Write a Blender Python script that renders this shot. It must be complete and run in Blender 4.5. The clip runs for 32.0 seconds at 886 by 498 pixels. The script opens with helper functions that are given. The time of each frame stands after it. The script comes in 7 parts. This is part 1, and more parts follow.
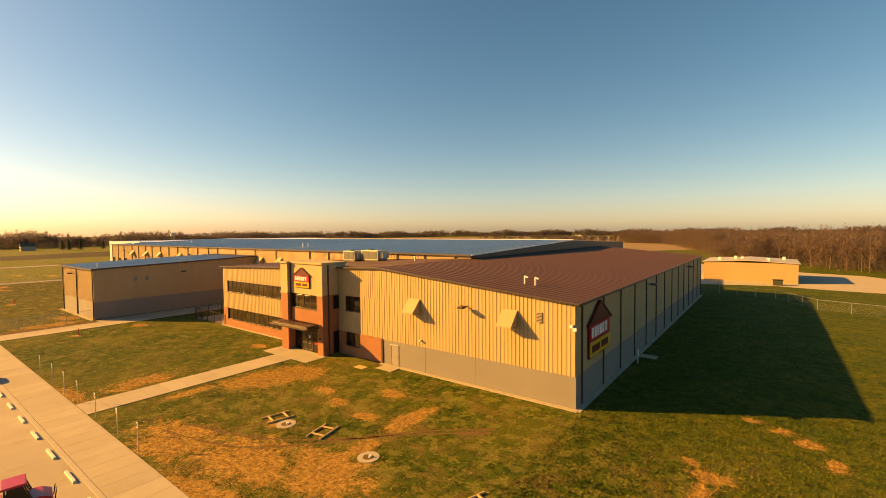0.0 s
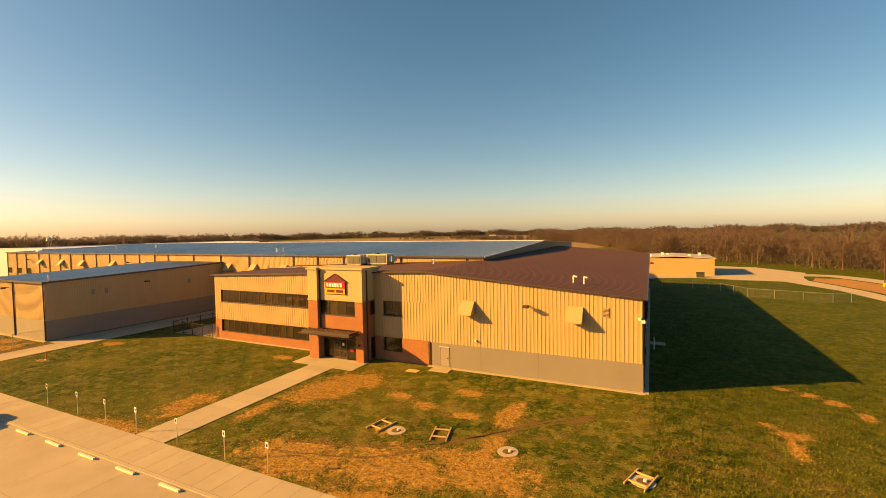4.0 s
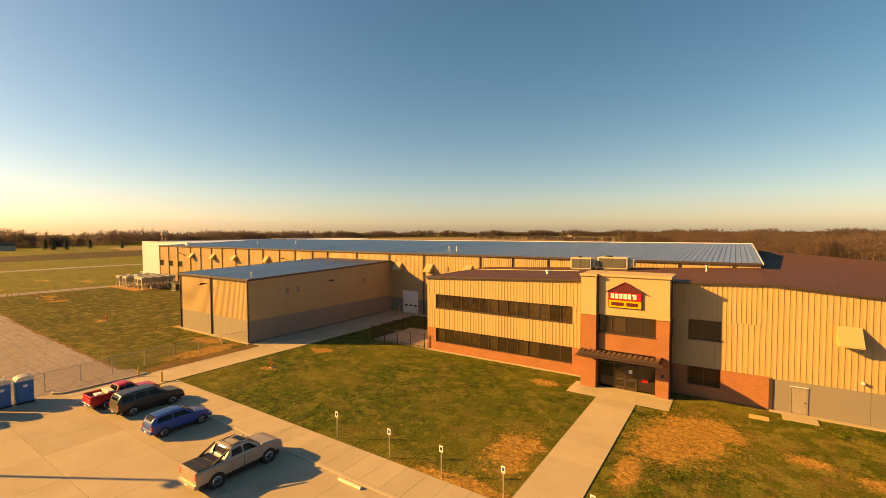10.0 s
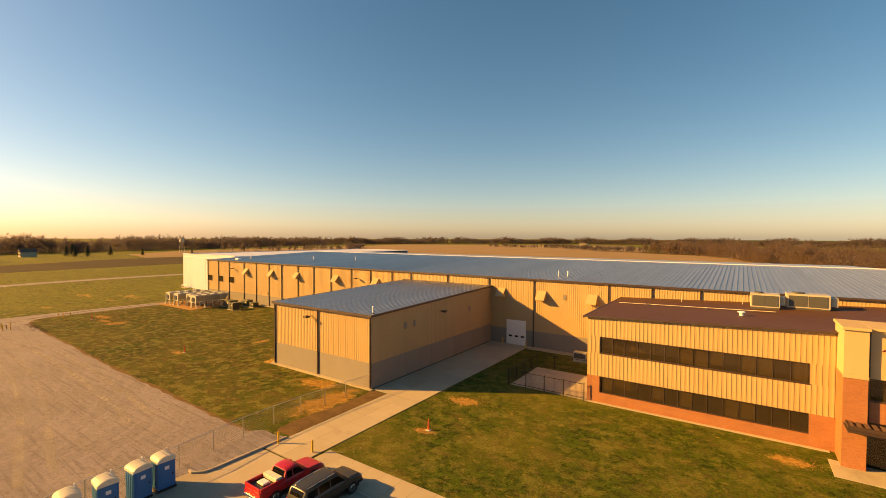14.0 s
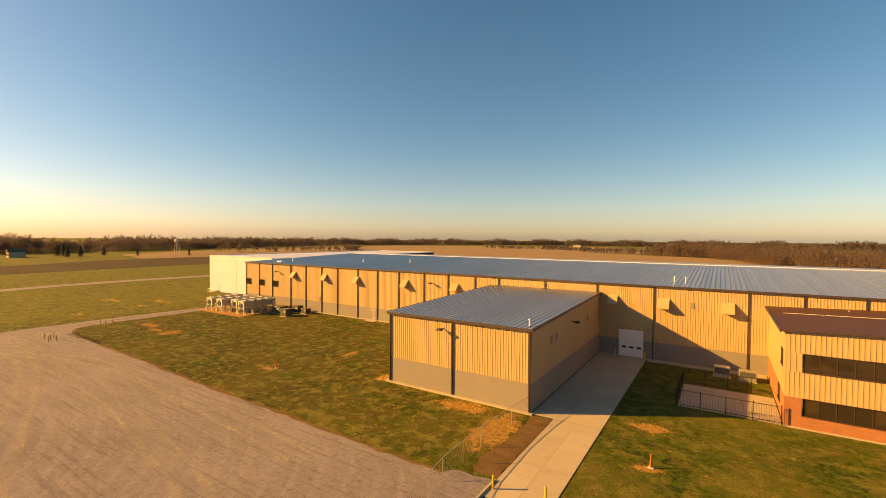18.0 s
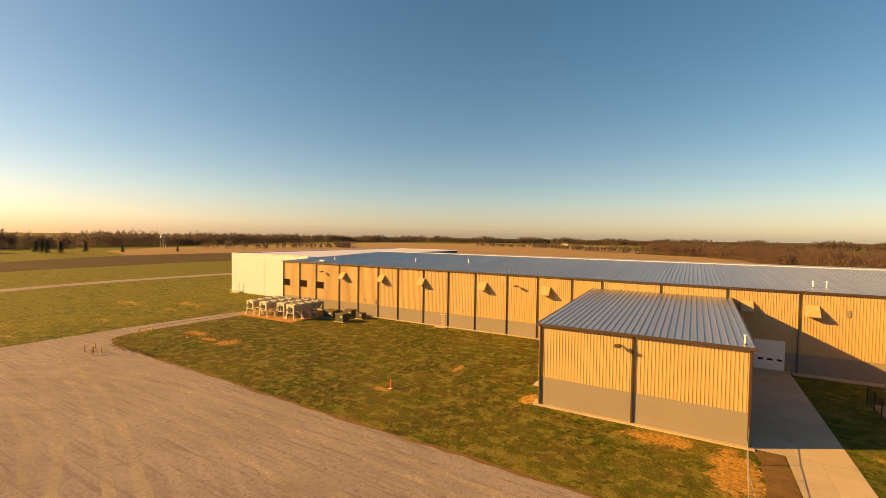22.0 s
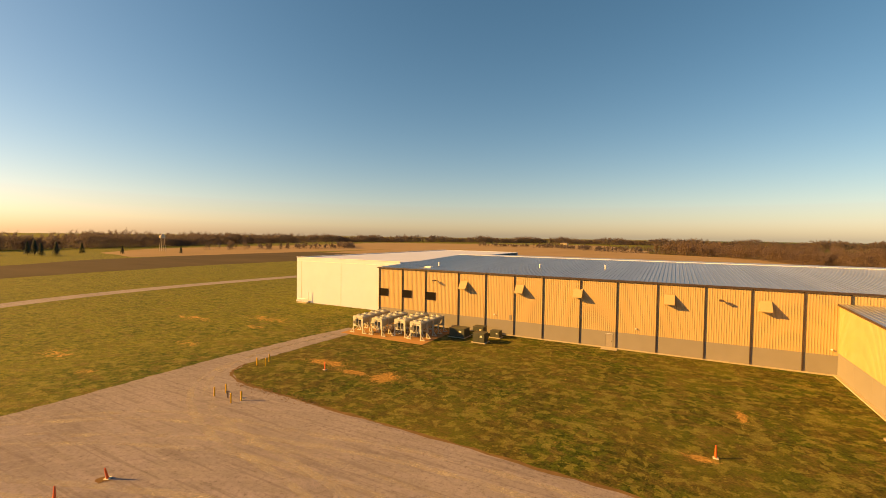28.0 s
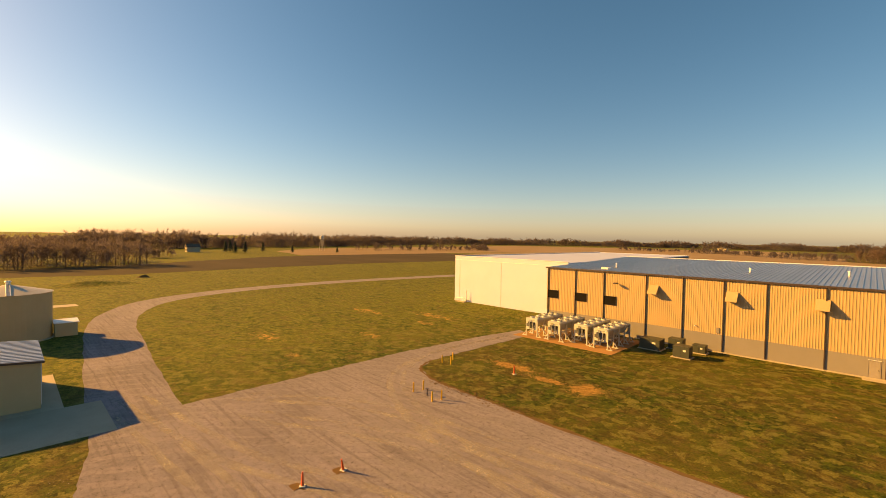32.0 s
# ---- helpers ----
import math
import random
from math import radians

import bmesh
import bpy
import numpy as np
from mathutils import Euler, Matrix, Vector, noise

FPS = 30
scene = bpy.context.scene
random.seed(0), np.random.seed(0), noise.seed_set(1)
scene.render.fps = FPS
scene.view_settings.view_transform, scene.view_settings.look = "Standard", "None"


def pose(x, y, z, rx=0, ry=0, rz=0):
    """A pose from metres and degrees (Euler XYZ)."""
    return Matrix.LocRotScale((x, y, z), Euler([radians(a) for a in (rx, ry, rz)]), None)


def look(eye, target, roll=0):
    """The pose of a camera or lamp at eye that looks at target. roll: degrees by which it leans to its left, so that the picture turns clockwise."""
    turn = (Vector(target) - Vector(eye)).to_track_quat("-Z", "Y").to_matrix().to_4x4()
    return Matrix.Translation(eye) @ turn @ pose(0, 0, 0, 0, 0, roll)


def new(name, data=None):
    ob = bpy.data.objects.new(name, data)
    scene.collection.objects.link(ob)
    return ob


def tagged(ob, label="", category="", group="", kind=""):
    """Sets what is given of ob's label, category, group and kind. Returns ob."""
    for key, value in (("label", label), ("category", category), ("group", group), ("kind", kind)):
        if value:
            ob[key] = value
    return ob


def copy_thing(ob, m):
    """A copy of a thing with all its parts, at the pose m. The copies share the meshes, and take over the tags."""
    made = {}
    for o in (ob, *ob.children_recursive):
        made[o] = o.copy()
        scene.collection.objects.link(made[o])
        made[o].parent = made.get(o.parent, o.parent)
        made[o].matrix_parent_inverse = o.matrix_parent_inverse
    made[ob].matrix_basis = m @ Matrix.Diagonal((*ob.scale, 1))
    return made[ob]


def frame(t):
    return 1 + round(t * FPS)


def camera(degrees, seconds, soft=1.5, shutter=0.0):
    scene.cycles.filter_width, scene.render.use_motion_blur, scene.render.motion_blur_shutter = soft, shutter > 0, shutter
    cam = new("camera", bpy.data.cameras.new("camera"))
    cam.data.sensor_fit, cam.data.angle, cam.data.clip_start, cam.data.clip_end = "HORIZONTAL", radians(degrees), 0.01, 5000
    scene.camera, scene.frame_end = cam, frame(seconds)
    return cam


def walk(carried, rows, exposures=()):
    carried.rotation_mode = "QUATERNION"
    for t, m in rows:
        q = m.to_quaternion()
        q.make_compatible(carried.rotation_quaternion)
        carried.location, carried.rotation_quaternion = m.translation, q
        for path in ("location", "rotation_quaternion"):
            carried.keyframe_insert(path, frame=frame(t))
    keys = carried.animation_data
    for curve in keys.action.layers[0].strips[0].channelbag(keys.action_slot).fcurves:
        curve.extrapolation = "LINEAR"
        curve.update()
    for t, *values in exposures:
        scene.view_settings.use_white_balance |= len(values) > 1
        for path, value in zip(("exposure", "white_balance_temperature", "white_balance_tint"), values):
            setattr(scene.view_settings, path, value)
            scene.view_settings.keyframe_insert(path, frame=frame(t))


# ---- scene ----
cam = camera(91.0, 32.0, 0.35)
PATH = [
    (0, (18.053, 8.077, 14.233), (16.848, 9.671, 14.153), -0.53),
    (0.5, (16.360, 6.781, 14.357), (15.154, 8.375, 14.280), -0.47),
    (1, (14.777, 5.447, 14.459), (13.629, 7.083, 14.390), -0.55),
    (1.5, (13.252, 4.084, 14.531), (12.299, 5.842, 14.465), -0.76),
    (2, (11.882, 2.828, 14.593), (11.014, 4.628, 14.525), -0.92),
    (2.5, (10.624, 1.702, 14.645), (9.782, 3.514, 14.571), -0.94),
    (3, (9.396, 0.762, 14.671), (8.555, 2.576, 14.593), -1.02),
    (3.5, (8.064, -0.092, 14.703), (7.215, 1.717, 14.624), -1.06),
    (5.5, (0.923, -1.615, 15.093), (0.007, 0.160, 14.995), -0.79),
    (6, (-1.033, -1.763, 15.013), (-1.973, -0.000, 14.918), -0.67),
    (6.5, (-2.979, -1.842, 14.876), (-3.944, -0.093, 14.785), -0.60),
    (7, (-4.947, -1.908, 14.717), (-5.938, -0.174, 14.631), -0.61),
    (7.5, (-7.041, -2.004, 14.572), (-8.059, -0.284, 14.491), -0.45),
    (8, (-9.265, -2.163, 14.452), (-10.304, -0.456, 14.379), -0.34),
    (8.5, (-11.463, -2.346, 14.395), (-12.525, -0.653, 14.326), -0.27),
    (9, (-13.652, -2.564, 14.418), (-14.733, -0.883, 14.353), -0.26),
    (9.5, (-15.914, -2.738, 14.552), (-17.010, -1.067, 14.480), -0.27),
    (10, (-18.217, -2.907, 14.812), (-19.329, -1.246, 14.731), -0.25),
    (10.5, (-20.534, -3.174, 15.216), (-21.656, -1.520, 15.138), -0.21),
    (11, (-22.839, -3.443, 15.736), (-23.965, -1.792, 15.663), -0.19),
    (11.5, (-25.191, -3.735, 16.270), (-26.319, -2.085, 16.207), 0.13),
    (12, (-27.574, -4.029, 16.712), (-28.703, -2.379, 16.660), 0.28),
    (12.5, (-29.873, -4.300, 17.057), (-31.004, -2.652, 17.008), 0.27),
    (13, (-32.157, -4.650, 17.274), (-33.289, -3.003, 17.222), 0.17),
    (13.5, (-34.471, -5.154, 17.410), (-35.604, -3.507, 17.356), 0.25),
    (14, (-36.778, -5.739, 17.487), (-37.910, -4.092, 17.433), 0.16),
    (14.5, (-39.152, -6.412, 17.532), (-40.280, -4.761, 17.479), 0.16),
    (15, (-41.531, -7.115, 17.575), (-42.654, -5.461, 17.522), 0.13),
    (15.5, (-43.894, -7.799, 17.607), (-45.009, -6.140, 17.554), 0.03),
    (17.5, (-53.193, -10.267, 17.545), (-54.280, -8.589, 17.492), 0.31),
    (18, (-55.578, -10.963, 17.598), (-56.657, -9.280, 17.549), 0.41),
    (18.5, (-58.002, -11.649, 17.658), (-59.070, -9.959, 17.608), 0.35),
    (19, (-60.472, -12.307, 17.708), (-61.529, -10.610, 17.654), 0.40),
    (19.5, (-62.957, -12.910, 17.726), (-64.006, -11.208, 17.671), 0.59),
    (20, (-65.464, -13.405, 17.718), (-66.504, -11.698, 17.662), 0.69),
    (20.5, (-67.972, -13.757, 17.681), (-69.001, -12.043, 17.626), 0.60),
    (21, (-70.572, -13.952, 17.630), (-71.590, -12.231, 17.574), 0.75),
    (21.5, (-73.219, -13.980, 17.579), (-74.227, -12.253, 17.521), 0.79),
    (22, (-75.988, -13.920, 17.540), (-76.988, -12.189, 17.480), 0.79),
    (22.5, (-78.708, -13.812, 17.543), (-79.703, -12.079, 17.482), 0.81),
    (23, (-81.314, -13.699, 17.574), (-82.308, -11.964, 17.510), 0.72),
    (23.5, (-83.904, -13.671, 17.665), (-84.897, -11.936, 17.601), 0.57),
    (24, (-86.481, -13.699, 17.763), (-87.472, -11.963, 17.699), 0.50),
    (24.5, (-89.186, -13.769, 17.875), (-90.174, -12.031, 17.808), 0.36),
    (25, (-91.928, -13.862, 17.941), (-92.911, -12.122, 17.873), 0.33),
    (25.5, (-94.699, -13.995, 17.986), (-95.678, -12.252, 17.919), 0.34),
    (27.5, (-106.431, -14.758, 17.700), (-107.372, -12.994, 17.635), 0.65),
    (28, (-108.920, -14.978, 17.640), (-109.861, -13.214, 17.579), 0.73),
    (28.5, (-111.174, -15.268, 17.584), (-112.116, -13.505, 17.526), 0.71),
    (29, (-113.103, -15.624, 17.535), (-114.042, -13.859, 17.478), 0.69),
    (29.5, (-114.630, -15.931, 17.467), (-115.596, -14.181, 17.412), 0.69),
    (30, (-115.792, -16.105, 17.349), (-116.830, -14.396, 17.295), 0.78),
    (30.5, (-116.666, -16.141, 17.161), (-117.793, -14.489, 17.108), 0.81),
    (31, (-117.347, -16.064, 16.908), (-118.570, -14.483, 16.856), 0.79),
    (31.5, (-117.915, -15.911, 16.632), (-119.235, -14.410, 16.578), 0.95),
    (32, (-118.463, -15.742, 16.344), (-119.869, -14.321, 16.290), 1.04),
]
walk(cam, [(t, look(eye, target, roll)) for t, eye, target, roll in PATH],
     exposures=[(0, 1.5, 9650, 27), (8, 1.49, 9450, 27), (14, 1.46, 9050, 28), (20, 1.45, 8900, 28), (28, 1.44, 9050, 28), (32, 1.44, 9100, 28)])

# ---- world, sun ----
world = bpy.data.worlds.new("sky")
scene.world = world
world.use_nodes = True
wn = world.node_tree
sky = wn.nodes.new("ShaderNodeTexSky")
sky.sky_type, sky.sun_disc = "NISHITA", False
SUN_EL = radians(22.0)
SUN_TO = Vector((-0.857, -0.515, math.tan(SUN_EL))).normalized()
sky.sun_elevation = SUN_EL
sky.sun_rotation = math.atan2(SUN_TO.x, SUN_TO.y)
sky.air_density, sky.dust_density, sky.ozone_density = 0.9, 0.75, 2.2
deep = wn.nodes.new("ShaderNodeHueSaturation")
deep.inputs["Hue"].default_value, deep.inputs["Saturation"].default_value = 0.485, 1.3
wn.links.new(sky.outputs[0], deep.inputs["Color"])
wn.links.new(deep.outputs[0], wn.nodes["Background"].inputs[0])
wn.nodes["Background"].inputs[1].default_value = 0.0525
sun_lamp = bpy.data.lights.new("sun", "SUN")
sun_lamp.energy, sun_lamp.angle, sun_lamp.color = 5.0, radians(0.55), (1.0, 0.61, 0.15)
new("sun", sun_lamp).matrix_world = look(SUN_TO * 100, (0, 0, 0))


# ---- materials ----
def nodes_of(name):
    m = bpy.data.materials.new(name)
    m.use_nodes = True
    t = m.node_tree
    return m, t, t.nodes["Principled BSDF"]


def add(t, kind, **values):
    n = t.nodes.new("ShaderNode" + kind)
    for k, v in values.items():
        if k in n.inputs:
            n.inputs[k].default_value = v
    return n


def rgb(c):
    return (c[0], c[1], c[2], 1)


def surface(name, a, b, scale=1.0, fine=12.0, rough=0.7, metal=0.0, bump=0.0, spots=None, stretch=(1, 1, 1), per=0.0, spec=0.4):
    """Two colours mixed by noise at two scales; spots: a third colour in rare stains; per: brightness drift from piece to piece."""
    m, t, p = nodes_of(name)
    co = t.nodes.new("ShaderNodeTexCoord")
    geo = t.nodes.new("ShaderNodeNewGeometry")
    mp = t.nodes.new("ShaderNodeMapping")
    mp.inputs["Scale"].default_value = stretch
    t.links.new(geo.outputs["Position"], mp.inputs["Vector"])
    n1 = add(t, "TexNoise", Scale=scale, Detail=6.0, Roughness=0.6)
    n2 = add(t, "TexNoise", Scale=fine, Detail=4.0, Roughness=0.7)
    t.links.new(mp.outputs[0], n1.inputs["Vector"])
    t.links.new(mp.outputs[0], n2.inputs["Vector"])
    mx = t.nodes.new("ShaderNodeMath")
    mx.operation = "MULTIPLY_ADD"
    t.links.new(n2.outputs[0], mx.inputs[0])
    mx.inputs[1].default_value = 0.5
    half = t.nodes.new("ShaderNodeMath")
    half.operation = "MULTIPLY_ADD"
    t.links.new(n1.outputs[0], half.inputs[0])
    half.inputs[1].default_value, half.inputs[2].default_value = 1.4, -0.45
    t.links.new(half.outputs[0], mx.inputs[2])
    mix = t.nodes.new("ShaderNodeMix")
    mix.data_type = "RGBA"
    t.links.new(mx.outputs[0], mix.inputs[0])
    mix.inputs[6].default_value, mix.inputs[7].default_value = rgb(a), rgb(b)
    out = mix.outputs[2]
    if spots:
        n3 = add(t, "TexNoise", Scale=scale * 0.6, Detail=8.0, Roughness=0.75)
        off = t.nodes.new("ShaderNodeVectorMath")
        off.operation = "ADD"
        off.inputs[1].default_value = (37.0, 11.0, 5.0)
        t.links.new(mp.outputs[0], off.inputs[0])
        t.links.new(off.outputs[0], n3.inputs["Vector"])
        rr = t.nodes.new("ShaderNodeMapRange")
        rr.inputs[1].default_value, rr.inputs[2].default_value = 0.56, 0.72
        t.links.new(n3.outputs[0], rr.inputs[0])
        mix2 = t.nodes.new("ShaderNodeMix")
        mix2.data_type = "RGBA"
        t.links.new(rr.outputs[0], mix2.inputs[0])
        t.links.new(out, mix2.inputs[6])
        mix2.inputs[7].default_value = rgb(spots)
        out = mix2.outputs[2]
    if per:
        info = t.nodes.new("ShaderNodeObjectInfo")
        hs = t.nodes.new("ShaderNodeHueSaturation")
        mr = t.nodes.new("ShaderNodeMapRange")
        mr.inputs[3].default_value, mr.inputs[4].default_value = 1 - per, 1 + per
        t.links.new(info.outputs["Random"], mr.inputs[0])
        t.links.new(mr.outputs[0], hs.inputs["Value"])
        t.links.new(out, hs.inputs["Color"])
        out = hs.outputs[0]
    t.links.new(out, p.inputs["Base Color"])
    p.inputs["Roughness"].default_value, p.inputs["Metallic"].default_value = rough, metal
    p.inputs["Specular IOR Level"].default_value = spec
    if bump:
        bn = add(t, "Bump", Strength=1.0, Distance=bump)
        t.links.new(n2.outputs[0], bn.inputs["Height"])
        t.links.new(bn.outputs[0], p.inputs["Normal"])
    return m


def plain(name, c, rough=0.5, metal=0.0, coat=0.0):
    m, t, p = nodes_of(name)
    geo = t.nodes.new("ShaderNodeNewGeometry")
    n = add(t, "TexNoise", Scale=3.0, Detail=5.0)
    t.links.new(geo.outputs["Position"], n.inputs["Vector"])
    mr = t.nodes.new("ShaderNodeMapRange")
    mr.inputs[3].default_value, mr.inputs[4].default_value = 0.85, 1.12
    t.links.new(n.outputs[0], mr.inputs[0])
    hs = t.nodes.new("ShaderNodeHueSaturation")
    hs.inputs["Color"].default_value = rgb(c)
    t.links.new(mr.outputs[0], hs.inputs["Value"])
    t.links.new(hs.outputs[0], p.inputs["Base Color"])
    p.inputs["Roughness"].default_value, p.inputs["Metallic"].default_value, p.inputs["Coat Weight"].default_value = rough, metal, coat
    return m


M = {}
M["tan"] = surface("tan_metal_siding", (0.3526, 0.246, 0.123), (0.3977, 0.2829, 0.1476), 0.25, 3.0, 0.5, 0.0, 0.0, per=0.025, spec=0.2)
M["tan_smooth"] = surface("tan_stucco", (0.41, 0.3034, 0.164), (0.4592, 0.3444, 0.1968), 0.5, 20.0, 0.85, spec=0.1, bump=0.004)
M["hood_tan"] = surface("tan_sheet_metal", (0.3731, 0.2665, 0.1353), (0.4223, 0.3075, 0.164), 0.5, 6.0, 0.5, spec=0.2)
M["wainscot"] = surface("grey_precast", (0.1763, 0.1599, 0.1353), (0.2091, 0.1886, 0.1599), 0.4, 14.0, 0.85, bump=0.003, per=0.03)
# trim colour, also laid on the warehouse's east end wall as its shade
M["bronze"] = plain("bronze_trim_and_wall_shade", (0.0615, 0.0394, 0.0287), 0.45, 0.2)
M["brown_roof"] = surface("brown_metal_roof", (0.0697, 0.0328, 0.0189), (0.0943, 0.0459, 0.0271), 0.12, 2.0, 0.6, 0.0, per=0.02, spec=0.15)
M["blue_roof"] = surface("galvalume_roof", (0.2788, 0.3034, 0.3362), (0.41, 0.4346, 0.451), 0.15, 2.5, 0.36, 0.66, per=0.06, stretch=(1, 0.15, 1))
M["white_metal"] = surface("white_panel", (0.4264, 0.4592, 0.5576), (0.4756, 0.5084, 0.6068), 0.3, 6.0, 0.5)
M["white_trim"] = plain("white_flashing", (0.656, 0.6478, 0.6232), 0.4)
M["concrete"] = surface("pale_concrete", (0.328, 0.2747, 0.1886), (0.41, 0.3526, 0.2542), 0.35, 9.0, 0.85, bump=0.003, per=0.06, spots=(0.2624, 0.2214, 0.164), spec=0.15)
M["lot"] = surface("parking_concrete", (0.29, 0.24, 0.17), (0.39, 0.332, 0.245), 0.3, 7.0, 0.85, bump=0.003, per=0.08, spots=(0.2624, 0.2091, 0.1394), spec=0.15)
M["curb"] = surface("curb_concrete", (0.328, 0.287, 0.2173), (0.41, 0.3608, 0.2788), 0.8, 9.0, 0.85, spec=0.15)
M["steel"] = plain("galvanised_steel", (0.451, 0.4428, 0.41), 0.4, 0.7)
M["black"] = plain("black_metal", (0.0164, 0.0148, 0.0139), 0.5, 0.3)
M["rubber"] = plain("tyre_rubber", (0.0164, 0.0164, 0.0164), 0.85)
M["chrome"] = plain("chrome", (0.574, 0.574, 0.574), 0.15, 1.0)
M["yellow"] = plain("safety_yellow", (0.615, 0.3444, 0.0164), 0.5)
M["orange"] = plain("traffic_orange", (0.697, 0.1066, 0.0246), 0.5)
M["wood"] = surface("raw_lumber", (0.41, 0.2706, 0.1148), (0.5412, 0.3772, 0.1804), 2.0, 20.0, 0.8)
M["door_white"] = plain("white_overhead_door", (0.656, 0.6478, 0.6232), 0.45)
M["door_grey"] = plain("grey_steel_door", (0.246, 0.2132, 0.1722), 0.5)
M["red"] = plain("red_paint", (0.3772, 0.0098, 0.0148), 0.4, 0.0, 0.2)
M["sign_red"] = plain("sign_red", (0.492, 0.0098, 0.0246), 0.35)
M["sign_yellow"] = plain("sign_yellow", (0.656, 0.3444, 0.0164), 0.35)
M["sign_dark"] = plain("sign_dark_red", (0.0984, 0.0098, 0.0098), 0.4)
M["silver"] = plain("pewter_paint", (0.328, 0.2829, 0.2255), 0.4, 0.25, 0.25)
M["blue"] = plain("blue_paint", (0.0049, 0.055, 0.27), 0.4, 0.0, 0.15)
M["green"] = plain("dark_green_paint", (0.0328, 0.0312, 0.023), 0.42, 0.0, 0.15)
M["toilet_blue"] = plain("blue_plastic", (0.0082, 0.125, 0.31), 0.45)
M["cream"] = plain("cream_plastic", (0.5904, 0.5412, 0.4264), 0.5)
M["hvac"] = plain("beige_unit_casing", (0.451, 0.3936, 0.2788), 0.5, 0.1)
M["grille"] = plain("dark_grille", (0.082, 0.082, 0.0738), 0.6, 0.3)
M["genset"] = plain("green_grey_cabinet", (0.041, 0.0451, 0.0271), 0.5)
M["joint"] = surface("joint_dirt", (0.164, 0.1353, 0.0943), (0.2296, 0.1927, 0.1394), 1.0, 6.0, 0.95, spec=0.05)
M["dark_glass"] = surface("dark_glass", (0.0098, 0.009, 0.0082), (0.0131, 0.0115, 0.0107), 1.0, 3.0, 0.08, spec=0.25)
M["fan_grey"] = plain("fan_cowl_grey", (0.3772, 0.3772, 0.3116), 0.5)
M["canopy_slat"] = plain("brown_canopy_rib", (0.123, 0.0738, 0.0492), 0.5)
M["old_shingle"] = surface("weathered_shingle", (0.082, 0.0697, 0.0574), (0.1312, 0.1107, 0.0902), 0.5, 4.0, 0.95, spec=0.05)
M["bark"] = surface("bark", (0.0984, 0.0615, 0.041), (0.164, 0.1066, 0.0738), 2.0, 8.0, 0.9)
M["light_lens"] = plain("lamp_glass", (0.492, 0.492, 0.4756), 0.2)
M["gravel"] = None
M["dirt"] = surface("bare_soil", (0.082, 0.0508, 0.0213), (0.205, 0.1271, 0.0574), 0.9, 6.0, 0.95, bump=0.04, spec=0.05)
M["clay"] = surface("orange_clay", (0.2788, 0.1476, 0.0615), (0.3772, 0.2132, 0.0902), 0.15, 3.0, 0.95, spec=0.05)
M["blind"] = plain("tan_blind", (0.41, 0.3444, 0.2296), 0.8)
M["tilled"] = surface("tilled_field", (0.0574, 0.0459, 0.0279), (0.0943, 0.0754, 0.0451), 0.03, 0.4, 0.95, stretch=(0.4, 1.6, 1), spec=0.03)
M["stubble"] = surface("stubble_field", (0.205, 0.1476, 0.0861), (0.2788, 0.205, 0.123), 0.02, 0.3, 0.95, spec=0.03)


def glass_material():
    m, t, p = nodes_of("tinted_glass")
    p.inputs["Base Color"].default_value = (0.0902, 0.0697, 0.0492, 1)
    p.inputs["Roughness"].default_value = 0.03
    p.inputs["Transmission Weight"].default_value = 0.75
    p.inputs["IOR"].default_value = 1.5
    return m


M["glass"] = glass_material()


def brick_material():
    m, t, p = nodes_of("red_brick")
    geo = t.nodes.new("ShaderNodeNewGeometry")
    sep = t.nodes.new("ShaderNodeSeparateXYZ")
    t.links.new(geo.outputs["Position"], sep.inputs[0])
    s = t.nodes.new("ShaderNodeMath")
    s.operation = "ADD"
    t.links.new(sep.outputs[0], s.inputs[0])
    t.links.new(sep.outputs[1], s.inputs[1])
    cb = t.nodes.new("ShaderNodeCombineXYZ")
    t.links.new(s.outputs[0], cb.inputs[0])
    t.links.new(sep.outputs[2], cb.inputs[1])
    br = add(t, "TexBrick", Scale=1.0)
    br.inputs["Color1"].default_value = (0.2788, 0.0968, 0.0369, 1)
    br.inputs["Color2"].default_value = (0.3444, 0.1271, 0.0508, 1)
    br.inputs["Mortar"].default_value = (0.2706, 0.1312, 0.0738, 1)
    br.inputs["Brick Width"].default_value, br.inputs["Row Height"].default_value = 0.203, 0.068
    br.inputs["Mortar Size"].default_value = 0.008
    t.links.new(cb.outputs[0], br.inputs["Vector"])
    n = add(t, "TexNoise", Scale=0.8, Detail=6.0)
    t.links.new(geo.outputs["Position"], n.inputs["Vector"])
    mr = t.nodes.new("ShaderNodeMapRange")
    mr.inputs[3].default_value, mr.inputs[4].default_value = 0.8, 1.2
    t.links.new(n.outputs[0], mr.inputs[0])
    hs = t.nodes.new("ShaderNodeHueSaturation")
    t.links.new(br.outputs[0], hs.inputs["Color"])
    t.links.new(mr.outputs[0], hs.inputs["Value"])
    t.links.new(hs.outputs[0], p.inputs["Base Color"])
    bp = add(t, "Bump", Strength=0.5, Distance=0.01)
    t.links.new(br.outputs["Fac"], bp.inputs["Height"])
    bp.invert = True
    t.links.new(bp.outputs[0], p.inputs["Normal"])
    p.inputs["Roughness"].default_value = 0.9
    return m


M["brick"] = brick_material()

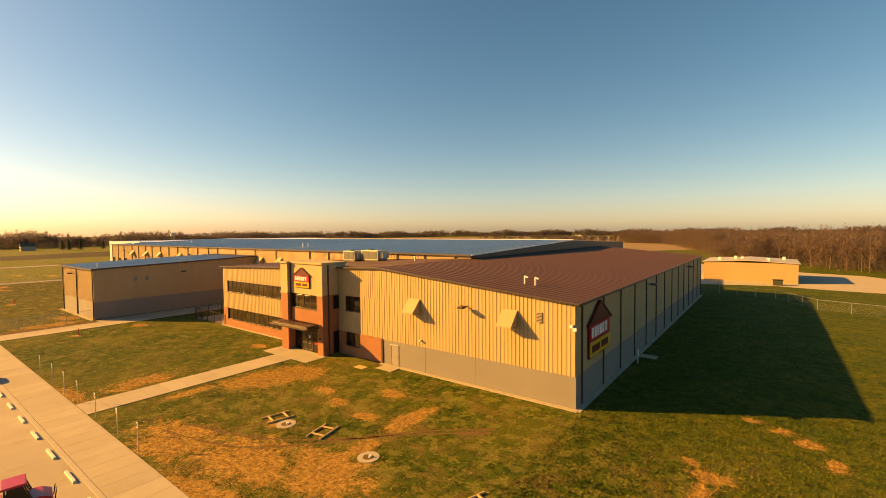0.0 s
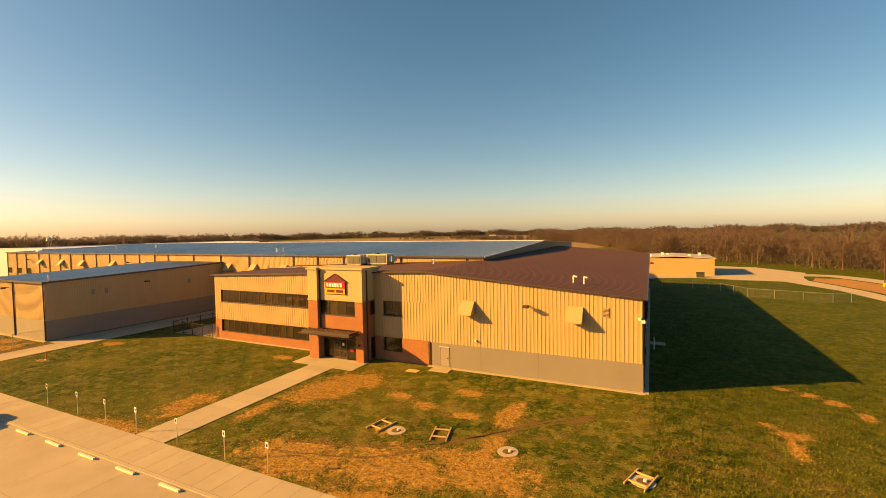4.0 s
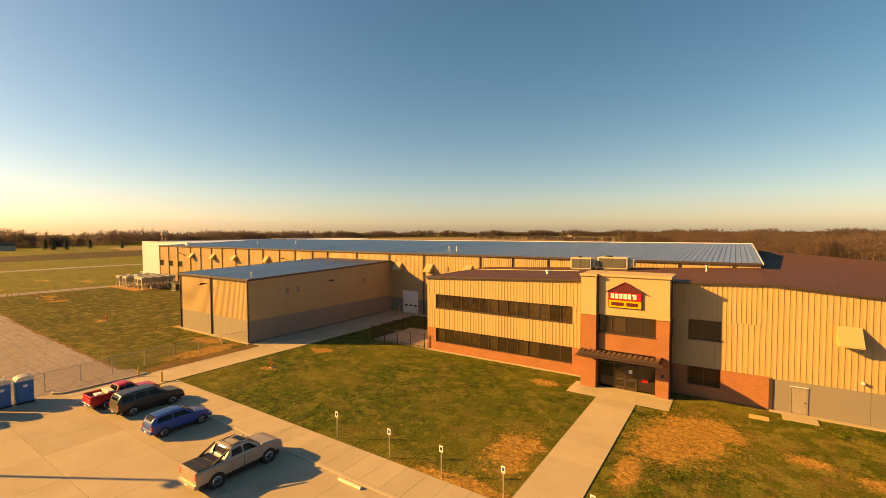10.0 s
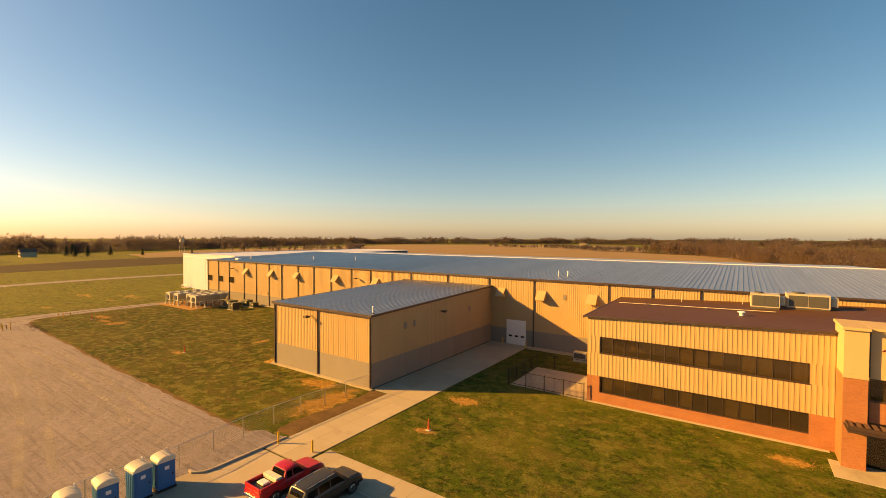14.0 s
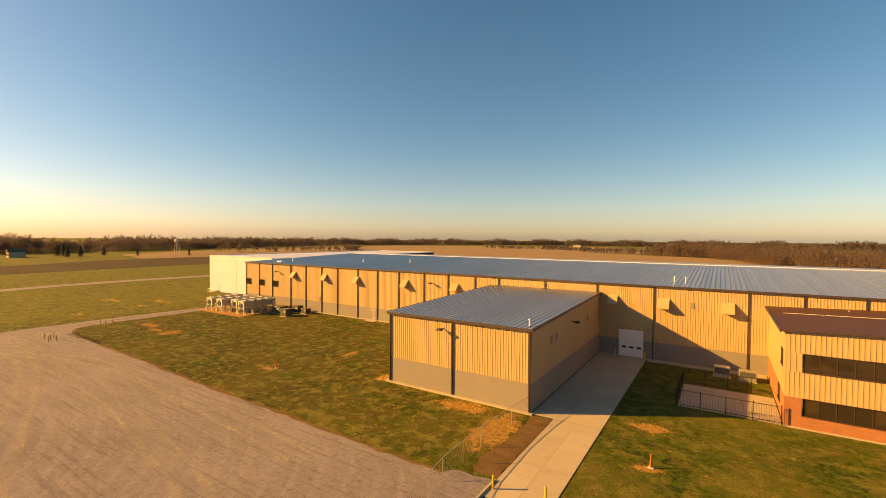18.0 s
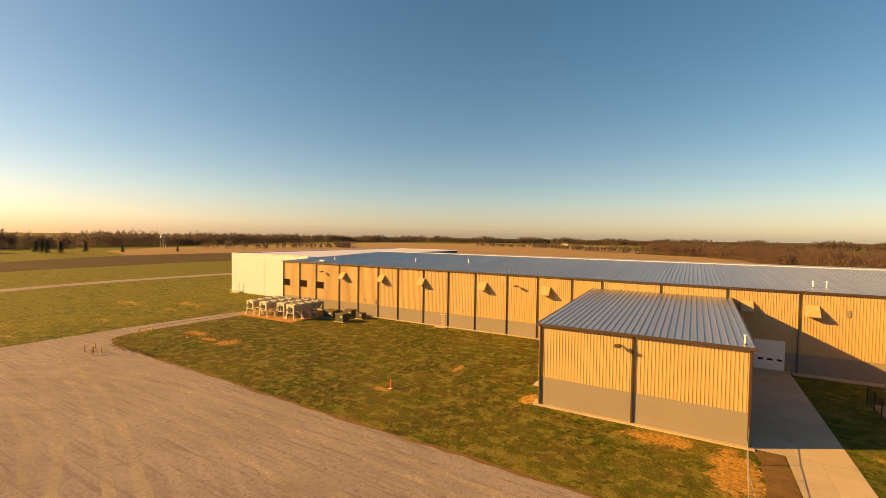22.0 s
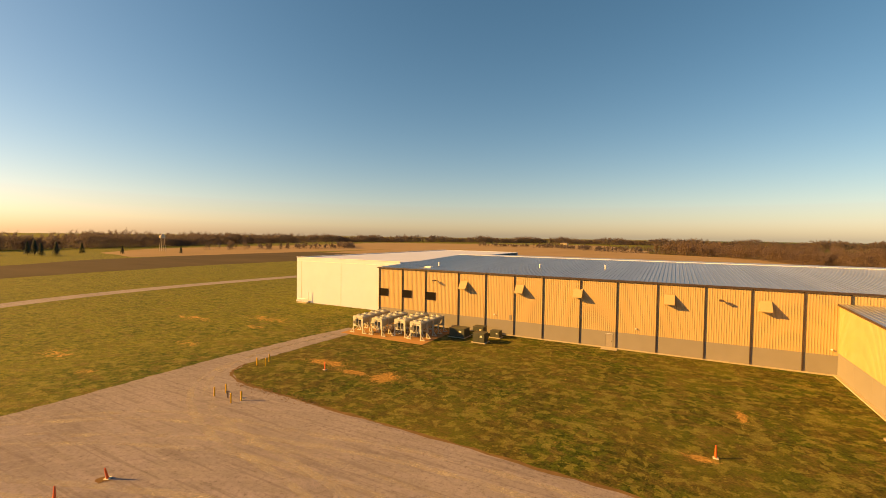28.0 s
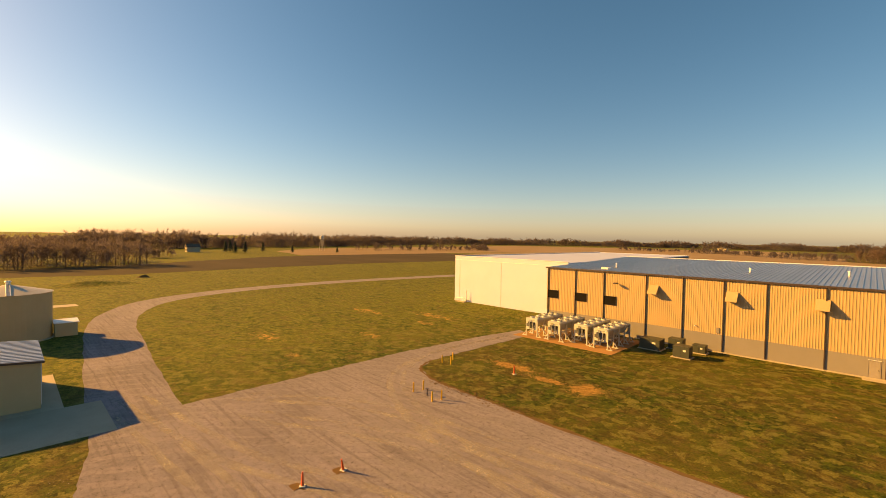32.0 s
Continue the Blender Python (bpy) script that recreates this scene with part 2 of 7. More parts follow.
# straw-covered and bare spots of the lawn: centre, half sizes
SPOTS = [(-22.0, 29.9, 2.6, 2.7), (-19.6, 34.6, 2.6, 2.4), (-23.4, 25.2, 0.9, 2.2), (-20.8, 32.4, 2.9, 4.4), (-14.03, 32.59, 1.3, 0.9), (-10.91, 31.42, 1.3, 0.9), (-8.29, 35.44, 1.4, 1.0), (-3.7, 32.4, 1.1, 2.9), (-3.45, 27.2, 0.9, 2.0),
         (-14.7, 20.35, 4.5, 2.6), (-7.94, 22.05, 4.5, 2.8), (-2.93, 23.99, 4, 2.6), (-6.78, 30.83, 1.6, 0.7), (-11.12, 26.22, 1.3, 1.0), (-5.4, 18.43, 6, 1.4)]
SPOTS += [(17.2, 47.2, 0.7, 0.5), (18.8, 46.2, 0.9, 0.7), (20.2, 44.9, 0.9, 0.8), (21.4, 42.4, 0.6, 1.0), (14.4, 37.9, 0.7, 0.6), (15.6, 36.7, 1.2, 0.8), (15.2, 34.2, 0.6, 1.6), (23.2, 38.4, 0.9, 0.6), (20.2, 28.8, 0.9, 1.1), (-30.3, 23.8, 1.8, 3.4), (-31.11, 18.32, 4.5, 1.0), (-60.94, 33.47, 1.7, 1.1), (-33.34, 37.49, 1.5, 0.9),
          (-91.11, 31.13, 1.0, 2.2), (-72.78, 25.07, 2.2, 4.6), (-78.08, 28.46, 3, 1.6), (-102.68, 36.68, 0.5, 1.6)]
SPOTS += [(-150.84, 29.97, 3.6, 1.2), (-144.99, 28.48, 2.4, 0.9), (-140.34, 28.73, 1.8, 2.0), (-106.72, 25.29, 1.2, 0.6), (-60.17, 25.34, 1.0, 0.7)]
FAR_SPOTS = [(-177.04, 27.01, 3, 1.4), (-178.89, 40.57, 4, 1.4), (-174.16, 12.06, 1.6, 1.2), (-187, 13.8, 5, 2), (-196, 40, 7, 2.2), (-183, 47, 8, 2.5)]


def ground_material():
    m, t, p = nodes_of("lawn_grass")
    geo = t.nodes.new("ShaderNodeNewGeometry")
    pos = geo.outputs["Position"]

    def noise_at(scale, detail=6.0, rough=0.6, stretch=None):
        n = add(t, "TexNoise", Scale=scale, Detail=detail, Roughness=rough)
        if stretch:
            mp = t.nodes.new("ShaderNodeMapping")
            mp.inputs["Scale"].default_value = stretch
            t.links.new(pos, mp.inputs[0])
            t.links.new(mp.outputs[0], n.inputs["Vector"])
        else:
            t.links.new(pos, n.inputs["Vector"])
        return n.outputs[0]

    def ranged(v, lo, hi, a=0.0, b=1.0, smooth=True):
        r = t.nodes.new("ShaderNodeMapRange")
        r.interpolation_type = "SMOOTHSTEP" if smooth else "LINEAR"
        r.inputs[1].default_value, r.inputs[2].default_value, r.inputs[3].default_value, r.inputs[4].default_value = lo, hi, a, b
        t.links.new(v, r.inputs[0])
        return r.outputs[0]

    def mixed(f, a, b):
        x = t.nodes.new("ShaderNodeMix")
        x.data_type = "RGBA"
        t.links.new(f, x.inputs[0])
        for v, i in ((a, 6), (b, 7)):
            if isinstance(v, tuple):
                x.inputs[i].default_value = rgb(v)
            else:
                t.links.new(v, x.inputs[i])
        return x.outputs[2]

    def maths(op, a, b):
        x = t.nodes.new("ShaderNodeMath")
        x.operation = op
        for v, i in ((a, 0), (b, 1)):
            if isinstance(v, (int, float)):
                x.inputs[i].default_value = v
            else:
                t.links.new(v, x.inputs[i])
        return x.outputs[0]

    fine = noise_at(7.0, 6.0, 0.8)
    mid = noise_at(1.3, 10.0, 0.74)
    large = noise_at(0.08, 7.0, 0.62)
    blade = noise_at(6.0, 8.0, 0.85)
    broken = noise_at(0.7, 12.0, 0.76)
    green = mixed(ranged(mid, 0.40, 0.58), (0.0115, 0.0285, 0.0022), (0.058, 0.086, 0.008))
    green = mixed(ranged(large, 0.38, 0.66), green, (0.088, 0.092, 0.0125))
    dry = mixed(ranged(fine, 0.3, 0.7), (0.082, 0.0541, 0.0156), (0.2296, 0.1558, 0.0476))
    thin = maths("MULTIPLY", ranged(noise_at(0.42, 12.0, 0.78), 0.485, 0.585), 0.68)
    where = t.nodes.new("ShaderNodeSeparateXYZ")
    t.links.new(pos, where.inputs[0])
    # the plot between drive and entrance has come up greener
    sparse = maths("MAXIMUM", maths("MAXIMUM", ranged(where.outputs[0], -64.0, -78.0), ranged(where.outputs[0], -33.0, -22.0)), 0.6)
    col = mixed(maths("MULTIPLY", thin, sparse), green, dry)
    fleck = maths("MULTIPLY", ranged(noise_at(1.8, 9.0, 0.78), 0.54, 0.62), 0.5)
    col = mixed(maths("MULTIPLY", fleck, sparse), col, mixed(ranged(large, 0.4, 0.6), (0.1722, 0.1558, 0.0287), (0.2132, 0.1476, 0.0369)))
    thatch = maths("MULTIPLY", maths("MULTIPLY", ranged(where.outputs[0], -60.0, -95.0), ranged(where.outputs[0], -167.0, -158.0, 0.25, 1.0)), ranged(noise_at(0.21, 9.0, 0.7), 0.4, 0.6, 0.15, 0.7))
    col = mixed(thatch, col, mixed(ranged(mid, 0.4, 0.6), (0.038, 0.03, 0.006), (0.098, 0.072, 0.0165)))
    pale = maths("MULTIPLY", ranged(noise_at(0.8, 5.0, 0.62), 0.55, 0.568), 0.62)
    col = mixed(maths("MULTIPLY", pale, sparse), col, (0.1763, 0.1558, 0.0328))
    tuft = maths("MULTIPLY", ranged(noise_at(0.36, 6.0, 0.62), 0.56, 0.585), 0.42)
    col = mixed(maths("MULTIPLY", tuft, sparse), col, (0.1927, 0.1681, 0.041))
    # ruts worn by wheels, running along the lot
    rut = noise_at(0.5, 5.0, 0.6, (0.16, 2.6, 1))
    col = mixed(maths("MULTIPLY", ranged(rut, 0.60, 0.70), 0.25), col, (0.1066, 0.0697, 0.0246))
    # the meadow past the lane is yellower, the lawn to the east a fresh even green
    meadow = maths("MULTIPLY", ranged(where.outputs[0], -160.0, -185.0), ranged(noise_at(0.33, 12.0, 0.8), 0.42, 0.58, 0.1, 0.85))
    col = mixed(meadow, col, mixed(ranged(mid, 0.36, 0.62), (0.042, 0.074, 0.0065), (0.19, 0.168, 0.024)))
    sown = mixed(ranged(noise_at(0.24, 12.0, 0.75), 0.4, 0.6), mixed(ranged(mid, 0.38, 0.6), (0.018, 0.04, 0.0025), (0.058, 0.083, 0.007)), mixed(ranged(mid, 0.38, 0.6), (0.043, 0.059, 0.005), (0.103, 0.105, 0.0125)))
    col = mixed(maths("MULTIPLY", ranged(where.outputs[0], 3.0, 11.0), maths("MAXIMUM", ranged(where.outputs[0], 10.0, 26.0, 0.1, 0.85), ranged(where.outputs[1], 30.0, 46.0, 0.1, 0.9))), col, sown)
    straw = mixed(ranged(noise_at(2.6, 9.0, 0.88), 0.40, 0.60), (0.123, 0.066, 0.0165), (0.6, 0.345, 0.092))
    mask = None
    for cx, cy, rx, ry in SPOTS + FAR_SPOTS:
        a = t.nodes.new("ShaderNodeVectorMath")
        a.operation = "SUBTRACT"
        t.links.new(pos, a.inputs[0])
        a.inputs[1].default_value = (cx, cy, 0)
        b = t.nodes.new("ShaderNodeVectorMath")
        b.operation = "MULTIPLY"
        t.links.new(a.outputs[0], b.inputs[0])
        b.inputs[1].default_value = (1 / rx, 1 / ry, 0)
        l = t.nodes.new("ShaderNodeVectorMath")
        l.operation = "LENGTH"
        t.links.new(b.outputs[0], l.inputs[0])
        d = ranged(l.outputs["Value"], 1.5, 0.2, 0.0, 0.55 if cx < -165 else 1.0)
        mask = d if mask is None else maths("MAXIMUM", mask, d)
    patch = ranged(maths("ADD", broken, maths("MULTIPLY", mask, 0.27)), 0.6, 0.71)
    col = mixed(maths("MULTIPLY", patch, 0.92), col, straw)
    shade = ranged(blade, 0.34, 0.66, 0.34, 1.62, False)
    hs = t.nodes.new("ShaderNodeHueSaturation")
    t.links.new(shade, hs.inputs["Value"])
    t.links.new(col, hs.inputs["Color"])
    t.links.new(hs.outputs[0], p.inputs["Base Color"])
    p.inputs["Roughness"].default_value = 0.95
    p.inputs["Specular IOR Level"].default_value = 0.1
    bp = add(t, "Bump", Strength=1.0, Distance=0.06)
    t.links.new(fine, bp.inputs["Height"])
    t.links.new(bp.outputs[0], p.inputs["Normal"])
    return m


M["lawn"] = ground_material()


def gravel_material():
    m, t, p = nodes_of("crushed_gravel")
    geo = t.nodes.new("ShaderNodeNewGeometry")

    def noise_at(scale, detail, rough, stretch=(1, 1, 1), turn=0.0, bend=0.0):
        mp = t.nodes.new("ShaderNodeMapping")
        mp.inputs["Scale"].default_value, mp.inputs["Rotation"].default_value = stretch, (0, 0, radians(turn))
        t.links.new(geo.outputs["Position"], mp.inputs[0])
        n = add(t, "TexNoise", Scale=scale, Detail=detail, Roughness=rough, Distortion=bend)
        t.links.new(mp.outputs[0], n.inputs["Vector"])
        return n.outputs[0]

    def over(f, lo, hi, amount, a, b):
        r = t.nodes.new("ShaderNodeMapRange")
        r.interpolation_type = "SMOOTHSTEP"
        r.inputs[1].default_value, r.inputs[2].default_value, r.inputs[4].default_value = lo, hi, amount
        t.links.new(f, r.inputs[0])
        x = t.nodes.new("ShaderNodeMix")
        x.data_type = "RGBA"
        t.links.new(r.outputs[0], x.inputs[0])
        for v, i in ((a, 6), (b, 7)):
            if isinstance(v, tuple):
                x.inputs[i].default_value = rgb(v)
            else:
                t.links.new(v, x.inputs[i])
        return x.outputs[2]
    stones = noise_at(2.4, 10.0, 0.92)
    col = over(noise_at(0.12, 9.0, 0.66), 0.36, 0.64, 1.0, (0.2765, 0.2503, 0.2815), (0.393, 0.3527, 0.3912))
    col = over(noise_at(0.9, 6.0, 0.6, (0.07, 1.0, 1), 4.0, 0.4), 0.5, 0.66, 0.35, col, (0.1747, 0.1571, 0.173))
    col = over(noise_at(1.1, 5.0, 0.6, (0.06, 1.0, 1), -9.0, 0.5), 0.54, 0.68, 0.6, col, (0.382, 0.3532, 0.3423))
    col = over(noise_at(0.8, 5.0, 0.6, (0.07, 1.0, 1), 24.0, 0.6), 0.58, 0.70, 0.3, col, (0.1747, 0.155, 0.1694))
    col = over(noise_at(0.55, 10.0, 0.72), 0.62, 0.72, 0.28, col, (0.3688, 0.2888, 0.2266))
    # sandier towards the lawn
    where = t.nodes.new("ShaderNodeSeparateXYZ")
    t.links.new(geo.outputs["Position"], where.inputs[0])
    blur = t.nodes.new("ShaderNodeMath")
    blur.operation = "MULTIPLY_ADD"
    t.links.new(noise_at(0.15, 6.0, 0.65), blur.inputs[0])
    blur.inputs[1].default_value = 30.0
    t.links.new(where.outputs[1], blur.inputs[2])
    col = over(blur.outputs[0], 10.0, 26.0, 0.4, col, (0.4217, 0.3823, 0.3473))
    ring = t.nodes.new("ShaderNodeTexWave")
    ring.wave_type, ring.rings_direction = "RINGS", "Z"
    ring.inputs["Scale"].default_value, ring.inputs["Distortion"].default_value, ring.inputs["Detail"].default_value = 0.17, 9.0, 5.0
    ring.inputs["Detail Scale"].default_value = 0.35
    mp = t.nodes.new("ShaderNodeMapping")
    mp.inputs["Location"].default_value = (118.0, 26.0, 0.0)
    t.links.new(geo.outputs["Position"], mp.inputs[0])
    t.links.new(mp.outputs[0], ring.inputs["Vector"])
    fade = t.nodes.new("ShaderNodeMath")
    fade.operation = "MULTIPLY"
    t.links.new(ring.outputs["Fac"], fade.inputs[0])
    t.links.new(noise_at(0.07, 4.0, 0.6), fade.inputs[1])
    col = over(fade.outputs[0], 0.38, 0.46, 0.45, col, (0.4464, 0.3952, 0.4115))
    col = over(noise_at(2.6, 4.0, 0.6, (0.04, 1.0, 1), 7.0, 0.3), 0.54, 0.60, 0.5, col, (0.1747, 0.154, 0.167))
    col = over(noise_at(0.28, 9.0, 0.7), 0.64, 0.72, 0.3, col, (0.4367, 0.3547, 0.2803))
    col = over(stones, 0.36, 0.5, 0.5, (0.0795, 0.0623, 0.0508), col)
    col = over(stones, 0.54, 0.66, 0.6, col, (0.4297, 0.3656, 0.313))
    t.links.new(col, p.inputs["Base Color"])
    p.inputs["Roughness"].default_value, p.inputs["Specular IOR Level"].default_value = 0.95, 0.15
    bn = add(t, "Bump", Strength=1.0, Distance=0.05)
    t.links.new(stones, bn.inputs["Height"])
    t.links.new(bn.outputs[0], p.inputs["Normal"])
    return m


M["gravel"] = gravel_material()


# ---- builders ----
def bm_new():
    return bmesh.new()


def box(bm, x0, x1, y0, y1, z0, z1):
    v = [bm.verts.new((x, y, z)) for z in (z0, z1) for x, y in ((x0, y0), (x1, y0), (x1, y1), (x0, y1))]
    for f in ((3, 2, 1, 0), (4, 5, 6, 7), (0, 1, 5, 4), (1, 2, 6, 5), (2, 3, 7, 6), (3, 0, 4, 7)):
        bm.faces.new([v[i] for i in f])
    return bm


def boxed(x0, x1, y0, y1, z0, z1, bevel=0.0):
    bm = box(bm_new(), x0, x1, y0, y1, z0, z1)
    if bevel:
        bmesh.ops.bevel(bm, geom=list(bm.edges), offset=bevel, segments=2, affect="EDGES", profile=0.5)
    return bm


def prism(bm, outline, lo, hi, axis="z"):
    """An outline of 2D points, pushed from lo to hi along an axis; the other two axes keep their order."""
    def at(p, d):
        return {"x": (d, p[0], p[1]), "y": (p[0], d, p[1]), "z": (p[0], p[1], d)}[axis]
    a, b = [bm.verts.new(at(p, lo)) for p in outline], [bm.verts.new(at(p, hi)) for p in outline]
    n = len(outline)
    bm.faces.new(a[::-1])
    bm.faces.new(b)
    for i in range(n):
        bm.faces.new((a[i], a[(i + 1) % n], b[(i + 1) % n], b[i]))
    bmesh.ops.recalc_face_normals(bm, faces=bm.faces)
    return bm


def tube(bm, a, b, r0, r1=None, n=8):
    a, b, r1 = Vector(a), Vector(b), r0 if r1 is None else r1
    q = (b - a).to_track_quat("Z", "Y")
    ra = [bm.verts.new(a + q @ Vector((r0 * math.cos(2 * math.pi * i / n), r0 * math.sin(2 * math.pi * i / n), 0))) for i in range(n)]
    rb = [bm.verts.new(b + q @ Vector((r1 * math.cos(2 * math.pi * i / n), r1 * math.sin(2 * math.pi * i / n), 0))) for i in range(n)]
    bm.faces.new(ra[::-1])
    bm.faces.new(rb)
    for i in range(n):
        bm.faces.new((ra[i], ra[(i + 1) % n], rb[(i + 1) % n], rb[i]))
    return bm


def mesh_of(name, bm, material):
    me = bpy.data.meshes.new(name)
    bm.to_mesh(me)
    bm.free()
    me.materials.append(M[material])
    return me


def part(name, bm, material, parent, label="", smooth=False):
    ob = new(name, mesh_of(name, bm, material))
    if smooth:
        ob.data.shade_smooth()
    if parent:
        ob.parent = parent
        ob.matrix_parent_inverse = parent.matrix_basis.inverted()
    if label:
        ob["label"] = label
    return ob


def piece(name, me, parent, m):
    """A piece on shared mesh data, at a pose in the world."""
    ob = new(name, me)
    ob.parent = parent
    ob.matrix_parent_inverse = parent.matrix_basis.inverted()
    ob.matrix_basis = m
    return ob


def thing(name, label, category, at=(0, 0, 0), group="", kind=""):
    ob = new(name)
    ob.empty_display_size = 0.3
    ob.location = at
    bpy.context.view_layer.update()
    ob.matrix_basis = Matrix.Translation(at)
    return tagged(ob, label, category, group, kind)


def solid(name, bm, material, label, category, kind="", group=""):
    return tagged(part(name, bm, material, None), label, category, group, kind)


def rib_sheet(name, width, z0, za, zb, pitch, material="tan", depth=0.022):
    """A ribbed siding sheet, 0..width along x, facing -y, its top running from za to zb."""
    bm = bm_new()
    xs, n = [], max(1, round(width / pitch))
    w = width / n
    for i in range(n):
        for f, d in ((0.0, 0), (0.4, 0), (0.78, 1), (0.9, 1), (0.98, 0)):
            xs.append(((i + f) * w, d * depth))
    xs.append((width, 0))
    lo = [bm.verts.new((x, -d - 0.01, z0)) for x, d in xs]
    hi = [bm.verts.new((x, -d - 0.01, za + (zb - za) * x / width)) for x, d in xs]
    for i in range(len(xs) - 1):
        bm.faces.new((lo[i], lo[i + 1], hi[i + 1], hi[i]))
    e0, e1 = bm.verts.new((0, 0.0, z0)), bm.verts.new((width, 0.0, z0))
    bm.faces.new([e0, e1] + lo[::-1])
    return mesh_of(name, bm, material)


def seam_sheet(name, width, run, material, depth=0.06):
    """A standing-seam roof sheet, 0..width along x and 0..run along y, in its own plane."""
    bm = bm_new()
    prof = [(0, 0), (width - 0.05, 0), (width - 0.04, depth), (width - 0.01, depth), (width, 0)]
    a = [bm.verts.new((x, 0, z)) for x, z in prof]
    b = [bm.verts.new((x, run, z)) for x, z in prof]
    for i in range(len(prof) - 1):
        bm.faces.new((a[i], a[i + 1], b[i + 1], b[i]))
    bm.faces.new(a[::-1])
    return mesh_of(name, bm, material)


# ---- ground, roads, paving ----
def ground_sheet():
    bm = bm_new()
    rings, n = [0.0, 120, 260, 600, 1400, 4200], 48
    last = None
    c = bm.verts.new((-70, 30, 0))
    for r in rings[1:]:
        ring = [bm.verts.new((-70 + r * math.cos(2 * math.pi * i / n), 30 + r * math.sin(2 * math.pi * i / n), 0)) for i in range(n)]
        for i in range(n):
            j = (i + 1) % n
            bm.faces.new((c, ring[i], ring[j]) if last is None else (last[i], ring[i], ring[j], last[j]))
        last = ring
    return bm


solid("ground", ground_sheet(), "lawn", "patchy green and straw-brown lawn of wide flat grounds", "ground", "structure")


def ragged(bm, points, z, step=2.0, wobble=0.35, seed=0):
    """A flat sheet inside an outline of few points, its edge worn and uneven."""
    rnd = random.Random(seed)
    out = []
    for (x0, y0), (x1, y1) in zip(points, points[1:] + points[:1]):
        n = max(1, int(math.hypot(x1 - x0, y1 - y0) / step))
        for i in range(n):
            f = i / n
            w = wobble if i else wobble * 0.3
            out.append((x0 + (x1 - x0) * f + rnd.uniform(-w, w), y0 + (y1 - y0) * f + rnd.uniform(-w, w)))
    top = [bm.verts.new((x, y, z)) for x, y in out]
    low = [bm.verts.new((x, y, -0.1)) for x, y in out]
    bm.faces.new(top)
    for i in range(len(out)):
        j = (i + 1) % len(out)
        bm.faces.new((low[i], low[j], top[j], top[i]))
    bmesh.ops.recalc_face_normals(bm, faces=bm.faces)
    return bm


GRAVEL_EDGE = [(-73, 16.3), (-78, 16.3), (-90, 16.6), (-102, 16.8), (-115, 17.2), (-126, 17.7), (-138, 18.0), (-149, 18.5), (-154, 18.9), (-158, 20.6), (-159.7, 24)]
solid("gravel_yard", ragged(bm_new(), GRAVEL_EDGE + [(-159.7, 34), (-159.4, 48), (-163.0, 49), (-164.3, 40), (-165.4, 24), (-164.9, 10), (-164.5, -4.9), (-161.0, -11.0), (-150.5, -13.2), (-134, -45), (-70.3, -45), (-70.3, 10.0), (-69.3, 10.6), (-69.25, 17.4), (-72.0, 17.2)], 0.02, 0.6, 0.16, 3),
      "gravel", "dusty tan gravel yard with tyre tracks beside the lawn", "gravel yard", "structure")


def lane(points, width, z, seed, wear=0.22):
    """A ribbon along a line of points."""
    pts = [Vector((x, y, 0)) for x, y in points]
    smooth = []
    for i in range(len(pts) - 1):
        p0, p1, p2, p3 = pts[max(i - 1, 0)], pts[i], pts[i + 1], pts[min(i + 2, len(pts) - 1)]
        for k in range(8):
            f = k / 8
            smooth.append(0.5 * (2 * p1 + (p2 - p0) * f + (2 * p0 - 5 * p1 + 4 * p2 - p3) * f * f + (3 * p1 - p0 - 3 * p2 + p3) * f**3))
    smooth.append(pts[-1])
    rnd, bm, rows = random.Random(seed), bm_new(), []
    for i, p in enumerate(smooth):
        d = (smooth[min(i + 1, len(smooth) - 1)] - smooth[max(i - 1, 0)]).normalized()
        s = Vector((-d.y, d.x, 0))
        a, b = p + s * (width / 2 + rnd.uniform(-wear, wear)), p - s * (width / 2 + rnd.uniform(-wear, wear))
        rows.append([bm.verts.new((*(a.xy), -0.1)), bm.verts.new((*(a.xy), z)), bm.verts.new((*(b.xy), z)), bm.verts.new((*(b.xy), -0.1))])
    for r, q in zip(rows, rows[1:]):
        for i in range(3):
            bm.faces.new((r[i], r[i + 1], q[i + 1], q[i]))
    return bm


solid("soil_edge", lane(GRAVEL_EDGE, 0.36, 0.025, 31, 0.16), "dirt", "crumbling dark soil edge between lawn and gravel", "soil", "structure")
ROAD = [(-158, -7.9), (-175, -6.6), (-195, -4.6), (-212, -2.6), (-226, 1.5), (-238, 9), (-246, 22), (-251, 42), (-252, 70), (-249, 100), (-244, 135), (-232, 215), (-212, 320)]
solid("gravel_road", lane(ROAD, 7.0, 0.008, 5, 0.1), "gravel", "pale gravel road curving away round the lawn", "road", "structure")

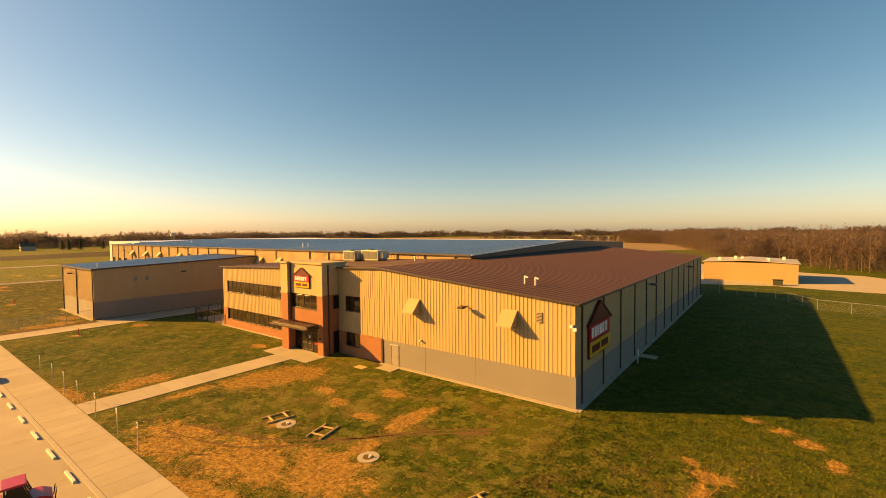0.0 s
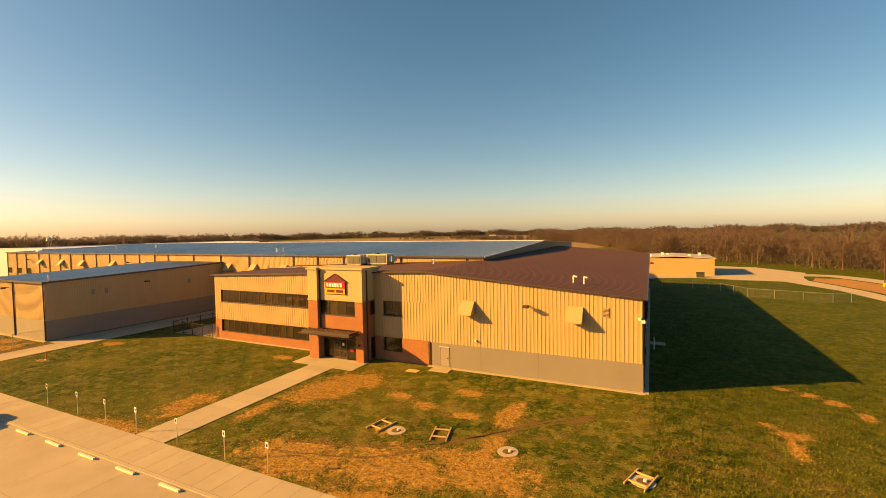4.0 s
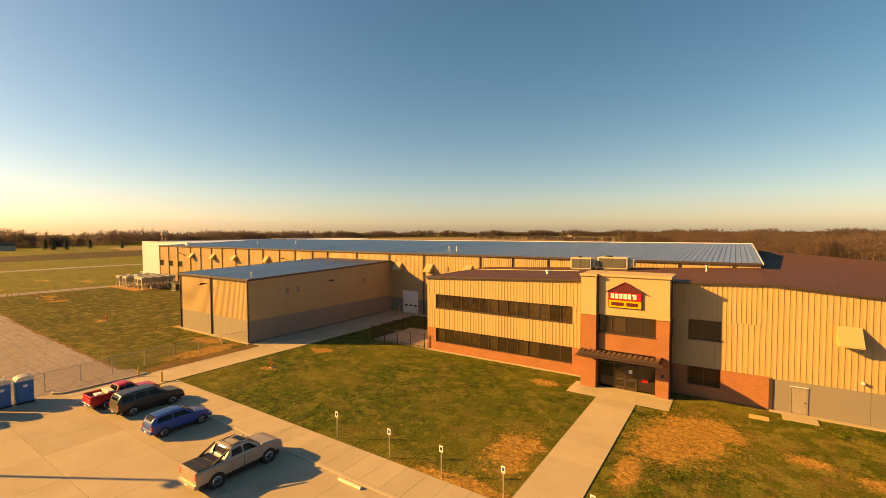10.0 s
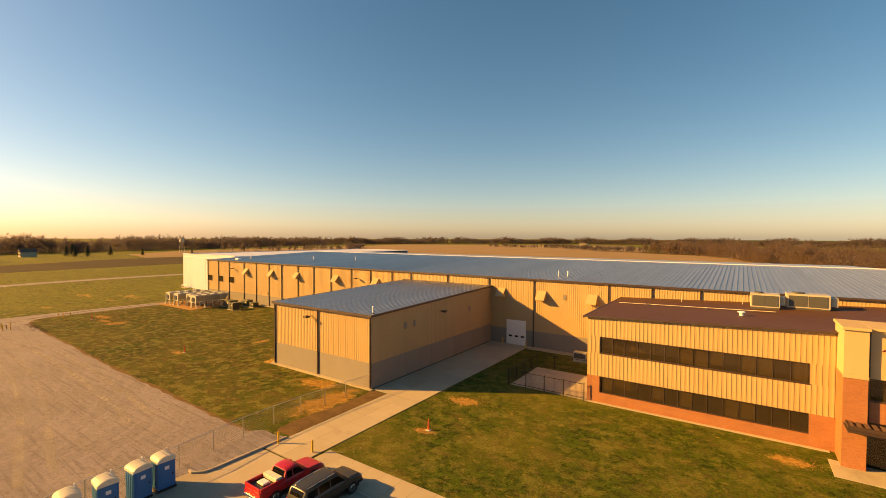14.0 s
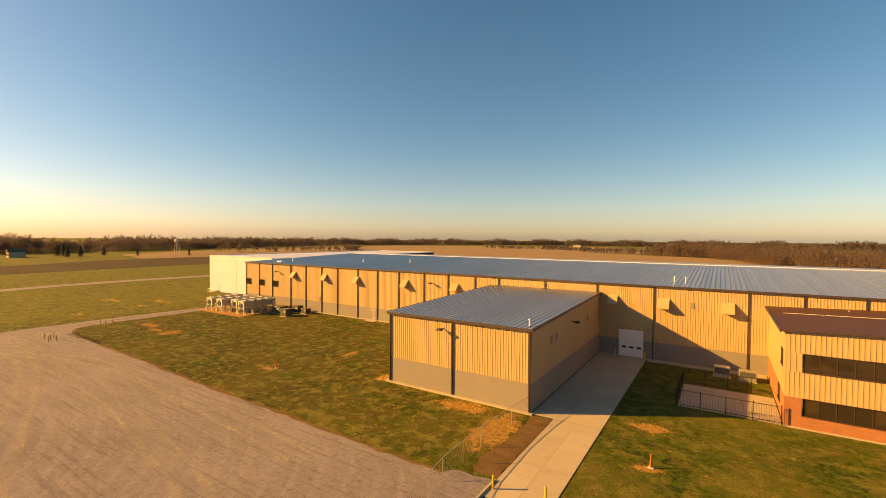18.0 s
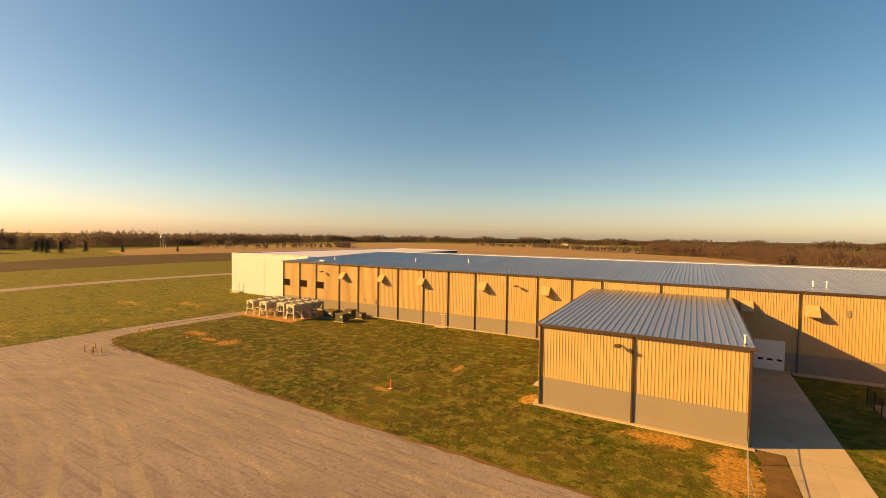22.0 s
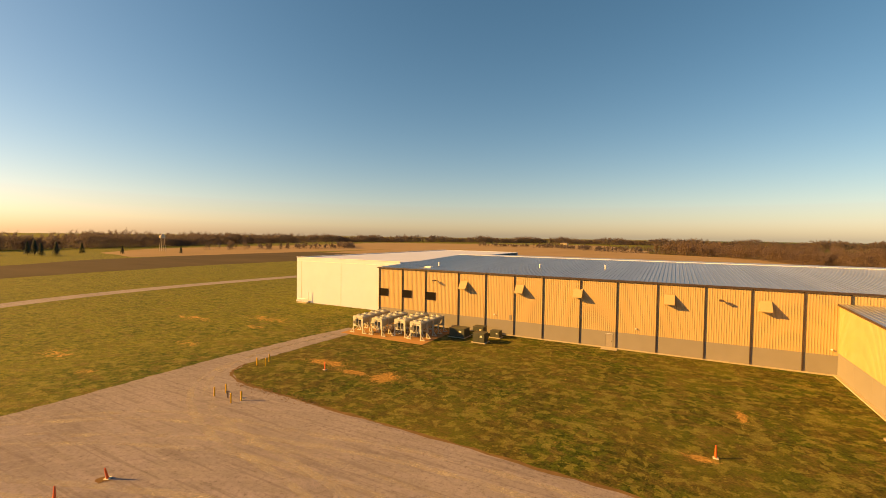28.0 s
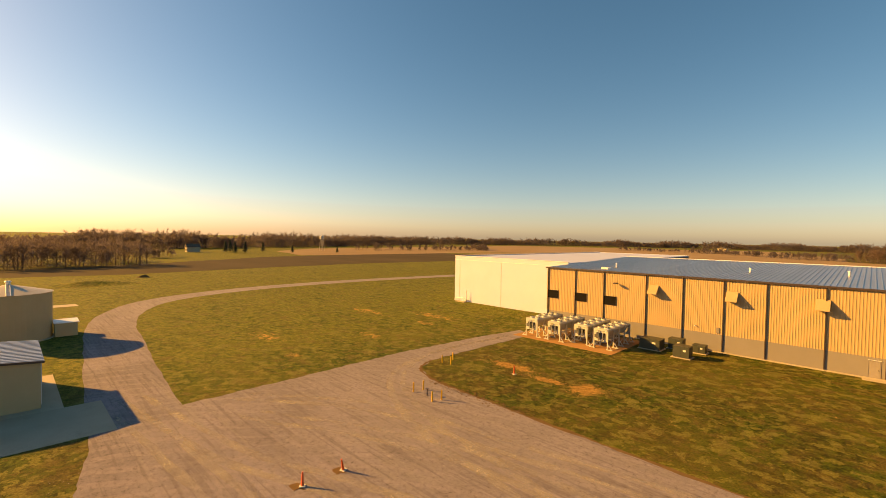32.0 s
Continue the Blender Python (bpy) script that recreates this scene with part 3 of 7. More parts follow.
# pale dusty wheel tracks across the gravel
def track_material():
    m, t, p = nodes_of("pale_dust")
    geo = t.nodes.new("ShaderNodeNewGeometry")
    n1 = add(t, "TexNoise", Scale=0.35, Detail=9.0, Roughness=0.72)
    n2 = add(t, "TexNoise", Scale=3.0, Detail=8.0, Roughness=0.85)
    t.links.new(geo.outputs["Position"], n1.inputs["Vector"])
    t.links.new(geo.outputs["Position"], n2.inputs["Vector"])
    mx = t.nodes.new("ShaderNodeMix")
    mx.data_type = "RGBA"
    t.links.new(n2.outputs[0], mx.inputs[0])
    mx.inputs[6].default_value, mx.inputs[7].default_value = (0.328, 0.287, 0.2296, 1), (0.492, 0.4346, 0.3526, 1)
    t.links.new(mx.outputs[2], p.inputs["Base Color"])
    p.inputs["Roughness"].default_value, p.inputs["Specular IOR Level"].default_value = 0.95, 0.1
    both = t.nodes.new("ShaderNodeMath")
    both.operation = "MULTIPLY_ADD"
    t.links.new(n2.outputs[0], both.inputs[0])
    both.inputs[1].default_value = 0.5
    t.links.new(n1.outputs[0], both.inputs[2])
    r = t.nodes.new("ShaderNodeMapRange")
    r.inputs[1].default_value, r.inputs[2].default_value, r.inputs[4].default_value = 0.64, 0.94, 0.65
    t.links.new(both.outputs[0], r.inputs[0])
    clear = t.nodes.new("ShaderNodeBsdfTransparent")
    ms = t.nodes.new("ShaderNodeMixShader")
    t.links.new(r.outputs[0], ms.inputs[0])
    t.links.new(clear.outputs[0], ms.inputs[1])
    t.links.new(p.outputs[0], ms.inputs[2])
    t.links.new(ms.outputs[0], t.nodes["Material Output"].inputs[0])
    return m


M["track"] = track_material()
TRACKS = [[(-78, 3), (-95, 6.5), (-112, 9), (-128, 9.5), (-143, 7.5), (-158, 0)], [(-78, -8), (-98, -3), (-116, 3), (-132, 7.5), (-147, 10.5), (-158, 17), (-162.3, 28), (-161.6, 43)], [(-84, 12), (-104, 13.6), (-124, 14.2), (-140, 11.5), (-152, 9), (-163, 1)],
          [(-92, -20), (-104, -8), (-118, -1), (-134, 2), (-152, -4), (-170, -7)], [(-110, -25), (-119, -12), (-130, -5), (-146, -6), (-166, -8)]]
for k, line in enumerate(TRACKS):
    for side in (-0.95, 0.95):
        solid("wheel_track", lane([(x, y + side) for x, y in line], 0.62 + 0.12 * (k % 2), 0.0245 + 0.001 * k, 60 + k, 0.14), "track", "pale dusty wheel track across the gravel yard", "wheel track", "structure", "wheel tracks")

# wheel ruts worn into the lawn
for k, off in enumerate((0.0, 1.5)):
    solid("wheel_rut", lane([(-17, 20.5 + off), (-10, 22.6 + off), (-5.2 + off * 0.4, 27.2 + off * 0.6), (-1.5 + off * 0.5, 31.6), (2.5, 34.8 - off * 0.5)], 0.26, 0.006, 50 + k, 0.1), "dirt", "dark wheel rut curving through the lawn", "rut", "structure")

# far fields
solid("tilled_field", ragged(bm_new(), [(-328, -400), (-326, -20), (-320, 20), (-326, 60), (-333, 120), (-327, 190), (-318, 300), (-432, 300), (-436, 194), (-427, 116), (-385, 44), (-372, 10), (-358, -120), (-354, -400)], 0.02, 20, 1.5, 8), "tilled", "brown tilled field behind the far lawn", "field", "structure")
solid("dry_meadow", ragged(bm_new(), [(-440, 150), (-436, 194), (-432, 300), (-420, 460), (-640, 560), (-600, 250), (-530, 170)], 0.015, 20, 2, 18), "stubble", "pale dry meadow among far trees", "field", "structure")
solid("stubble_field", ragged(bm_new(), [(-408, 302), (-170, 290), (-60, 310), (-5, 385), (-62, 490), (-135, 530), (-140, 640), (-250, 1000), (-700, 800), (-640, 560), (-422, 460)], 0.02, 40, 4, 9), "stubble", "tan stubble field in the distance", "field", "structure")

# concrete: parking, walk, drive
def slab_field(owner, name, material, x0, x1, y0, y1, nx, ny, z0, z1, gap=0.02):
    w, d = (x1 - x0) / nx, (y1 - y0) / ny
    me = mesh_of(name, boxed(gap / 2, w - gap / 2, gap / 2, d - gap / 2, z0, z1), material)
    for i in range(nx):
        for j in range(ny):
            piece(name, me, owner, Matrix.Translation((x0 + i * w, y0 + j * d, 0)))


lot = solid("parking_lot", boxed(-70.3, 40, -50, 15.1, -0.15, 0.006), "curb", "pale concrete parking lot with cast joints", "parking lot", "structure")
walk_strip = solid("pavement", boxed(-64.3, 40, 15.35, 18.05, -0.15, 0.05), "joint", "pale concrete walk along the parking lot", "pavement", "structure")
solid("kerb", boxed(-63, 40, 15.1, 15.34, -0.15, 0.065), "curb", "low concrete kerb between lot and walk", "kerb", "structure")
entry_walk = solid("pavement", boxed(-28.2, -24.9, 18.05, 36.48, -0.15, 0.04), "joint", "straight concrete walk to the office entrance", "pavement", "structure")
apron = solid("pavement", boxed(-30.9, -22.4, 36.5, 39.6, -0.15, 0.035), "curb", "concrete apron at the office entrance", "pavement", "structure")
drive = solid("pavement", boxed(-69.1, -64.6, 15.2, 30.4, -0.15, 0.04), "joint", "concrete drive beside the loading annex", "pavement", "structure")
drive_back = solid("pavement", boxed(-71.45, -64.6, 30.4, 59.0, -0.15, 0.036), "joint", "shaded concrete drive between annex and office", "pavement", "structure")


# ---- main shapes ----
FY, LEFT, RIDGE, RIGHT = 41.45, -50.3, -16.0, 5.85
EAVE_L = 9.05


def roof_z(x):
    return EAVE_L + (x - LEFT) / (RIDGE - LEFT) * (10.35 - EAVE_L) if x < RIDGE else 10.35 - (x - RIDGE) / (RIGHT - RIDGE) * 1.9


MAIN_Y, MAIN_L, MAIN_R, MAIN_Z, MAIN_RY, MAIN_RZ = 59.15, -163.7, -15.6, 10.9, 98.0, 12.2
office = thing("office_building", "two-storey tan metal and red brick office front with a brown roof", "building", (-22, 45, 0), kind="structure")
main = thing("warehouse", "long tan metal warehouse with grey base and pale metal roof", "warehouse", (-90, 80, 0), kind="structure")
annex = thing("loading_annex", "tan ribbed metal annex with grey base and metal roof", "building", (-79, 43, 0), kind="structure")
store = thing("cold_store", "tall plain white panel building at the warehouse end", "building", (-180, 90, 0), kind="structure")


def siding(owner, x0, x1, z0, top, sheet, pitch, y=FY, turn=0.0, at=None, material="tan"):
    """Ribbed sheets along a wall from x0 to x1; top: a height or a function of x."""
    n = max(1, round((x1 - x0) / sheet))
    w = (x1 - x0) / n
    shared = None
    for i in range(n):
        a, b = x0 + i * w, x0 + (i + 1) * w
        if callable(top):
            me = rib_sheet("wall_panel", w, z0, top(a), top(b), pitch, material)
        else:
            shared = shared or rib_sheet("wall_panel", w, z0, top, top, pitch, material)
            me = shared
        m = pose(a, y, 0) if at is None else at @ pose(a, 0, 0)
        piece("wall_panel", me, owner, m)


def wall_core(owner, outline, lo, hi, axis, material="tan", name="wall"):
    return part(name, prism(bm_new(), outline, lo, hi, axis), material, owner)


# office front: left wing wall built round its two window bands
BAND = (-49.0, -31.9)
def wing_wall(z0, z1, x0, x1, material, y=FY):
    return part("wall", boxed(x0, x1, y, y + 0.3, z0, z1), material, office)


wing_wall(0.0, 1.08, LEFT, -30.2, "brick", FY - 0.06)
wing_wall(1.08, 2.8, LEFT, BAND[0], "brick", FY - 0.06)
wing_wall(1.08, 2.8, BAND[1], -30.2, "brick", FY - 0.06)
wing_wall(2.8, 5.28, LEFT, -30.2, "tan")
wing_wall(5.28, 7.02, LEFT, BAND[0], "tan")
wing_wall(5.28, 7.02, BAND[1], -30.2, "tan")
part("wall", prism(bm_new(), [(LEFT, 7.02), (-30.2, 7.02), (-30.2, roof_z(-30.2)), (LEFT, roof_z(LEFT))], FY, FY + 0.3, "y"), "tan", office)
siding(office, LEFT, -30.3, 2.8, 5.28, 1.12, 0.373)
siding(office, LEFT, BAND[0], 5.28, 7.02, 1.12, 0.373)
siding(office, BAND[1], -30.3, 5.28, 7.02, 1.12, 0.373)
siding(office, LEFT, -30.3, 7.02, roof_z, 1.12, 0.373)

# right wing: upper and lower window, brick base, grey base
W = (-21.5, -19.0)
RX0 = -22.8
for x0, x1, z0, z1, mat in ((RX0, -15.5, 0, 1.06, "brick"), (RX0, W[0], 1.06, 2.7, "brick"), (W[1], -15.5, 1.06, 2.7, "brick"),
                            (RX0, -15.5, 2.7, 5.15, "tan"), (RX0, W[0], 5.15, 6.9, "tan"), (W[1], -15.5, 5.15, 6.9, "tan")):
    wing_wall(z0, z1, x0, x1, mat, FY - (0.06 if mat == "brick" else 0.0))
part("wall", prism(bm_new(), [(RX0, 6.9), (-15.5, 6.9), (-15.5, roof_z(-15.5)), (RX0, roof_z(RX0))], FY, FY + 0.3, "y"), "tan", office)
part("wall", prism(bm_new(), [(-15.5, 2.62), (RIGHT, 2.62), (RIGHT, roof_z(RIGHT)), (-15.5, roof_z(-15.5))], FY, FY + 0.3, "y"), "tan", office)
siding(office, RX0, W[0], 2.7, 6.9, 1.12, 0.373)
siding(office, W[0], W[1], 2.7, 5.15, 1.12, 0.373)
siding(office, W[1], -15.5, 2.7, 6.9, 1.12, 0.373)
siding(office, RX0, -15.5, 6.9, roof_z, 1.12, 0.373)
siding(office, -15.5, RIGHT, 2.62, roof_z, 1.12, 0.373)
for x0, x1 in ((-15.37, -9.51), (-9.495, -3.51), (-3.495, RIGHT + 0.05)):
    part("base_panel", boxed(x0, x1, FY - 0.02, FY + 0.3, 0, 2.62, 0.008), "wainscot", office)
part("corner_trim", boxed(-15.63, -15.38, FY - 0.11, FY, 0, 2.6), "bronze", office)
part("footing", boxed(-15.6, RIGHT + 0.25, FY - 0.5, FY - 0.03, -0.1, 0.06), "concrete", office)
part("footing", boxed(LEFT - 0.3, -30.6, FY - 0.45, FY - 0.07, -0.1, 0.05), "concrete", office)

# side wall to the east with pilasters and grey base
SIDE_END = 116.0
part("wall", boxed(RIGHT - 0.3, RIGHT, FY + 0.3, SIDE_END, 2.62, 8.42), "tan", office)
for i in range(13):
    y0 = FY + 0.02 + i * 5.72
    part("base_panel", boxed(RIGHT - 0.28, RIGHT + 0.03, y0, y0 + 5.7, 0, 2.62, 0.006), "wainscot", office)
east = pose(RIGHT, FY, 0, 0, 0, 90)
siding(office, 0.0, SIDE_END - FY, 2.62, 8.42, 1.12, 0.373, at=east)
for i in range(14):
    part("downpipe", boxed(RIGHT + 0.02, RIGHT + 0.14, FY + 1.2 + i * 5.65, FY + 1.32 + i * 5.65, 0.1, 8.4), "bronze", office)
part("wall", boxed(RIDGE, RIGHT, SIDE_END, SIDE_END + 0.3, 0, 8.4), "tan", office)
part("footing", boxed(RIGHT + 0.04, RIGHT + 0.5, FY - 0.3, SIDE_END, -0.1, 0.05), "concrete", office)
# west end wall of the left wing, two floors of windows
for y0, y1, z0, z1, mat in ((41.75, 59.1, 0, 1.08, "brick"), (41.75, 45.0, 1.08, 2.8, "brick"), (47.4, 59.1, 1.08, 2.8, "brick"),
                            (41.75, 59.1, 2.8, 5.28, "tan"), (41.75, 43.0, 5.28, 6.94, "tan"), (45.2, 59.1, 5.28, 6.94, "tan"), (41.75, 59.1, 6.94, 8.95, "tan")):
    part("wall", boxed(LEFT, LEFT + 0.3, y0, y1, z0, z1), mat, office)
part("room_floor", boxed(LEFT + 0.3, RX0, 41.8, 50, 4.3, 4.6), "wainscot", office)
part("room_wall", boxed(LEFT + 0.3, -16.2, 47.0, 47.2, 0, 8.8), "tan_smooth", office)

# roof planes of the front building
part("roof", prism(bm_new(), [(LEFT - 0.35, EAVE_L - 0.08), (RIDGE, 10.3), (RIDGE, 10.42), (LEFT - 0.35, EAVE_L + 0.05)], FY - 0.25, MAIN_Y, "y"), "brown_roof", office)
part("roof", prism(bm_new(), [(RIDGE, 10.3), (RIGHT + 0.3, 8.36), (RIGHT + 0.3, 8.5), (RIDGE, 10.42)], FY - 0.25, SIDE_END + 0.4, "y"), "brown_roof", office)
part("fascia", prism(bm_new(), [(LEFT - 0.4, EAVE_L - 0.06), (RIDGE, 10.3), (RIDGE, 10.46), (LEFT - 0.4, EAVE_L + 0.1)], FY - 0.34, FY - 0.255, "y"), "bronze", office)
part("fascia", prism(bm_new(), [(RIDGE, 10.3), (RIGHT + 0.4, 8.38), (RIGHT + 0.4, 8.54), (RIDGE, 10.46)], FY - 0.34, FY - 0.255, "y"), "bronze", office)
part("gutter", boxed(RIGHT + 0.3, RIGHT + 0.42, FY - 0.25, SIDE_END + 0.4, 8.3, 8.52), "bronze", office)
part("gutter", boxed(LEFT - 0.47, LEFT - 0.355, FY - 0.25, MAIN_Y, EAVE_L - 0.16, EAVE_L + 0.08), "bronze", office)

# entrance tower
TX0, TX1, TY = -30.25, -22.75, 39.05
part("tower_wall", boxed(TX0, -28.85, TY - 0.35, 42.6, 0, 7.0), "brick", office)
part("tower_wall", boxed(TX0, -28.85, TY - 0.35, 42.6, 7.0, 10.55), "tan_smooth", office)
part("tower_wall", boxed(-28.85, -23.8, TY + 0.1, TY + 0.4, 3.65, 5.27), "brick", office)
part("tower_wall", boxed(-23.8, TX1, TY + 0.1, 42.6, 0, 7.0), "brick", office)
part("tower_wall", boxed(-28.85, -23.8, TY + 0.1, 42.6, 6.96, 10.55), "tan_smooth", office)
part("tower_wall", boxed(-23.8, TX1, TY + 0.1, 42.6, 7.0, 10.55), "tan_smooth", office)
part("tower_wall", boxed(-28.85, -23.8, 42.3, 42.6, 0, 6.96), "tan_smooth", office)
part("room_floor", boxed(-28.85, -23.8, TY + 0.4, 42.3, 3.75, 3.95), "wainscot", office)
part("string_course", boxed(TX0 - 0.05, -28.82, TY - 0.42, TY - 0.36, 6.92, 7.12), "tan_smooth", office)
part("string_course", boxed(-23.8, TX1 + 0.06, TY + 0.02, TY + 0.09, 6.92, 7.12), "tan_smooth", office)
part("cornice", boxed(TX0 - 0.12, -28.75, TY - 0.5, 42.75, 10.55, 10.78, 0.03), "tan_smooth", office)
part("cornice", boxed(-28.75, TX1 + 0.15, TY - 0.05, 42.75, 10.55, 10.78, 0.03), "tan_smooth", office)

# annex
AX0, AX1, AY = -89.8, -71.5, 30.45
part("wall", boxed(AX0, AX1, AY, AY + 0.3, 2.98, 8.52), "tan", annex)
SIDE = MAIN_Y - AY
for x0 in (AX0, AX1 - 0.3):
    part("wall", prism(bm_new(), [(AY + 0.3, 2.98), (MAIN_Y, 2.98), (MAIN_Y, 9.3), (AY + 0.3, 8.5)], x0, x0 + 0.3, "x"), "tan", annex)
for x0, x1 in ((AX0, -80.76), (-80.74, AX1)):
    part("base_panel", boxed(x0, x1, AY - 0.03, AY + 0.3, 0.1, 2.98, 0.006), "wainscot", annex)
for i in range(5):
    y0 = AY + 0.31 + i * 5.67
    part("base_panel", boxed(AX1 - 0.3, AX1 + 0.03, y0, y0 + 5.64, 0.1, 2.98, 0.006), "wainscot", annex)
    part("base_panel", boxed(AX0 - 0.03, AX0 + 0.3, y0, y0 + 5.64, 0.1, 2.98, 0.006), "wainscot", annex)
siding(annex, AX0, AX1, 2.98, 8.42, 0.915, 0.3, y=AY)
siding(annex, 0, SIDE, 2.98, lambda d: 8.42 + 0.83 * d / SIDE, 0.93, 0.31, at=pose(AX1, AY, 0, 0, 0, 90))
siding(annex, 0, SIDE, 2.98, lambda d: 9.25 - 0.83 * d / SIDE, 0.93, 0.31, at=pose(AX0, MAIN_Y, 0, 0, 0, -90))
for x in (AX0 + 0.15, -80.75, AX1 - 0.15):
    part("downpipe", boxed(x - 0.075, x + 0.075, AY - 0.2, AY - 0.06, 0.15, 8.42), "bronze", annex)
part("footing", boxed(AX0 - 0.4, AX1 + 0.3, AY - 0.5, AY - 0.04, -0.1, 0.12), "concrete", annex)
part("footing", boxed(AX0 - 0.5, AX0 - 0.04, AY, MAIN_Y - 0.1, -0.1, 0.12), "concrete", annex)
part("roof", prism(bm_new(), [(AY - 0.2, 8.44), (MAIN_Y - 0.05, 9.27), (MAIN_Y - 0.05, 9.39), (AY - 0.2, 8.56)], AX0 - 0.2, AX1 + 0.2, "x"), "blue_roof", annex)
part("gutter", boxed(AX0 - 0.25, AX1 + 0.25, AY - 0.36, AY - 0.21, 8.32, 8.58), "bronze", annex)
part("rake_trim", prism(bm_new(), [(AY - 0.3, 8.34), (MAIN_Y - 0.05, 9.17), (MAIN_Y - 0.05, 9.43), (AY - 0.3, 8.6)], AX1 + 0.205, AX1 + 0.28, "x"), "bronze", annex)
part("rake_trim", prism(bm_new(), [(AY - 0.3, 8.34), (MAIN_Y - 0.05, 9.17), (MAIN_Y - 0.05, 9.43), (AY - 0.3, 8.6)], AX0 - 0.28, AX0 - 0.205, "x"), "bronze", annex)

# main warehouse
PIL = [-163.4, -157.7, -152.25, -145.05, -139.5, -134.0, -128.85, -122.6, -116.95, -111.2, -104.9, -99.3, -93.5, -88.75, -80.3, -71.9, -63.85, -52.5, -46.8, -41.1, -35.4, -29.7, -24.0, -18.3, MAIN_R]
part("wall", boxed(MAIN_L, MAIN_R, MAIN_Y, MAIN_Y + 0.3, 2.6, MAIN_Z - 0.1), "tan", main)
for x, x1 in zip(PIL, PIL[1:]):
    part("base_panel", boxed(x, x1 - 0.02, MAIN_Y - 0.03, MAIN_Y + 0.3, 0, 2.6, 0.006), "wainscot", main)
    siding(main, x, x1, 2.6, MAIN_Z - 0.1, 0.943, 0.314, y=MAIN_Y)
    part("downpipe", boxed(x - 0.055, x + 0.055, MAIN_Y - 0.2, MAIN_Y - 0.06, 0.1, MAIN_Z - 0.1), "bronze", main)
part("gutter", boxed(MAIN_L - 0.2, MAIN_R + 0.1, MAIN_Y - 0.32, MAIN_Y - 0.12, MAIN_Z - 0.18, MAIN_Z + 0.06), "bronze", main)
part("footing", boxed(MAIN_L, -50.4, MAIN_Y - 0.6, MAIN_Y - 0.04, -0.1, 0.08), "concrete", main)
# tan end wall in truth; its shade is put in as dark bronze
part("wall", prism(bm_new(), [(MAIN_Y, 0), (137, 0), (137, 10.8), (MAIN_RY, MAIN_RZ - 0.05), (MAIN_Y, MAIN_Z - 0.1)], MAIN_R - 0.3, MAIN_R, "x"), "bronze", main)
part("wall", prism(bm_new(), [(MAIN_Y + 0.3, 0), (137, 0), (137, 10.8), (MAIN_RY, MAIN_RZ - 0.05), (MAIN_Y + 0.3, MAIN_Z - 0.1)], MAIN_L, MAIN_L + 0.3, "x"), "tan", main)
part("wall", boxed(MAIN_L, MAIN_R, 137, 137.3, 0, 10.8), "tan", main)
part("roof", prism(bm_new(), [(MAIN_Y - 0.15, MAIN_Z - 0.12), (MAIN_RY, MAIN_RZ - 0.12), (MAIN_RY, MAIN_RZ), (MAIN_Y - 0.15, MAIN_Z)], MAIN_L - 0.15, MAIN_R + 0.15, "x"), "blue_roof", main)
part("roof", prism(bm_new(), [(MAIN_RY, MAIN_RZ - 0.12), (137.5, 10.8), (137.5, 10.82), (MAIN_RY, MAIN_RZ)], MAIN_L - 0.15, MAIN_R + 0.15, "x"), "blue_roof", main)
part("ridge_cap", prism(bm_new(), [(MAIN_RY - 0.35, MAIN_RZ + 0.0), (MAIN_RY + 0.35, MAIN_RZ + 0.0), (MAIN_RY, MAIN_RZ + 0.14)], MAIN_L - 0.15, MAIN_R + 0.15, "x"), "white_trim", main)
part("rake_trim", prism(bm_new(), [(MAIN_Y - 0.3, MAIN_Z - 0.1), (MAIN_RY, MAIN_RZ - 0.1), (MAIN_RY, MAIN_RZ + 0.08), (MAIN_Y - 0.3, MAIN_Z + 0.08)], MAIN_R + 0.155, MAIN_R + 0.25, "x"), "white_trim", main)

# white cold store
SX0, SY, SZ = -196.0, 67.3, 11.55
part("wall", boxed(SX0, MAIN_L - 0.02, SY, SY + 0.3, 0, SZ), "white_metal", store)
part("wall", boxed(SX0, SX0 + 0.3, SY + 0.3, 150, 0, SZ), "white_metal", store)
part("wall", boxed(SX0, MAIN_L, 150, 150.3, 0, SZ), "white_metal", store)
part("roof", boxed(SX0 + 0.3, MAIN_L - 0.02, SY + 0.3, 150, SZ - 0.35, SZ - 0.1), "white_metal", store)
part("coping", boxed(SX0 - 0.08, MAIN_L - 0.02, SY - 0.08, SY + 0.38, SZ, SZ + 0.12), "white_trim", store)
part("coping", boxed(SX0 - 0.08, SX0 + 0.38, SY + 0.39, 150.3, SZ, SZ + 0.12), "white_trim", store)
part("panel_joint", boxed(-181.12, -181.0, SY - 0.02, SY - 0.002, 0.05, SZ - 0.9), "steel", store)
part("panel_joint", boxed(-194.4, -194.28, SY - 0.02, SY - 0.002, 0.05, SZ - 0.9), "steel", store)
part("band", boxed(SX0 - 0.01, MAIN_L - 0.02, SY - 0.05, SY - 0.003, SZ - 0.95, SZ - 0.85), "white_trim", store)

# white pipework at the store's corner
pw = thing("pipe_stand", "white bent pipes and a low hood beside the white building", "pipes", (-193, 66, 0))
part("riser", tube(bm_new(), (-191.4, 66.7, 0), (-191.4, 66.7, 3.0), 0.07), "white_trim", pw)
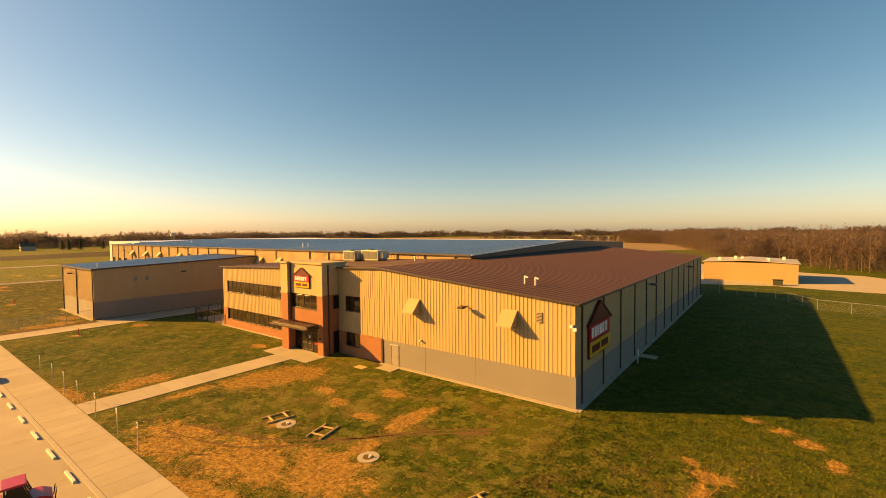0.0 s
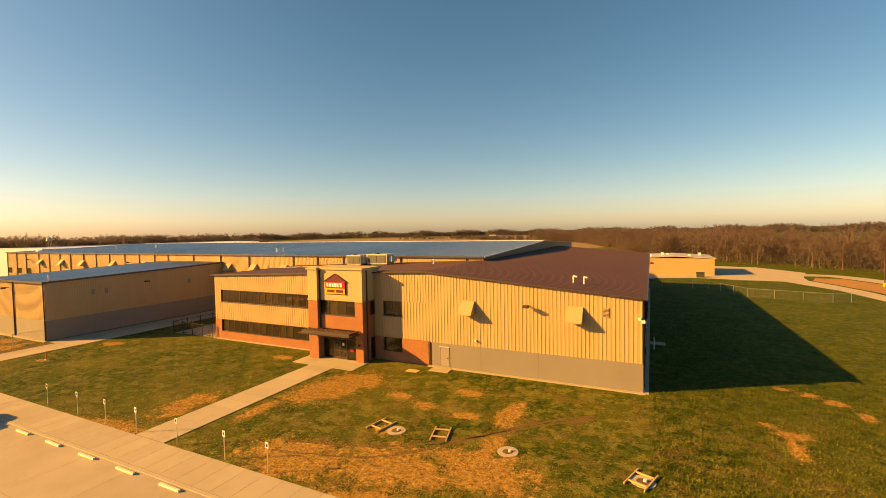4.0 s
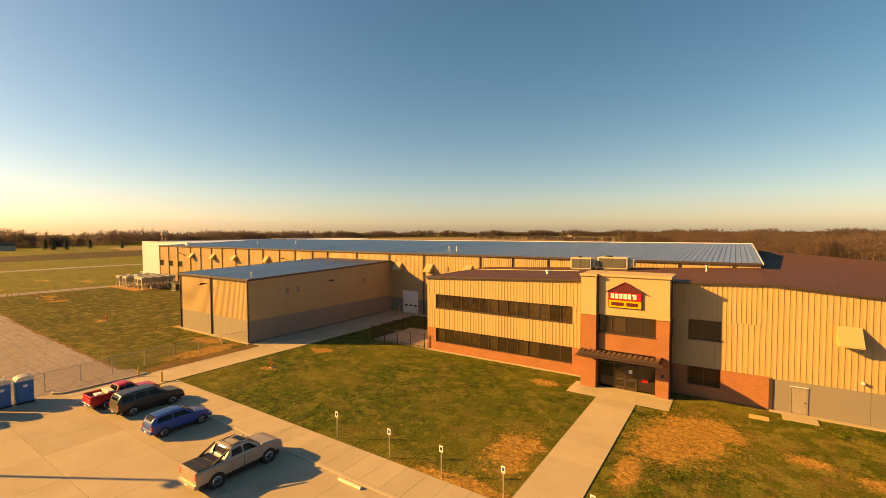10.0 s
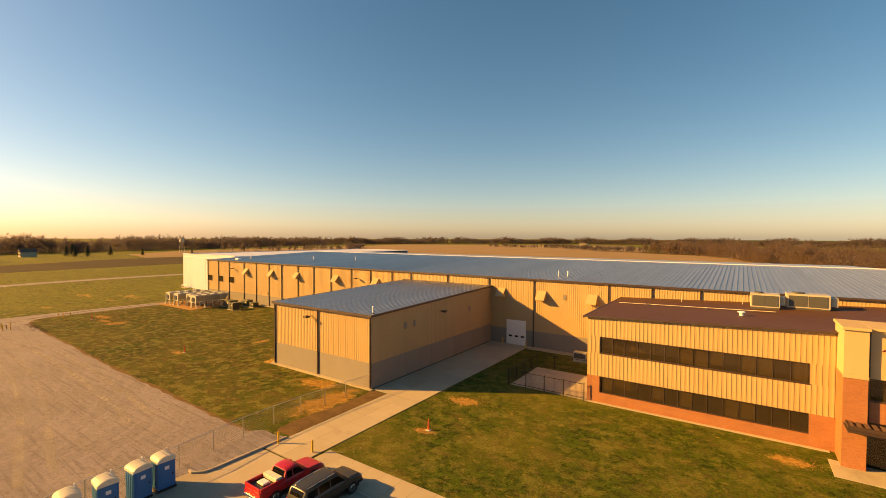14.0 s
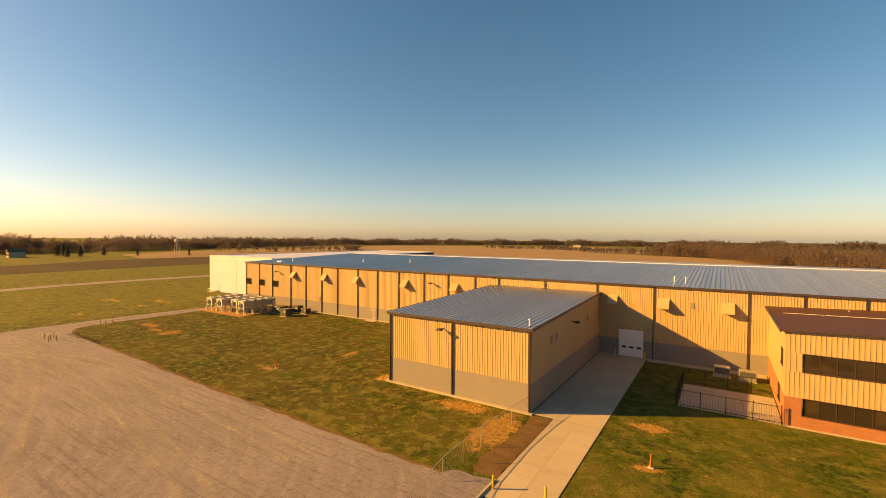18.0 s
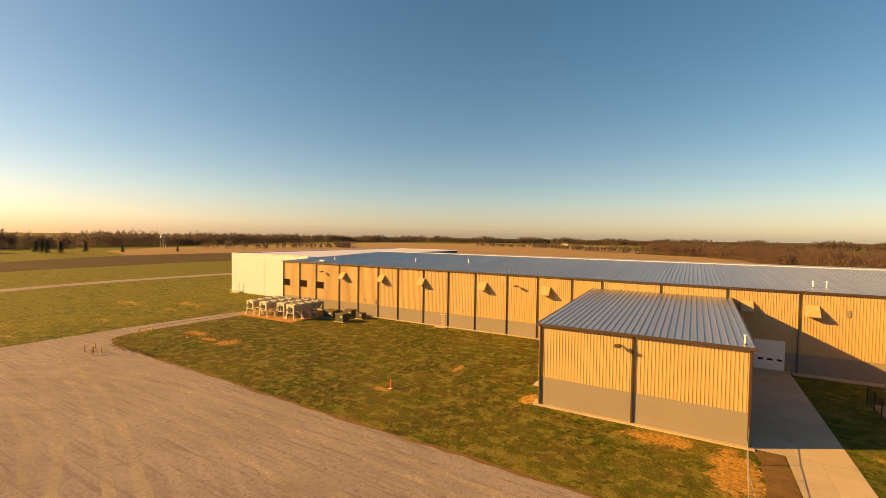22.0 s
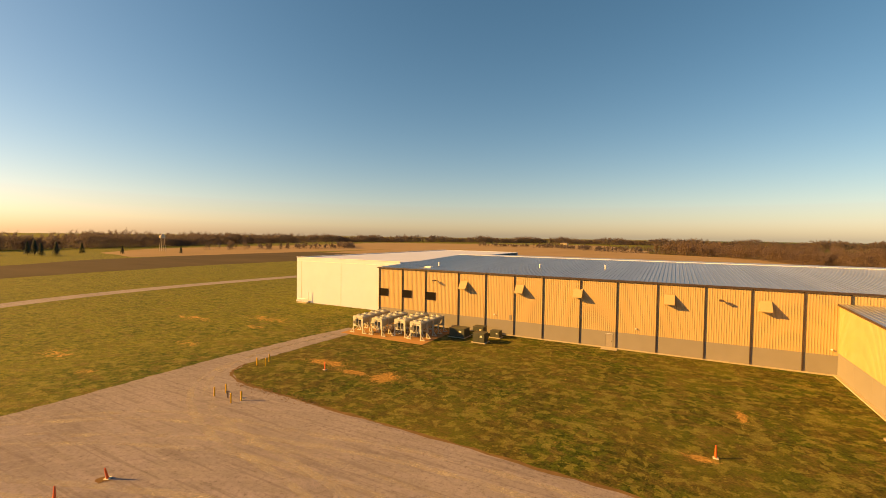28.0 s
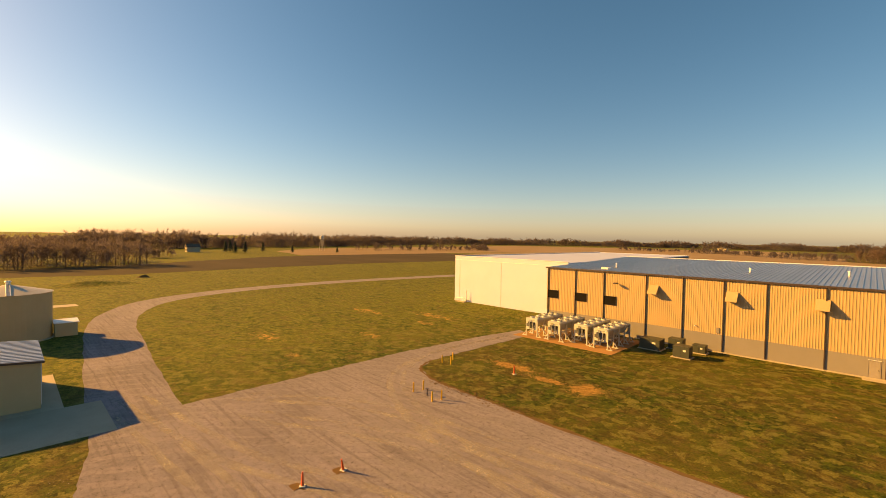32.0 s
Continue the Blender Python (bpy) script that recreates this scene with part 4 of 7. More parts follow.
for k in range(3):
    arc = [(-192.6 + 1.1 * math.cos(a) - 0.5 * k, 0.35 + 0.75 * math.sin(a)) for a in [math.pi * q / 6 for q in range(7)]]
    bm = bm_new()
    for (x0, z0), (x1, z1) in zip(arc, arc[1:]):
        tube(bm, (x0, 66.4 - 0.25 * k, z0), (x1, 66.4 - 0.25 * k, z1), 0.08, None, 8)
    part("bend", bm, "white_trim", pw)
part("skid", boxed(-194.4, -191.2, 65.7, 66.7, 0, 0.18, 0.02), "concrete", pw)

# far shed across the yard
shed = thing("storage_shed", "tan metal storage shed with a pale low roof", "shed", (15, 160, 0), kind="structure")
part("wall", boxed(2.8, 23.6, 151, 170, 0, 5.1), "tan", shed)
part("roof", prism(bm_new(), [(2.4, 5.05), (13.2, 5.65), (24.0, 5.05), (24.0, 5.2), (13.2, 5.8), (2.4, 5.2)], 150.7, 170.3, "y"), "hvac", shed)
for x, y, h in ((6.0, 154, 0.7), (9.5, 158, 0.9), (11.0, 160, 0.6), (17.0, 156, 0.5), (20.5, 163, 0.6)):
    part("roof_vent", boxed(x, x + 0.7, y, y + 0.7, 5.1, 5.6 + h, 0.05), "white_trim", shed)


# ---- openings of the office ----
def window(owner, x0, x1, z0, z1, y, panes, at=None, depth=0.16, sill=True, blinds=(), glass="glass"):
    """A framed strip of panes in a wall that faces -y; at turns it elsewhere."""
    bm, f = bm_new(), 0.06
    for b in ((x0, x1, z0, z0 + f), (x0, x1, z1 - f, z1), (x0, x0 + f, z0 + f, z1 - f), (x1 - f, x1, z0 + f, z1 - f)):
        box(bm, b[0], b[1], y + 0.03, y + depth, b[2], b[3])
    frame_ob = part("window", bm, "bronze", owner, "dark bronze window frame")
    w = (x1 - x0 - 2 * f) / panes
    pane = mesh_of("pane", boxed(0.0, w - 0.05, 0.0, 0.014, 0.0, z1 - z0 - 2 * f), glass)
    mull = mesh_of("mullion", boxed(-0.025, 0.025, -0.03, 0.05, 0.0, z1 - z0 - 2 * f), "bronze")
    base = at if at is not None else Matrix.Identity(4)
    if at is not None:
        frame_ob.matrix_basis = at
    for i in range(panes):
        g = piece("pane", pane, frame_ob, base @ pose(x0 + f + i * w + 0.025, y + depth - 0.06, z0 + f))
        g.matrix_parent_inverse = frame_ob.matrix_basis.inverted()
        g.visible_shadow = False
        if i in blinds:
            drop = (0.92, 0.98, 0.8, 0.96)[(i * 7 + panes) % 4] * (z1 - z0 - 2 * f)
            part("blind", boxed(x0 + f + i * w + 0.06, x0 + f + (i + 1) * w - 0.06, y + depth + 0.04, y + depth + 0.06, z1 - f - drop, z1 - f), "blind", frame_ob, "drawn tan blind")
        if i:
            k = piece("mullion", mull, frame_ob, base @ pose(x0 + f + i * w, y + depth - 0.06, z0 + f))
    if sill:
        s = part("sill", boxed(x0 - 0.05, x1 + 0.05, y - 0.05, y + 0.03, z0 - 0.06, z0), "bronze", frame_ob)
        s.matrix_basis = base
    return frame_ob


window(office, BAND[0], BAND[1], 5.28, 7.02, FY, 14, blinds=(6, 7, 8, 10, 11, 13))
window(office, BAND[0], BAND[1], 1.08, 2.8, FY, 14, blinds=(0, 4, 6, 9, 10))
window(office, W[0], W[1], 5.15, 6.9, FY, 2)
window(office, W[0], W[1], 1.06, 2.7, FY, 2)
window(office, -28.85, -23.8, 5.27, 6.96, TY + 0.1, 4, blinds=(1,))
tower_side = pose(TX1 + 0.03, TY, 0, 0, 0, 90)
for z0, z1 in ((5.27, 6.9), (0.1, 2.7)):
    window(office, 1.55, 2.75, z0, z1, -0.1, 1, at=tower_side, depth=0.12, sill=False, glass="dark_glass")
west = pose(LEFT, 59.1, 0, 0, 0, -90)
window(office, 13.9, 16.1, 5.28, 6.94, 0, 2, at=west)
window(office, 11.7, 14.1, 1.08, 2.8, 0, 2, at=west)

# entrance: glazed front with a double door under the canopy
door_y = TY + 0.55
part("transom", boxed(-28.85, -23.8, door_y, door_y + 0.12, 2.35, 2.45), "bronze", office)
part("head_panel", boxed(-28.85, -23.8, door_y, door_y + 0.12, 3.1, 3.65), "bronze", office)
for x in (-28.8, -27.4, -26.4, -25.4, -23.85):
    part("mullion", boxed(x - 0.04, x + 0.04, door_y - 0.01, door_y + 0.11, 0.05, 3.1), "bronze", office)
part("pane", boxed(-28.75, -27.45, door_y + 0.05, door_y + 0.064, 0.15, 3.08), "glass", office)
part("pane", boxed(-25.35, -23.9, door_y + 0.05, door_y + 0.064, 0.15, 3.08), "glass", office)
for x0 in (-27.35, -26.35):
    d = part("door", boxed(x0, x0 + 0.92, door_y + 0.02, door_y + 0.08, 0.06, 0.32), "bronze", office, "glazed entrance door")
    part("pane", boxed(x0 + 0.08, x0 + 0.84, door_y + 0.045, door_y + 0.058, 0.32, 2.28), "glass", d)
    part("stile", boxed(x0, x0 + 0.08, door_y + 0.02, door_y + 0.08, 0.32, 2.34), "bronze", d)
    part("stile", boxed(x0 + 0.84, x0 + 0.92, door_y + 0.02, door_y + 0.08, 0.32, 2.34), "bronze", d)
    part("push_bar", boxed(x0 + 0.1, x0 + 0.82, door_y - 0.03, door_y + 0.0, 1.0, 1.05), "chrome", d)
part("door_notice", boxed(-26.1, -25.8, door_y + 0.03, door_y + 0.04, 1.6, 1.95), "white_trim", office)
part("door_notice", boxed(-25.0, -24.5, door_y + 0.03, door_y + 0.04, 1.0, 1.3), "sign_red", office)
bm = bm_new()
box(bm, -30.1, -23.3, 37.35, 37.43, 3.18, 3.68)
box(bm, -30.1, -30.02, 37.43, 38.68, 3.18, 3.68)
box(bm, -23.38, -23.3, 37.43, 39.1, 3.18, 3.68)
canopy = part("canopy", bm, "bronze", office, "dark slatted steel canopy over the entrance")
slat = mesh_of("slat", boxed(0, 0.26, 0, 1.25, 0, 0.06), "canopy_slat")
for i in range(15):
    piece("slat", slat, canopy, pose(-29.98 + i * 0.452, 37.44, 3.59, 0, 0, 0))
part("deck", boxed(-30.21, -22.99, 36.79, 38.68, 3.4, 3.46), "bronze", canopy)
# small black lamp on the right brick pillar, unlit
part("pillar_lamp", boxed(-23.35, -23.15, 38.95, 39.14, 1.9, 2.15, 0.02), "black", office)
part("downpipe", boxed(-28.84, -28.7, TY - 0.02, TY + 0.09, 3.7, 10.5), "bronze", office)
part("downpipe", boxed(TX1 + 0.01, TX1 + 0.13, 39.9, 40.02, 0.1, 10.5), "bronze", office)


def sign(name, at, w, h, label):
    """A flat roof-shaped sign: gable, red band with white blocks, yellow band with dark blocks, facing -y."""
    s = thing(name, label, "sign", at.translation)
    s.matrix_basis = at

    def bit(nm, bm, mat, lab="", owner=None):
        ob = new(nm, mesh_of(nm, bm, mat))
        ob.parent = owner or s
        if lab:
            ob["label"] = lab
        return ob
    bit("backing", boxed(-w / 2, w / 2, -0.12, 0.0, 0.0, h * 0.62), "sign_dark")
    bit("gable", prism(bm_new(), [(-w * 0.58, h * 0.60), (w * 0.58, h * 0.60), (0, h)], -0.2, -0.0, "y"), "sign_dark")
    for sx in (-1, 1):
        bit("gable_trim", prism(bm_new(), [(sx * w * 0.60, h * 0.59), (sx * w * 0.58, h * 0.57), (0, h * 0.975), (0, h * 1.01)], -0.26, -0.205, "y"), "sign_dark")
    red = bit("red_band", boxed(-w * 0.48, w * 0.48, -0.18, -0.125, h * 0.31, h * 0.59), "sign_red", "red band with white blocks")
    yel = bit("yellow_band", boxed(-w * 0.48, w * 0.48, -0.18, -0.125, h * 0.02, h * 0.29), "sign_yellow", "yellow band with dark blocks")
    x = -w * 0.42
    for i, k in enumerate((0.125, 0.135, 0.12, 0.125, 0.13, 0.03, 0.12)):
        bit("bar", boxed(x, x + w * k * 0.78, -0.2, -0.182, h * (0.36 if i != 5 else 0.48), h * 0.55), "white_trim", owner=red)
        x += w * k
    for x0, x1 in ((-0.40, -0.03), (0.05, 0.38)):
        bit("bar", boxed(w * x0, w * x1, -0.2, -0.182, h * 0.09, h * 0.22), "sign_dark", owner=yel)
    return s


sign("wall_sign", pose(-26.4, TY + 0.1, 7.72), 2.9, 2.4, "red and yellow gable-shaped sign above the entrance")
sign("wall_sign", pose(RIGHT + 0.06, 46.9, 3.4, 0, 0, 90), 5.6, 4.7, "large red and yellow gable-shaped sign on the shaded side wall")


def hood(x, z, y, w=1.45, h=1.4, out=1.15):
    hd = thing("vent_hood", "tan sloping sheet-metal intake hood on the ribbed wall", "vent hood", (x, y, z), "wall intake hoods")
    bm = prism(bm_new(), [(0, h), (0, 0.0), (-out, 0.0), (-out, 0.12)], -w / 2, w / 2, "x")
    shell = new("shell", mesh_of("shell", bm, "hood_tan"))
    shell.parent = hd
    scr = new("screen", mesh_of("screen", boxed(-w / 2 + 0.08, w / 2 - 0.08, -out + 0.08, -0.08, -0.02, -0.004), "grille"))
    scr.parent = hd
    return hd


for x in (-10.85, 0.05):
    hood(x, 6.05, FY - 0.06)
for x in (-143.8, -132.9, -122.9, -109.5, -97.7, -62.5, -54.7):
    hood(x, 7.75, MAIN_Y - 0.06)
hood(-69.5, 7.75, MAIN_Y - 0.06, 1.4)


def wall_light(x, y, z, turn=0):
    l = thing("wall_light", "dark bronze shoebox light on a short arm", "wall light", (x, y, z), "wall lights")
    l.matrix_basis = pose(x, y, z, 0, 0, turn)
    for nm, bm, mat in (("arm", boxed(-0.06, 0.06, -0.45, 0.0, -0.05, 0.05), "bronze"), ("housing", boxed(-0.28, 0.28, -1.05, -0.45, -0.12, 0.12, 0.03), "bronze"),
                        ("lens", boxed(-0.2, 0.2, -0.98, -0.52, -0.135, -0.121), "light_lens")):
        new(nm, mesh_of(nm, bm, mat)).parent = l
    return l


wall_light(-4.5, FY - 0.06, 7.3)
wall_light(-82.0, AY - 0.06, 7.4)
wall_light(-149.9, MAIN_Y - 0.06, 8.95)
wall_light(-102.9, MAIN_Y - 0.06, 8.9)
wall_light(AX1 + 0.06, 44.0, 7.2, 90)
wall_light(RIGHT + 0.06, 65.5, 7.6, 90)
wall_light(RIGHT + 0.06, 96.0, 7.6, 90)
part("louvre", boxed(2.5, 3.05, FY - 0.09, FY - 0.05, 6.6, 7.5), "tan_smooth", office)
for i in range(7):
    part("blade", boxed(2.54, 3.01, FY - 0.12, FY - 0.09, 6.66 + i * 0.12, 6.71 + i * 0.12), "bronze", office)
for x, y, z in ((-58.9, MAIN_Y - 0.1, 8.4), (-134.6, MAIN_Y - 0.1, 3.2)):
    part("louvre", boxed(x - 0.2, x + 0.2, y, y + 0.05, z - 0.4, z + 0.4), "wainscot", main)
for y in (36.4, 38.2, 52.0):
    part("louvre", boxed(AX1 + 0.05, AX1 + 0.1, y - 0.22, y + 0.22, 6.0, 6.8), "wainscot", annex)
for x, z in ((-10.0, 3.2), (-114.0, 3.4), (-90.5, 3.3), (-137.6, 3.4)):
    o, yy = (office, FY) if x > -20 else (main, MAIN_Y)
    part("security_camera", boxed(x - 0.09, x + 0.09, yy - 0.32, yy - 0.05, z, z + 0.16, 0.02), "white_trim", o, "small white security camera")
cam_post = part("security_camera", boxed(RIGHT - 0.35, RIGHT - 0.1, FY - 0.4, FY - 0.05, 6.55, 6.8, 0.03), "white_trim", office, "white security camera on the corner")
part("mount_arm", boxed(RIGHT - 0.1, RIGHT + 0.2, FY - 0.4, FY - 0.3, 6.35, 6.62), "white_trim", cam_post)


def steel_door(owner, x0, x1, y, z1, material="door_grey"):
    d = part("door", boxed(x0 + 0.05, x1 - 0.05, y - 0.05, y - 0.021, 0.1, z1 - 0.05, 0.004), material, owner, "plain steel door")
    part("door_frame", prism(bm_new(), [(x0 - 0.04, 0.08), (x0 - 0.04, z1 + 0.04), (x1 + 0.04, z1 + 0.04), (x1 + 0.04, 0.08), (x1 - 0.04, 0.08), (x1 - 0.04, z1 - 0.04), (x0 + 0.04, z1 - 0.04), (x0 + 0.04, 0.08)], y - 0.07, y - 0.022, "y"), "wainscot", d)
    part("handle", boxed(x1 - 0.2, x1 - 0.12, y - 0.11, y - 0.05, 1.0, 1.1), "chrome", d)
    part("drip_cap", boxed(x0 - 0.06, x1 + 0.06, y - 0.13, y - 0.022, z1 + 0.06, z1 + 0.1), "white_trim", d)


steel_door(office, -14.2, -13.15, FY, 2.16)
steel_door(main, -118.5, -117.4, MAIN_Y, 2.16)
solid("door_slab", boxed(-14.8, -12.6, 39.7, 40.9, -0.1, 0.07), "concrete", "small concrete slab outside a steel door", "slab")
solid("door_slab", boxed(-119.0, -116.6, 57.4, 58.5, -0.1, 0.07), "concrete", "small concrete slab outside a steel door", "slab")
solid("door_slab", boxed(-92.1, -90.35, 35.8, 37.4, -0.1, 0.1), "concrete", "small concrete slab beside the annex wall", "slab")
solid("plywood_sheet", boxed(-17.0, -15.7, 38.6, 39.4, 0.0, 0.05), "wood", "pale plywood sheet lying on the grass", "board")
solid("door_slab", boxed(RIGHT + 0.55, RIGHT + 2.3, 59.6, 61.0, -0.1, 0.07), "concrete", "small concrete slab by the shaded side wall", "slab")
solid("vent_pipe", tube(bm_new(), (RIGHT + 1.0, 57.2, 0), (RIGHT + 1.0, 57.2, 1.5), 0.06), "white_trim", "white upright pipe beside the side wall", "pipe")

# overhead door
od = part("overhead_door", boxed(-68.55, -65.15, MAIN_Y - 0.1, MAIN_Y - 0.05, 0.05, 4.05), "door_white", main, "white sectional overhead door")
for i in range(7):
    part("door_section", boxed(-68.5, -65.2, MAIN_Y - 0.13, MAIN_Y - 0.101, 0.08 + i * 0.55, 0.6 + i * 0.55, 0.008), "door_white", od)
for i in range(3):
    part("door_light", boxed(-68.1 + i * 1.05, -67.5 + i * 1.05, MAIN_Y - 0.15, MAIN_Y - 0.131, 1.3, 1.58), "black", od)
for x in (-68.85, -64.8):
    b = thing("bollard", "yellow steel bollard beside the overhead door", "bollard", (x, 58.3, 0), "door bollards")
    new("post", mesh_of("post", tube(bm_new(), (0, 0, 0), (0, 0, 1.1), 0.08, None, 10), "yellow")).parent = b

# cold-side windows of the long wall
for x in (-163.3, -157.55, -152.1):
    part("window", boxed(x, x + 2.1, MAIN_Y - 0.09, MAIN_Y - 0.055, 5.05, 6.5), "dark_glass", main, "dark square window")
    part("window_frame", prism(bm_new(), [(x - 0.06, 4.99), (x - 0.06, 6.56), (x + 2.16, 6.56), (x + 2.16, 4.99), (x + 2.1, 4.99), (x + 2.1, 6.5), (x, 6.5), (x, 5.05), (x + 2.1, 5.05), (x + 2.1, 4.99)], MAIN_Y - 0.11, MAIN_Y - 0.056, "y"), "bronze", main)

# ---- roof sheets ----
rise = math.degrees(math.atan2(0.83, MAIN_Y - AY))
run = math.hypot(MAIN_Y - 0.1 - (AY - 0.2), 0.83)
sheet = seam_sheet("roof_panel", 0.6, run, "blue_roof")
for i in range(31):
    piece("roof_panel", sheet, annex, pose(AX0 - 0.15 + i * 0.598, AY - 0.2, 8.568, rise, 0, 0))
rise = math.degrees(math.atan2(MAIN_RZ - MAIN_Z, MAIN_RY - MAIN_Y + 0.15))
run = math.hypot(MAIN_RY - MAIN_Y - 0.2, MAIN_RZ - MAIN_Z)
sheet = seam_sheet("roof_panel", 0.61, run, "blue_roof")
for i in range(240):
    piece("roof_panel", sheet, main, pose(MAIN_L + i * 0.617, MAIN_Y - 0.15, MAIN_Z + 0.008, rise, 0, 0))
sheet = seam_sheet("roof_panel", 0.915, math.hypot(RIGHT + 0.3 - RIDGE, 1.94), "brown_roof", 0.02)
tilt = math.degrees(math.atan2(1.92, RIGHT + 0.3 - RIDGE))
for i in range(81):
    piece("roof_panel", sheet, office, pose(RIDGE, FY - 0.2 + (i + 1) * 0.915, 10.428, 0, tilt, 0) @ pose(0, 0, 0, 0, 0, -90))
sheet = seam_sheet("roof_panel", 0.915, math.hypot(RIDGE - LEFT + 0.35, 1.37), "brown_roof", 0.02)
tilt = math.degrees(math.atan2(1.37, RIDGE - LEFT + 0.35))
for i in range(19):
    piece("roof_panel", sheet, office, pose(RIDGE, FY - 0.2 + i * 0.915, 10.428, 0, -tilt, 0) @ pose(0, 0, 0, 0, 0, 90))


def rooftop_unit(x, y, z, turn, label, size=1.0):
    u = thing("rooftop_unit", label, "air conditioner", (x, y, z), "rooftop units")
    u.matrix_basis = pose(x, y, z, 0, 0, turn) @ Matrix.Diagonal((size, 1, 1, 1))
    for nm, bm, mat in (("kerb", boxed(-1.25, 1.25, -1.0, 1.0, 0, 0.3), "grille"), ("casing", boxed(-1.3, 1.3, -1.05, 1.05, 0.3, 1.75, 0.03), "hvac"),
                        ("coil", boxed(-1.15, -0.03, -1.09, -1.055, 0.45, 1.6), "grille"), ("coil", boxed(0.03, 1.15, -1.09, -1.055, 0.45, 1.6), "grille"),
                        ("fan_cowl", tube(bm_new(), (-0.55, 0, 1.75), (-0.55, 0, 1.9), 0.42, 0.42, 16), "grille"), ("intake", boxed(1.31, 1.75, -0.7, 0.7, 0.6, 1.5), "hvac")):
        new(nm, mesh_of(nm, bm, mat)).parent = u


rooftop_unit(-34.6, 54.4, roof_z(-35.9), 0, "beige rooftop air conditioner with dark coil panels")
rooftop_unit(-30.9, 55.2, roof_z(-32.6), 0, "larger beige rooftop air conditioner on the brown roof", 1.4)
gas = thing("gas_pipe", "pale gas pipe on short posts along the roof", "pipe", (-42, 51.8, 9.0))
for nm, bm in (("pipe", tube(bm_new(), (-49.5, 52.2, 9.3), (-33.8, 50.0, 9.95), 0.035)), ("post", tube(bm_new(), (-43.0, 57.0, 9.2), (-43.0, 57.0, 10.2), 0.04)),
               ("post", tube(bm_new(), (-36.6, 57.0, 9.5), (-36.6, 57.0, 10.4), 0.04)), ("support", boxed(-46.1, -45.9, 51.6, 51.9, 9.2, 9.46)), ("support", boxed(-40.1, -39.9, 50.7, 51.0, 9.4, 9.66))):
    part(nm, bm, "hvac" if nm != "support" else "grille", gas)


def roof_vent(x, y, z, h, r=0.09, label="white plumbing vent pipe on the roof", bend=False):
    v = thing("roof_vent", label, "vent pipe", (x, y, z), "roof vents")
    new("pipe", mesh_of("pipe", tube(bm_new(), (0, 0, -0.05), (0, 0, h), r, None, 10), "white_trim")).parent = v
    new("boot", mesh_of("boot", tube(bm_new(), (0, 0, -0.05), (0, 0, 0.12), r * 2.2, r * 1.2, 10), "grille")).parent = v
    if bend:
        new("elbow", mesh_of("elbow", tube(bm_new(), (-0.05, 0, h - 0.03), (0.32, 0, h - 0.12), r, None, 10), "white_trim")).parent = v
    else:
        new("cap", mesh_of("cap", tube(bm_new(), (0, 0, h), (0, 0, h + 0.1), r * 1.7, r * 1.2, 10), "white_trim")).parent = v


roof_vent(-0.8, 46.0, 9.05, 0.85, bend=True)
roof_vent(0.25, 46.1, 8.96, 0.85, bend=True)
roof_vent(-36.7, 47.3, 9.57, 0.45, 0.22, "white mushroom vent on the brown roof")
roof_vent(-20.7, 53.0, 10.15, 0.7)
roof_vent(-61.6, 64.0, 11.03, 0.9)
roof_vent(-60.1, 64.2, 11.03, 0.9)
roof_vent(-72.0, 31.2, 8.58, 0.75)
for x, y in ((-133, 72), (-121, 76), (-153, 66)):
    roof_vent(x, y, MAIN_Z + (y - MAIN_Y) * 0.027, 0.8, 0.14)
curb_box = thing("roof_hatch", "white roof hatch near the warehouse end", "roof hatch", (-153.5, 62.5, 10.95))
part("lid", boxed(-154.2, -152.8, 62.0, 63.0, 10.9, 11.35, 0.03), "white_trim", curb_box)

# ---- yard behind the office: pad, railing, condensers ----
pad = solid("service_pad", boxed(-59.2, -50.4, 41.2, 49.4, -0.1, 0.07), "concrete", "pale concrete service pad beside the office", "pad", "structure")
solid("pavement", boxed(-64.4, -50.4, 57.6, 58.5, -0.1, 0.06), "concrete", "narrow concrete walk along the warehouse wall", "pavement", "structure")


def picket_fence(name, pts, label):
    f = thing(name, label, "fence", (pts[0][0], pts[0][1], 0))
    post = mesh_of("post", boxed(-0.04, 0.04, -0.04, 0.04, 0, 1.95), "black")
    for (x0, y0), (x1, y1) in zip(pts, pts[1:]):
        l = math.hypot(x1 - x0, y1 - y0)
        n = max(1, round(l / 2.1))
        for i in range(n + 1):
            piece("post", post, f, pose(x0 + (x1 - x0) * i / n, y0 + (y1 - y0) * i / n, 0))
        a = math.degrees(math.atan2(y1 - y0, x1 - x0))
        for z in (0.25, 1.75):
            part("rail", boxed(0, l, -0.02, 0.02, z, z + 0.05), "black", f).matrix_basis = pose(x0, y0, 0, 0, 0, a)
        bm = bm_new()
        for i in range(int(l / 0.13)):
            box(bm, i * 0.13, i * 0.13 + 0.013, -0.0065, 0.0065, 0.1, 1.85)
        o = part("infill", bm, "black", f)
        o.matrix_basis = pose(x0, y0, 0, 0, 0, a)
        o["kind"] = "stuff"


picket_fence("railing", [(-50.5, 41.0), (-59.4, 41.0), (-59.3, 49.8), (-52.4, 50.1)], "black steel picket railing round the service pad")
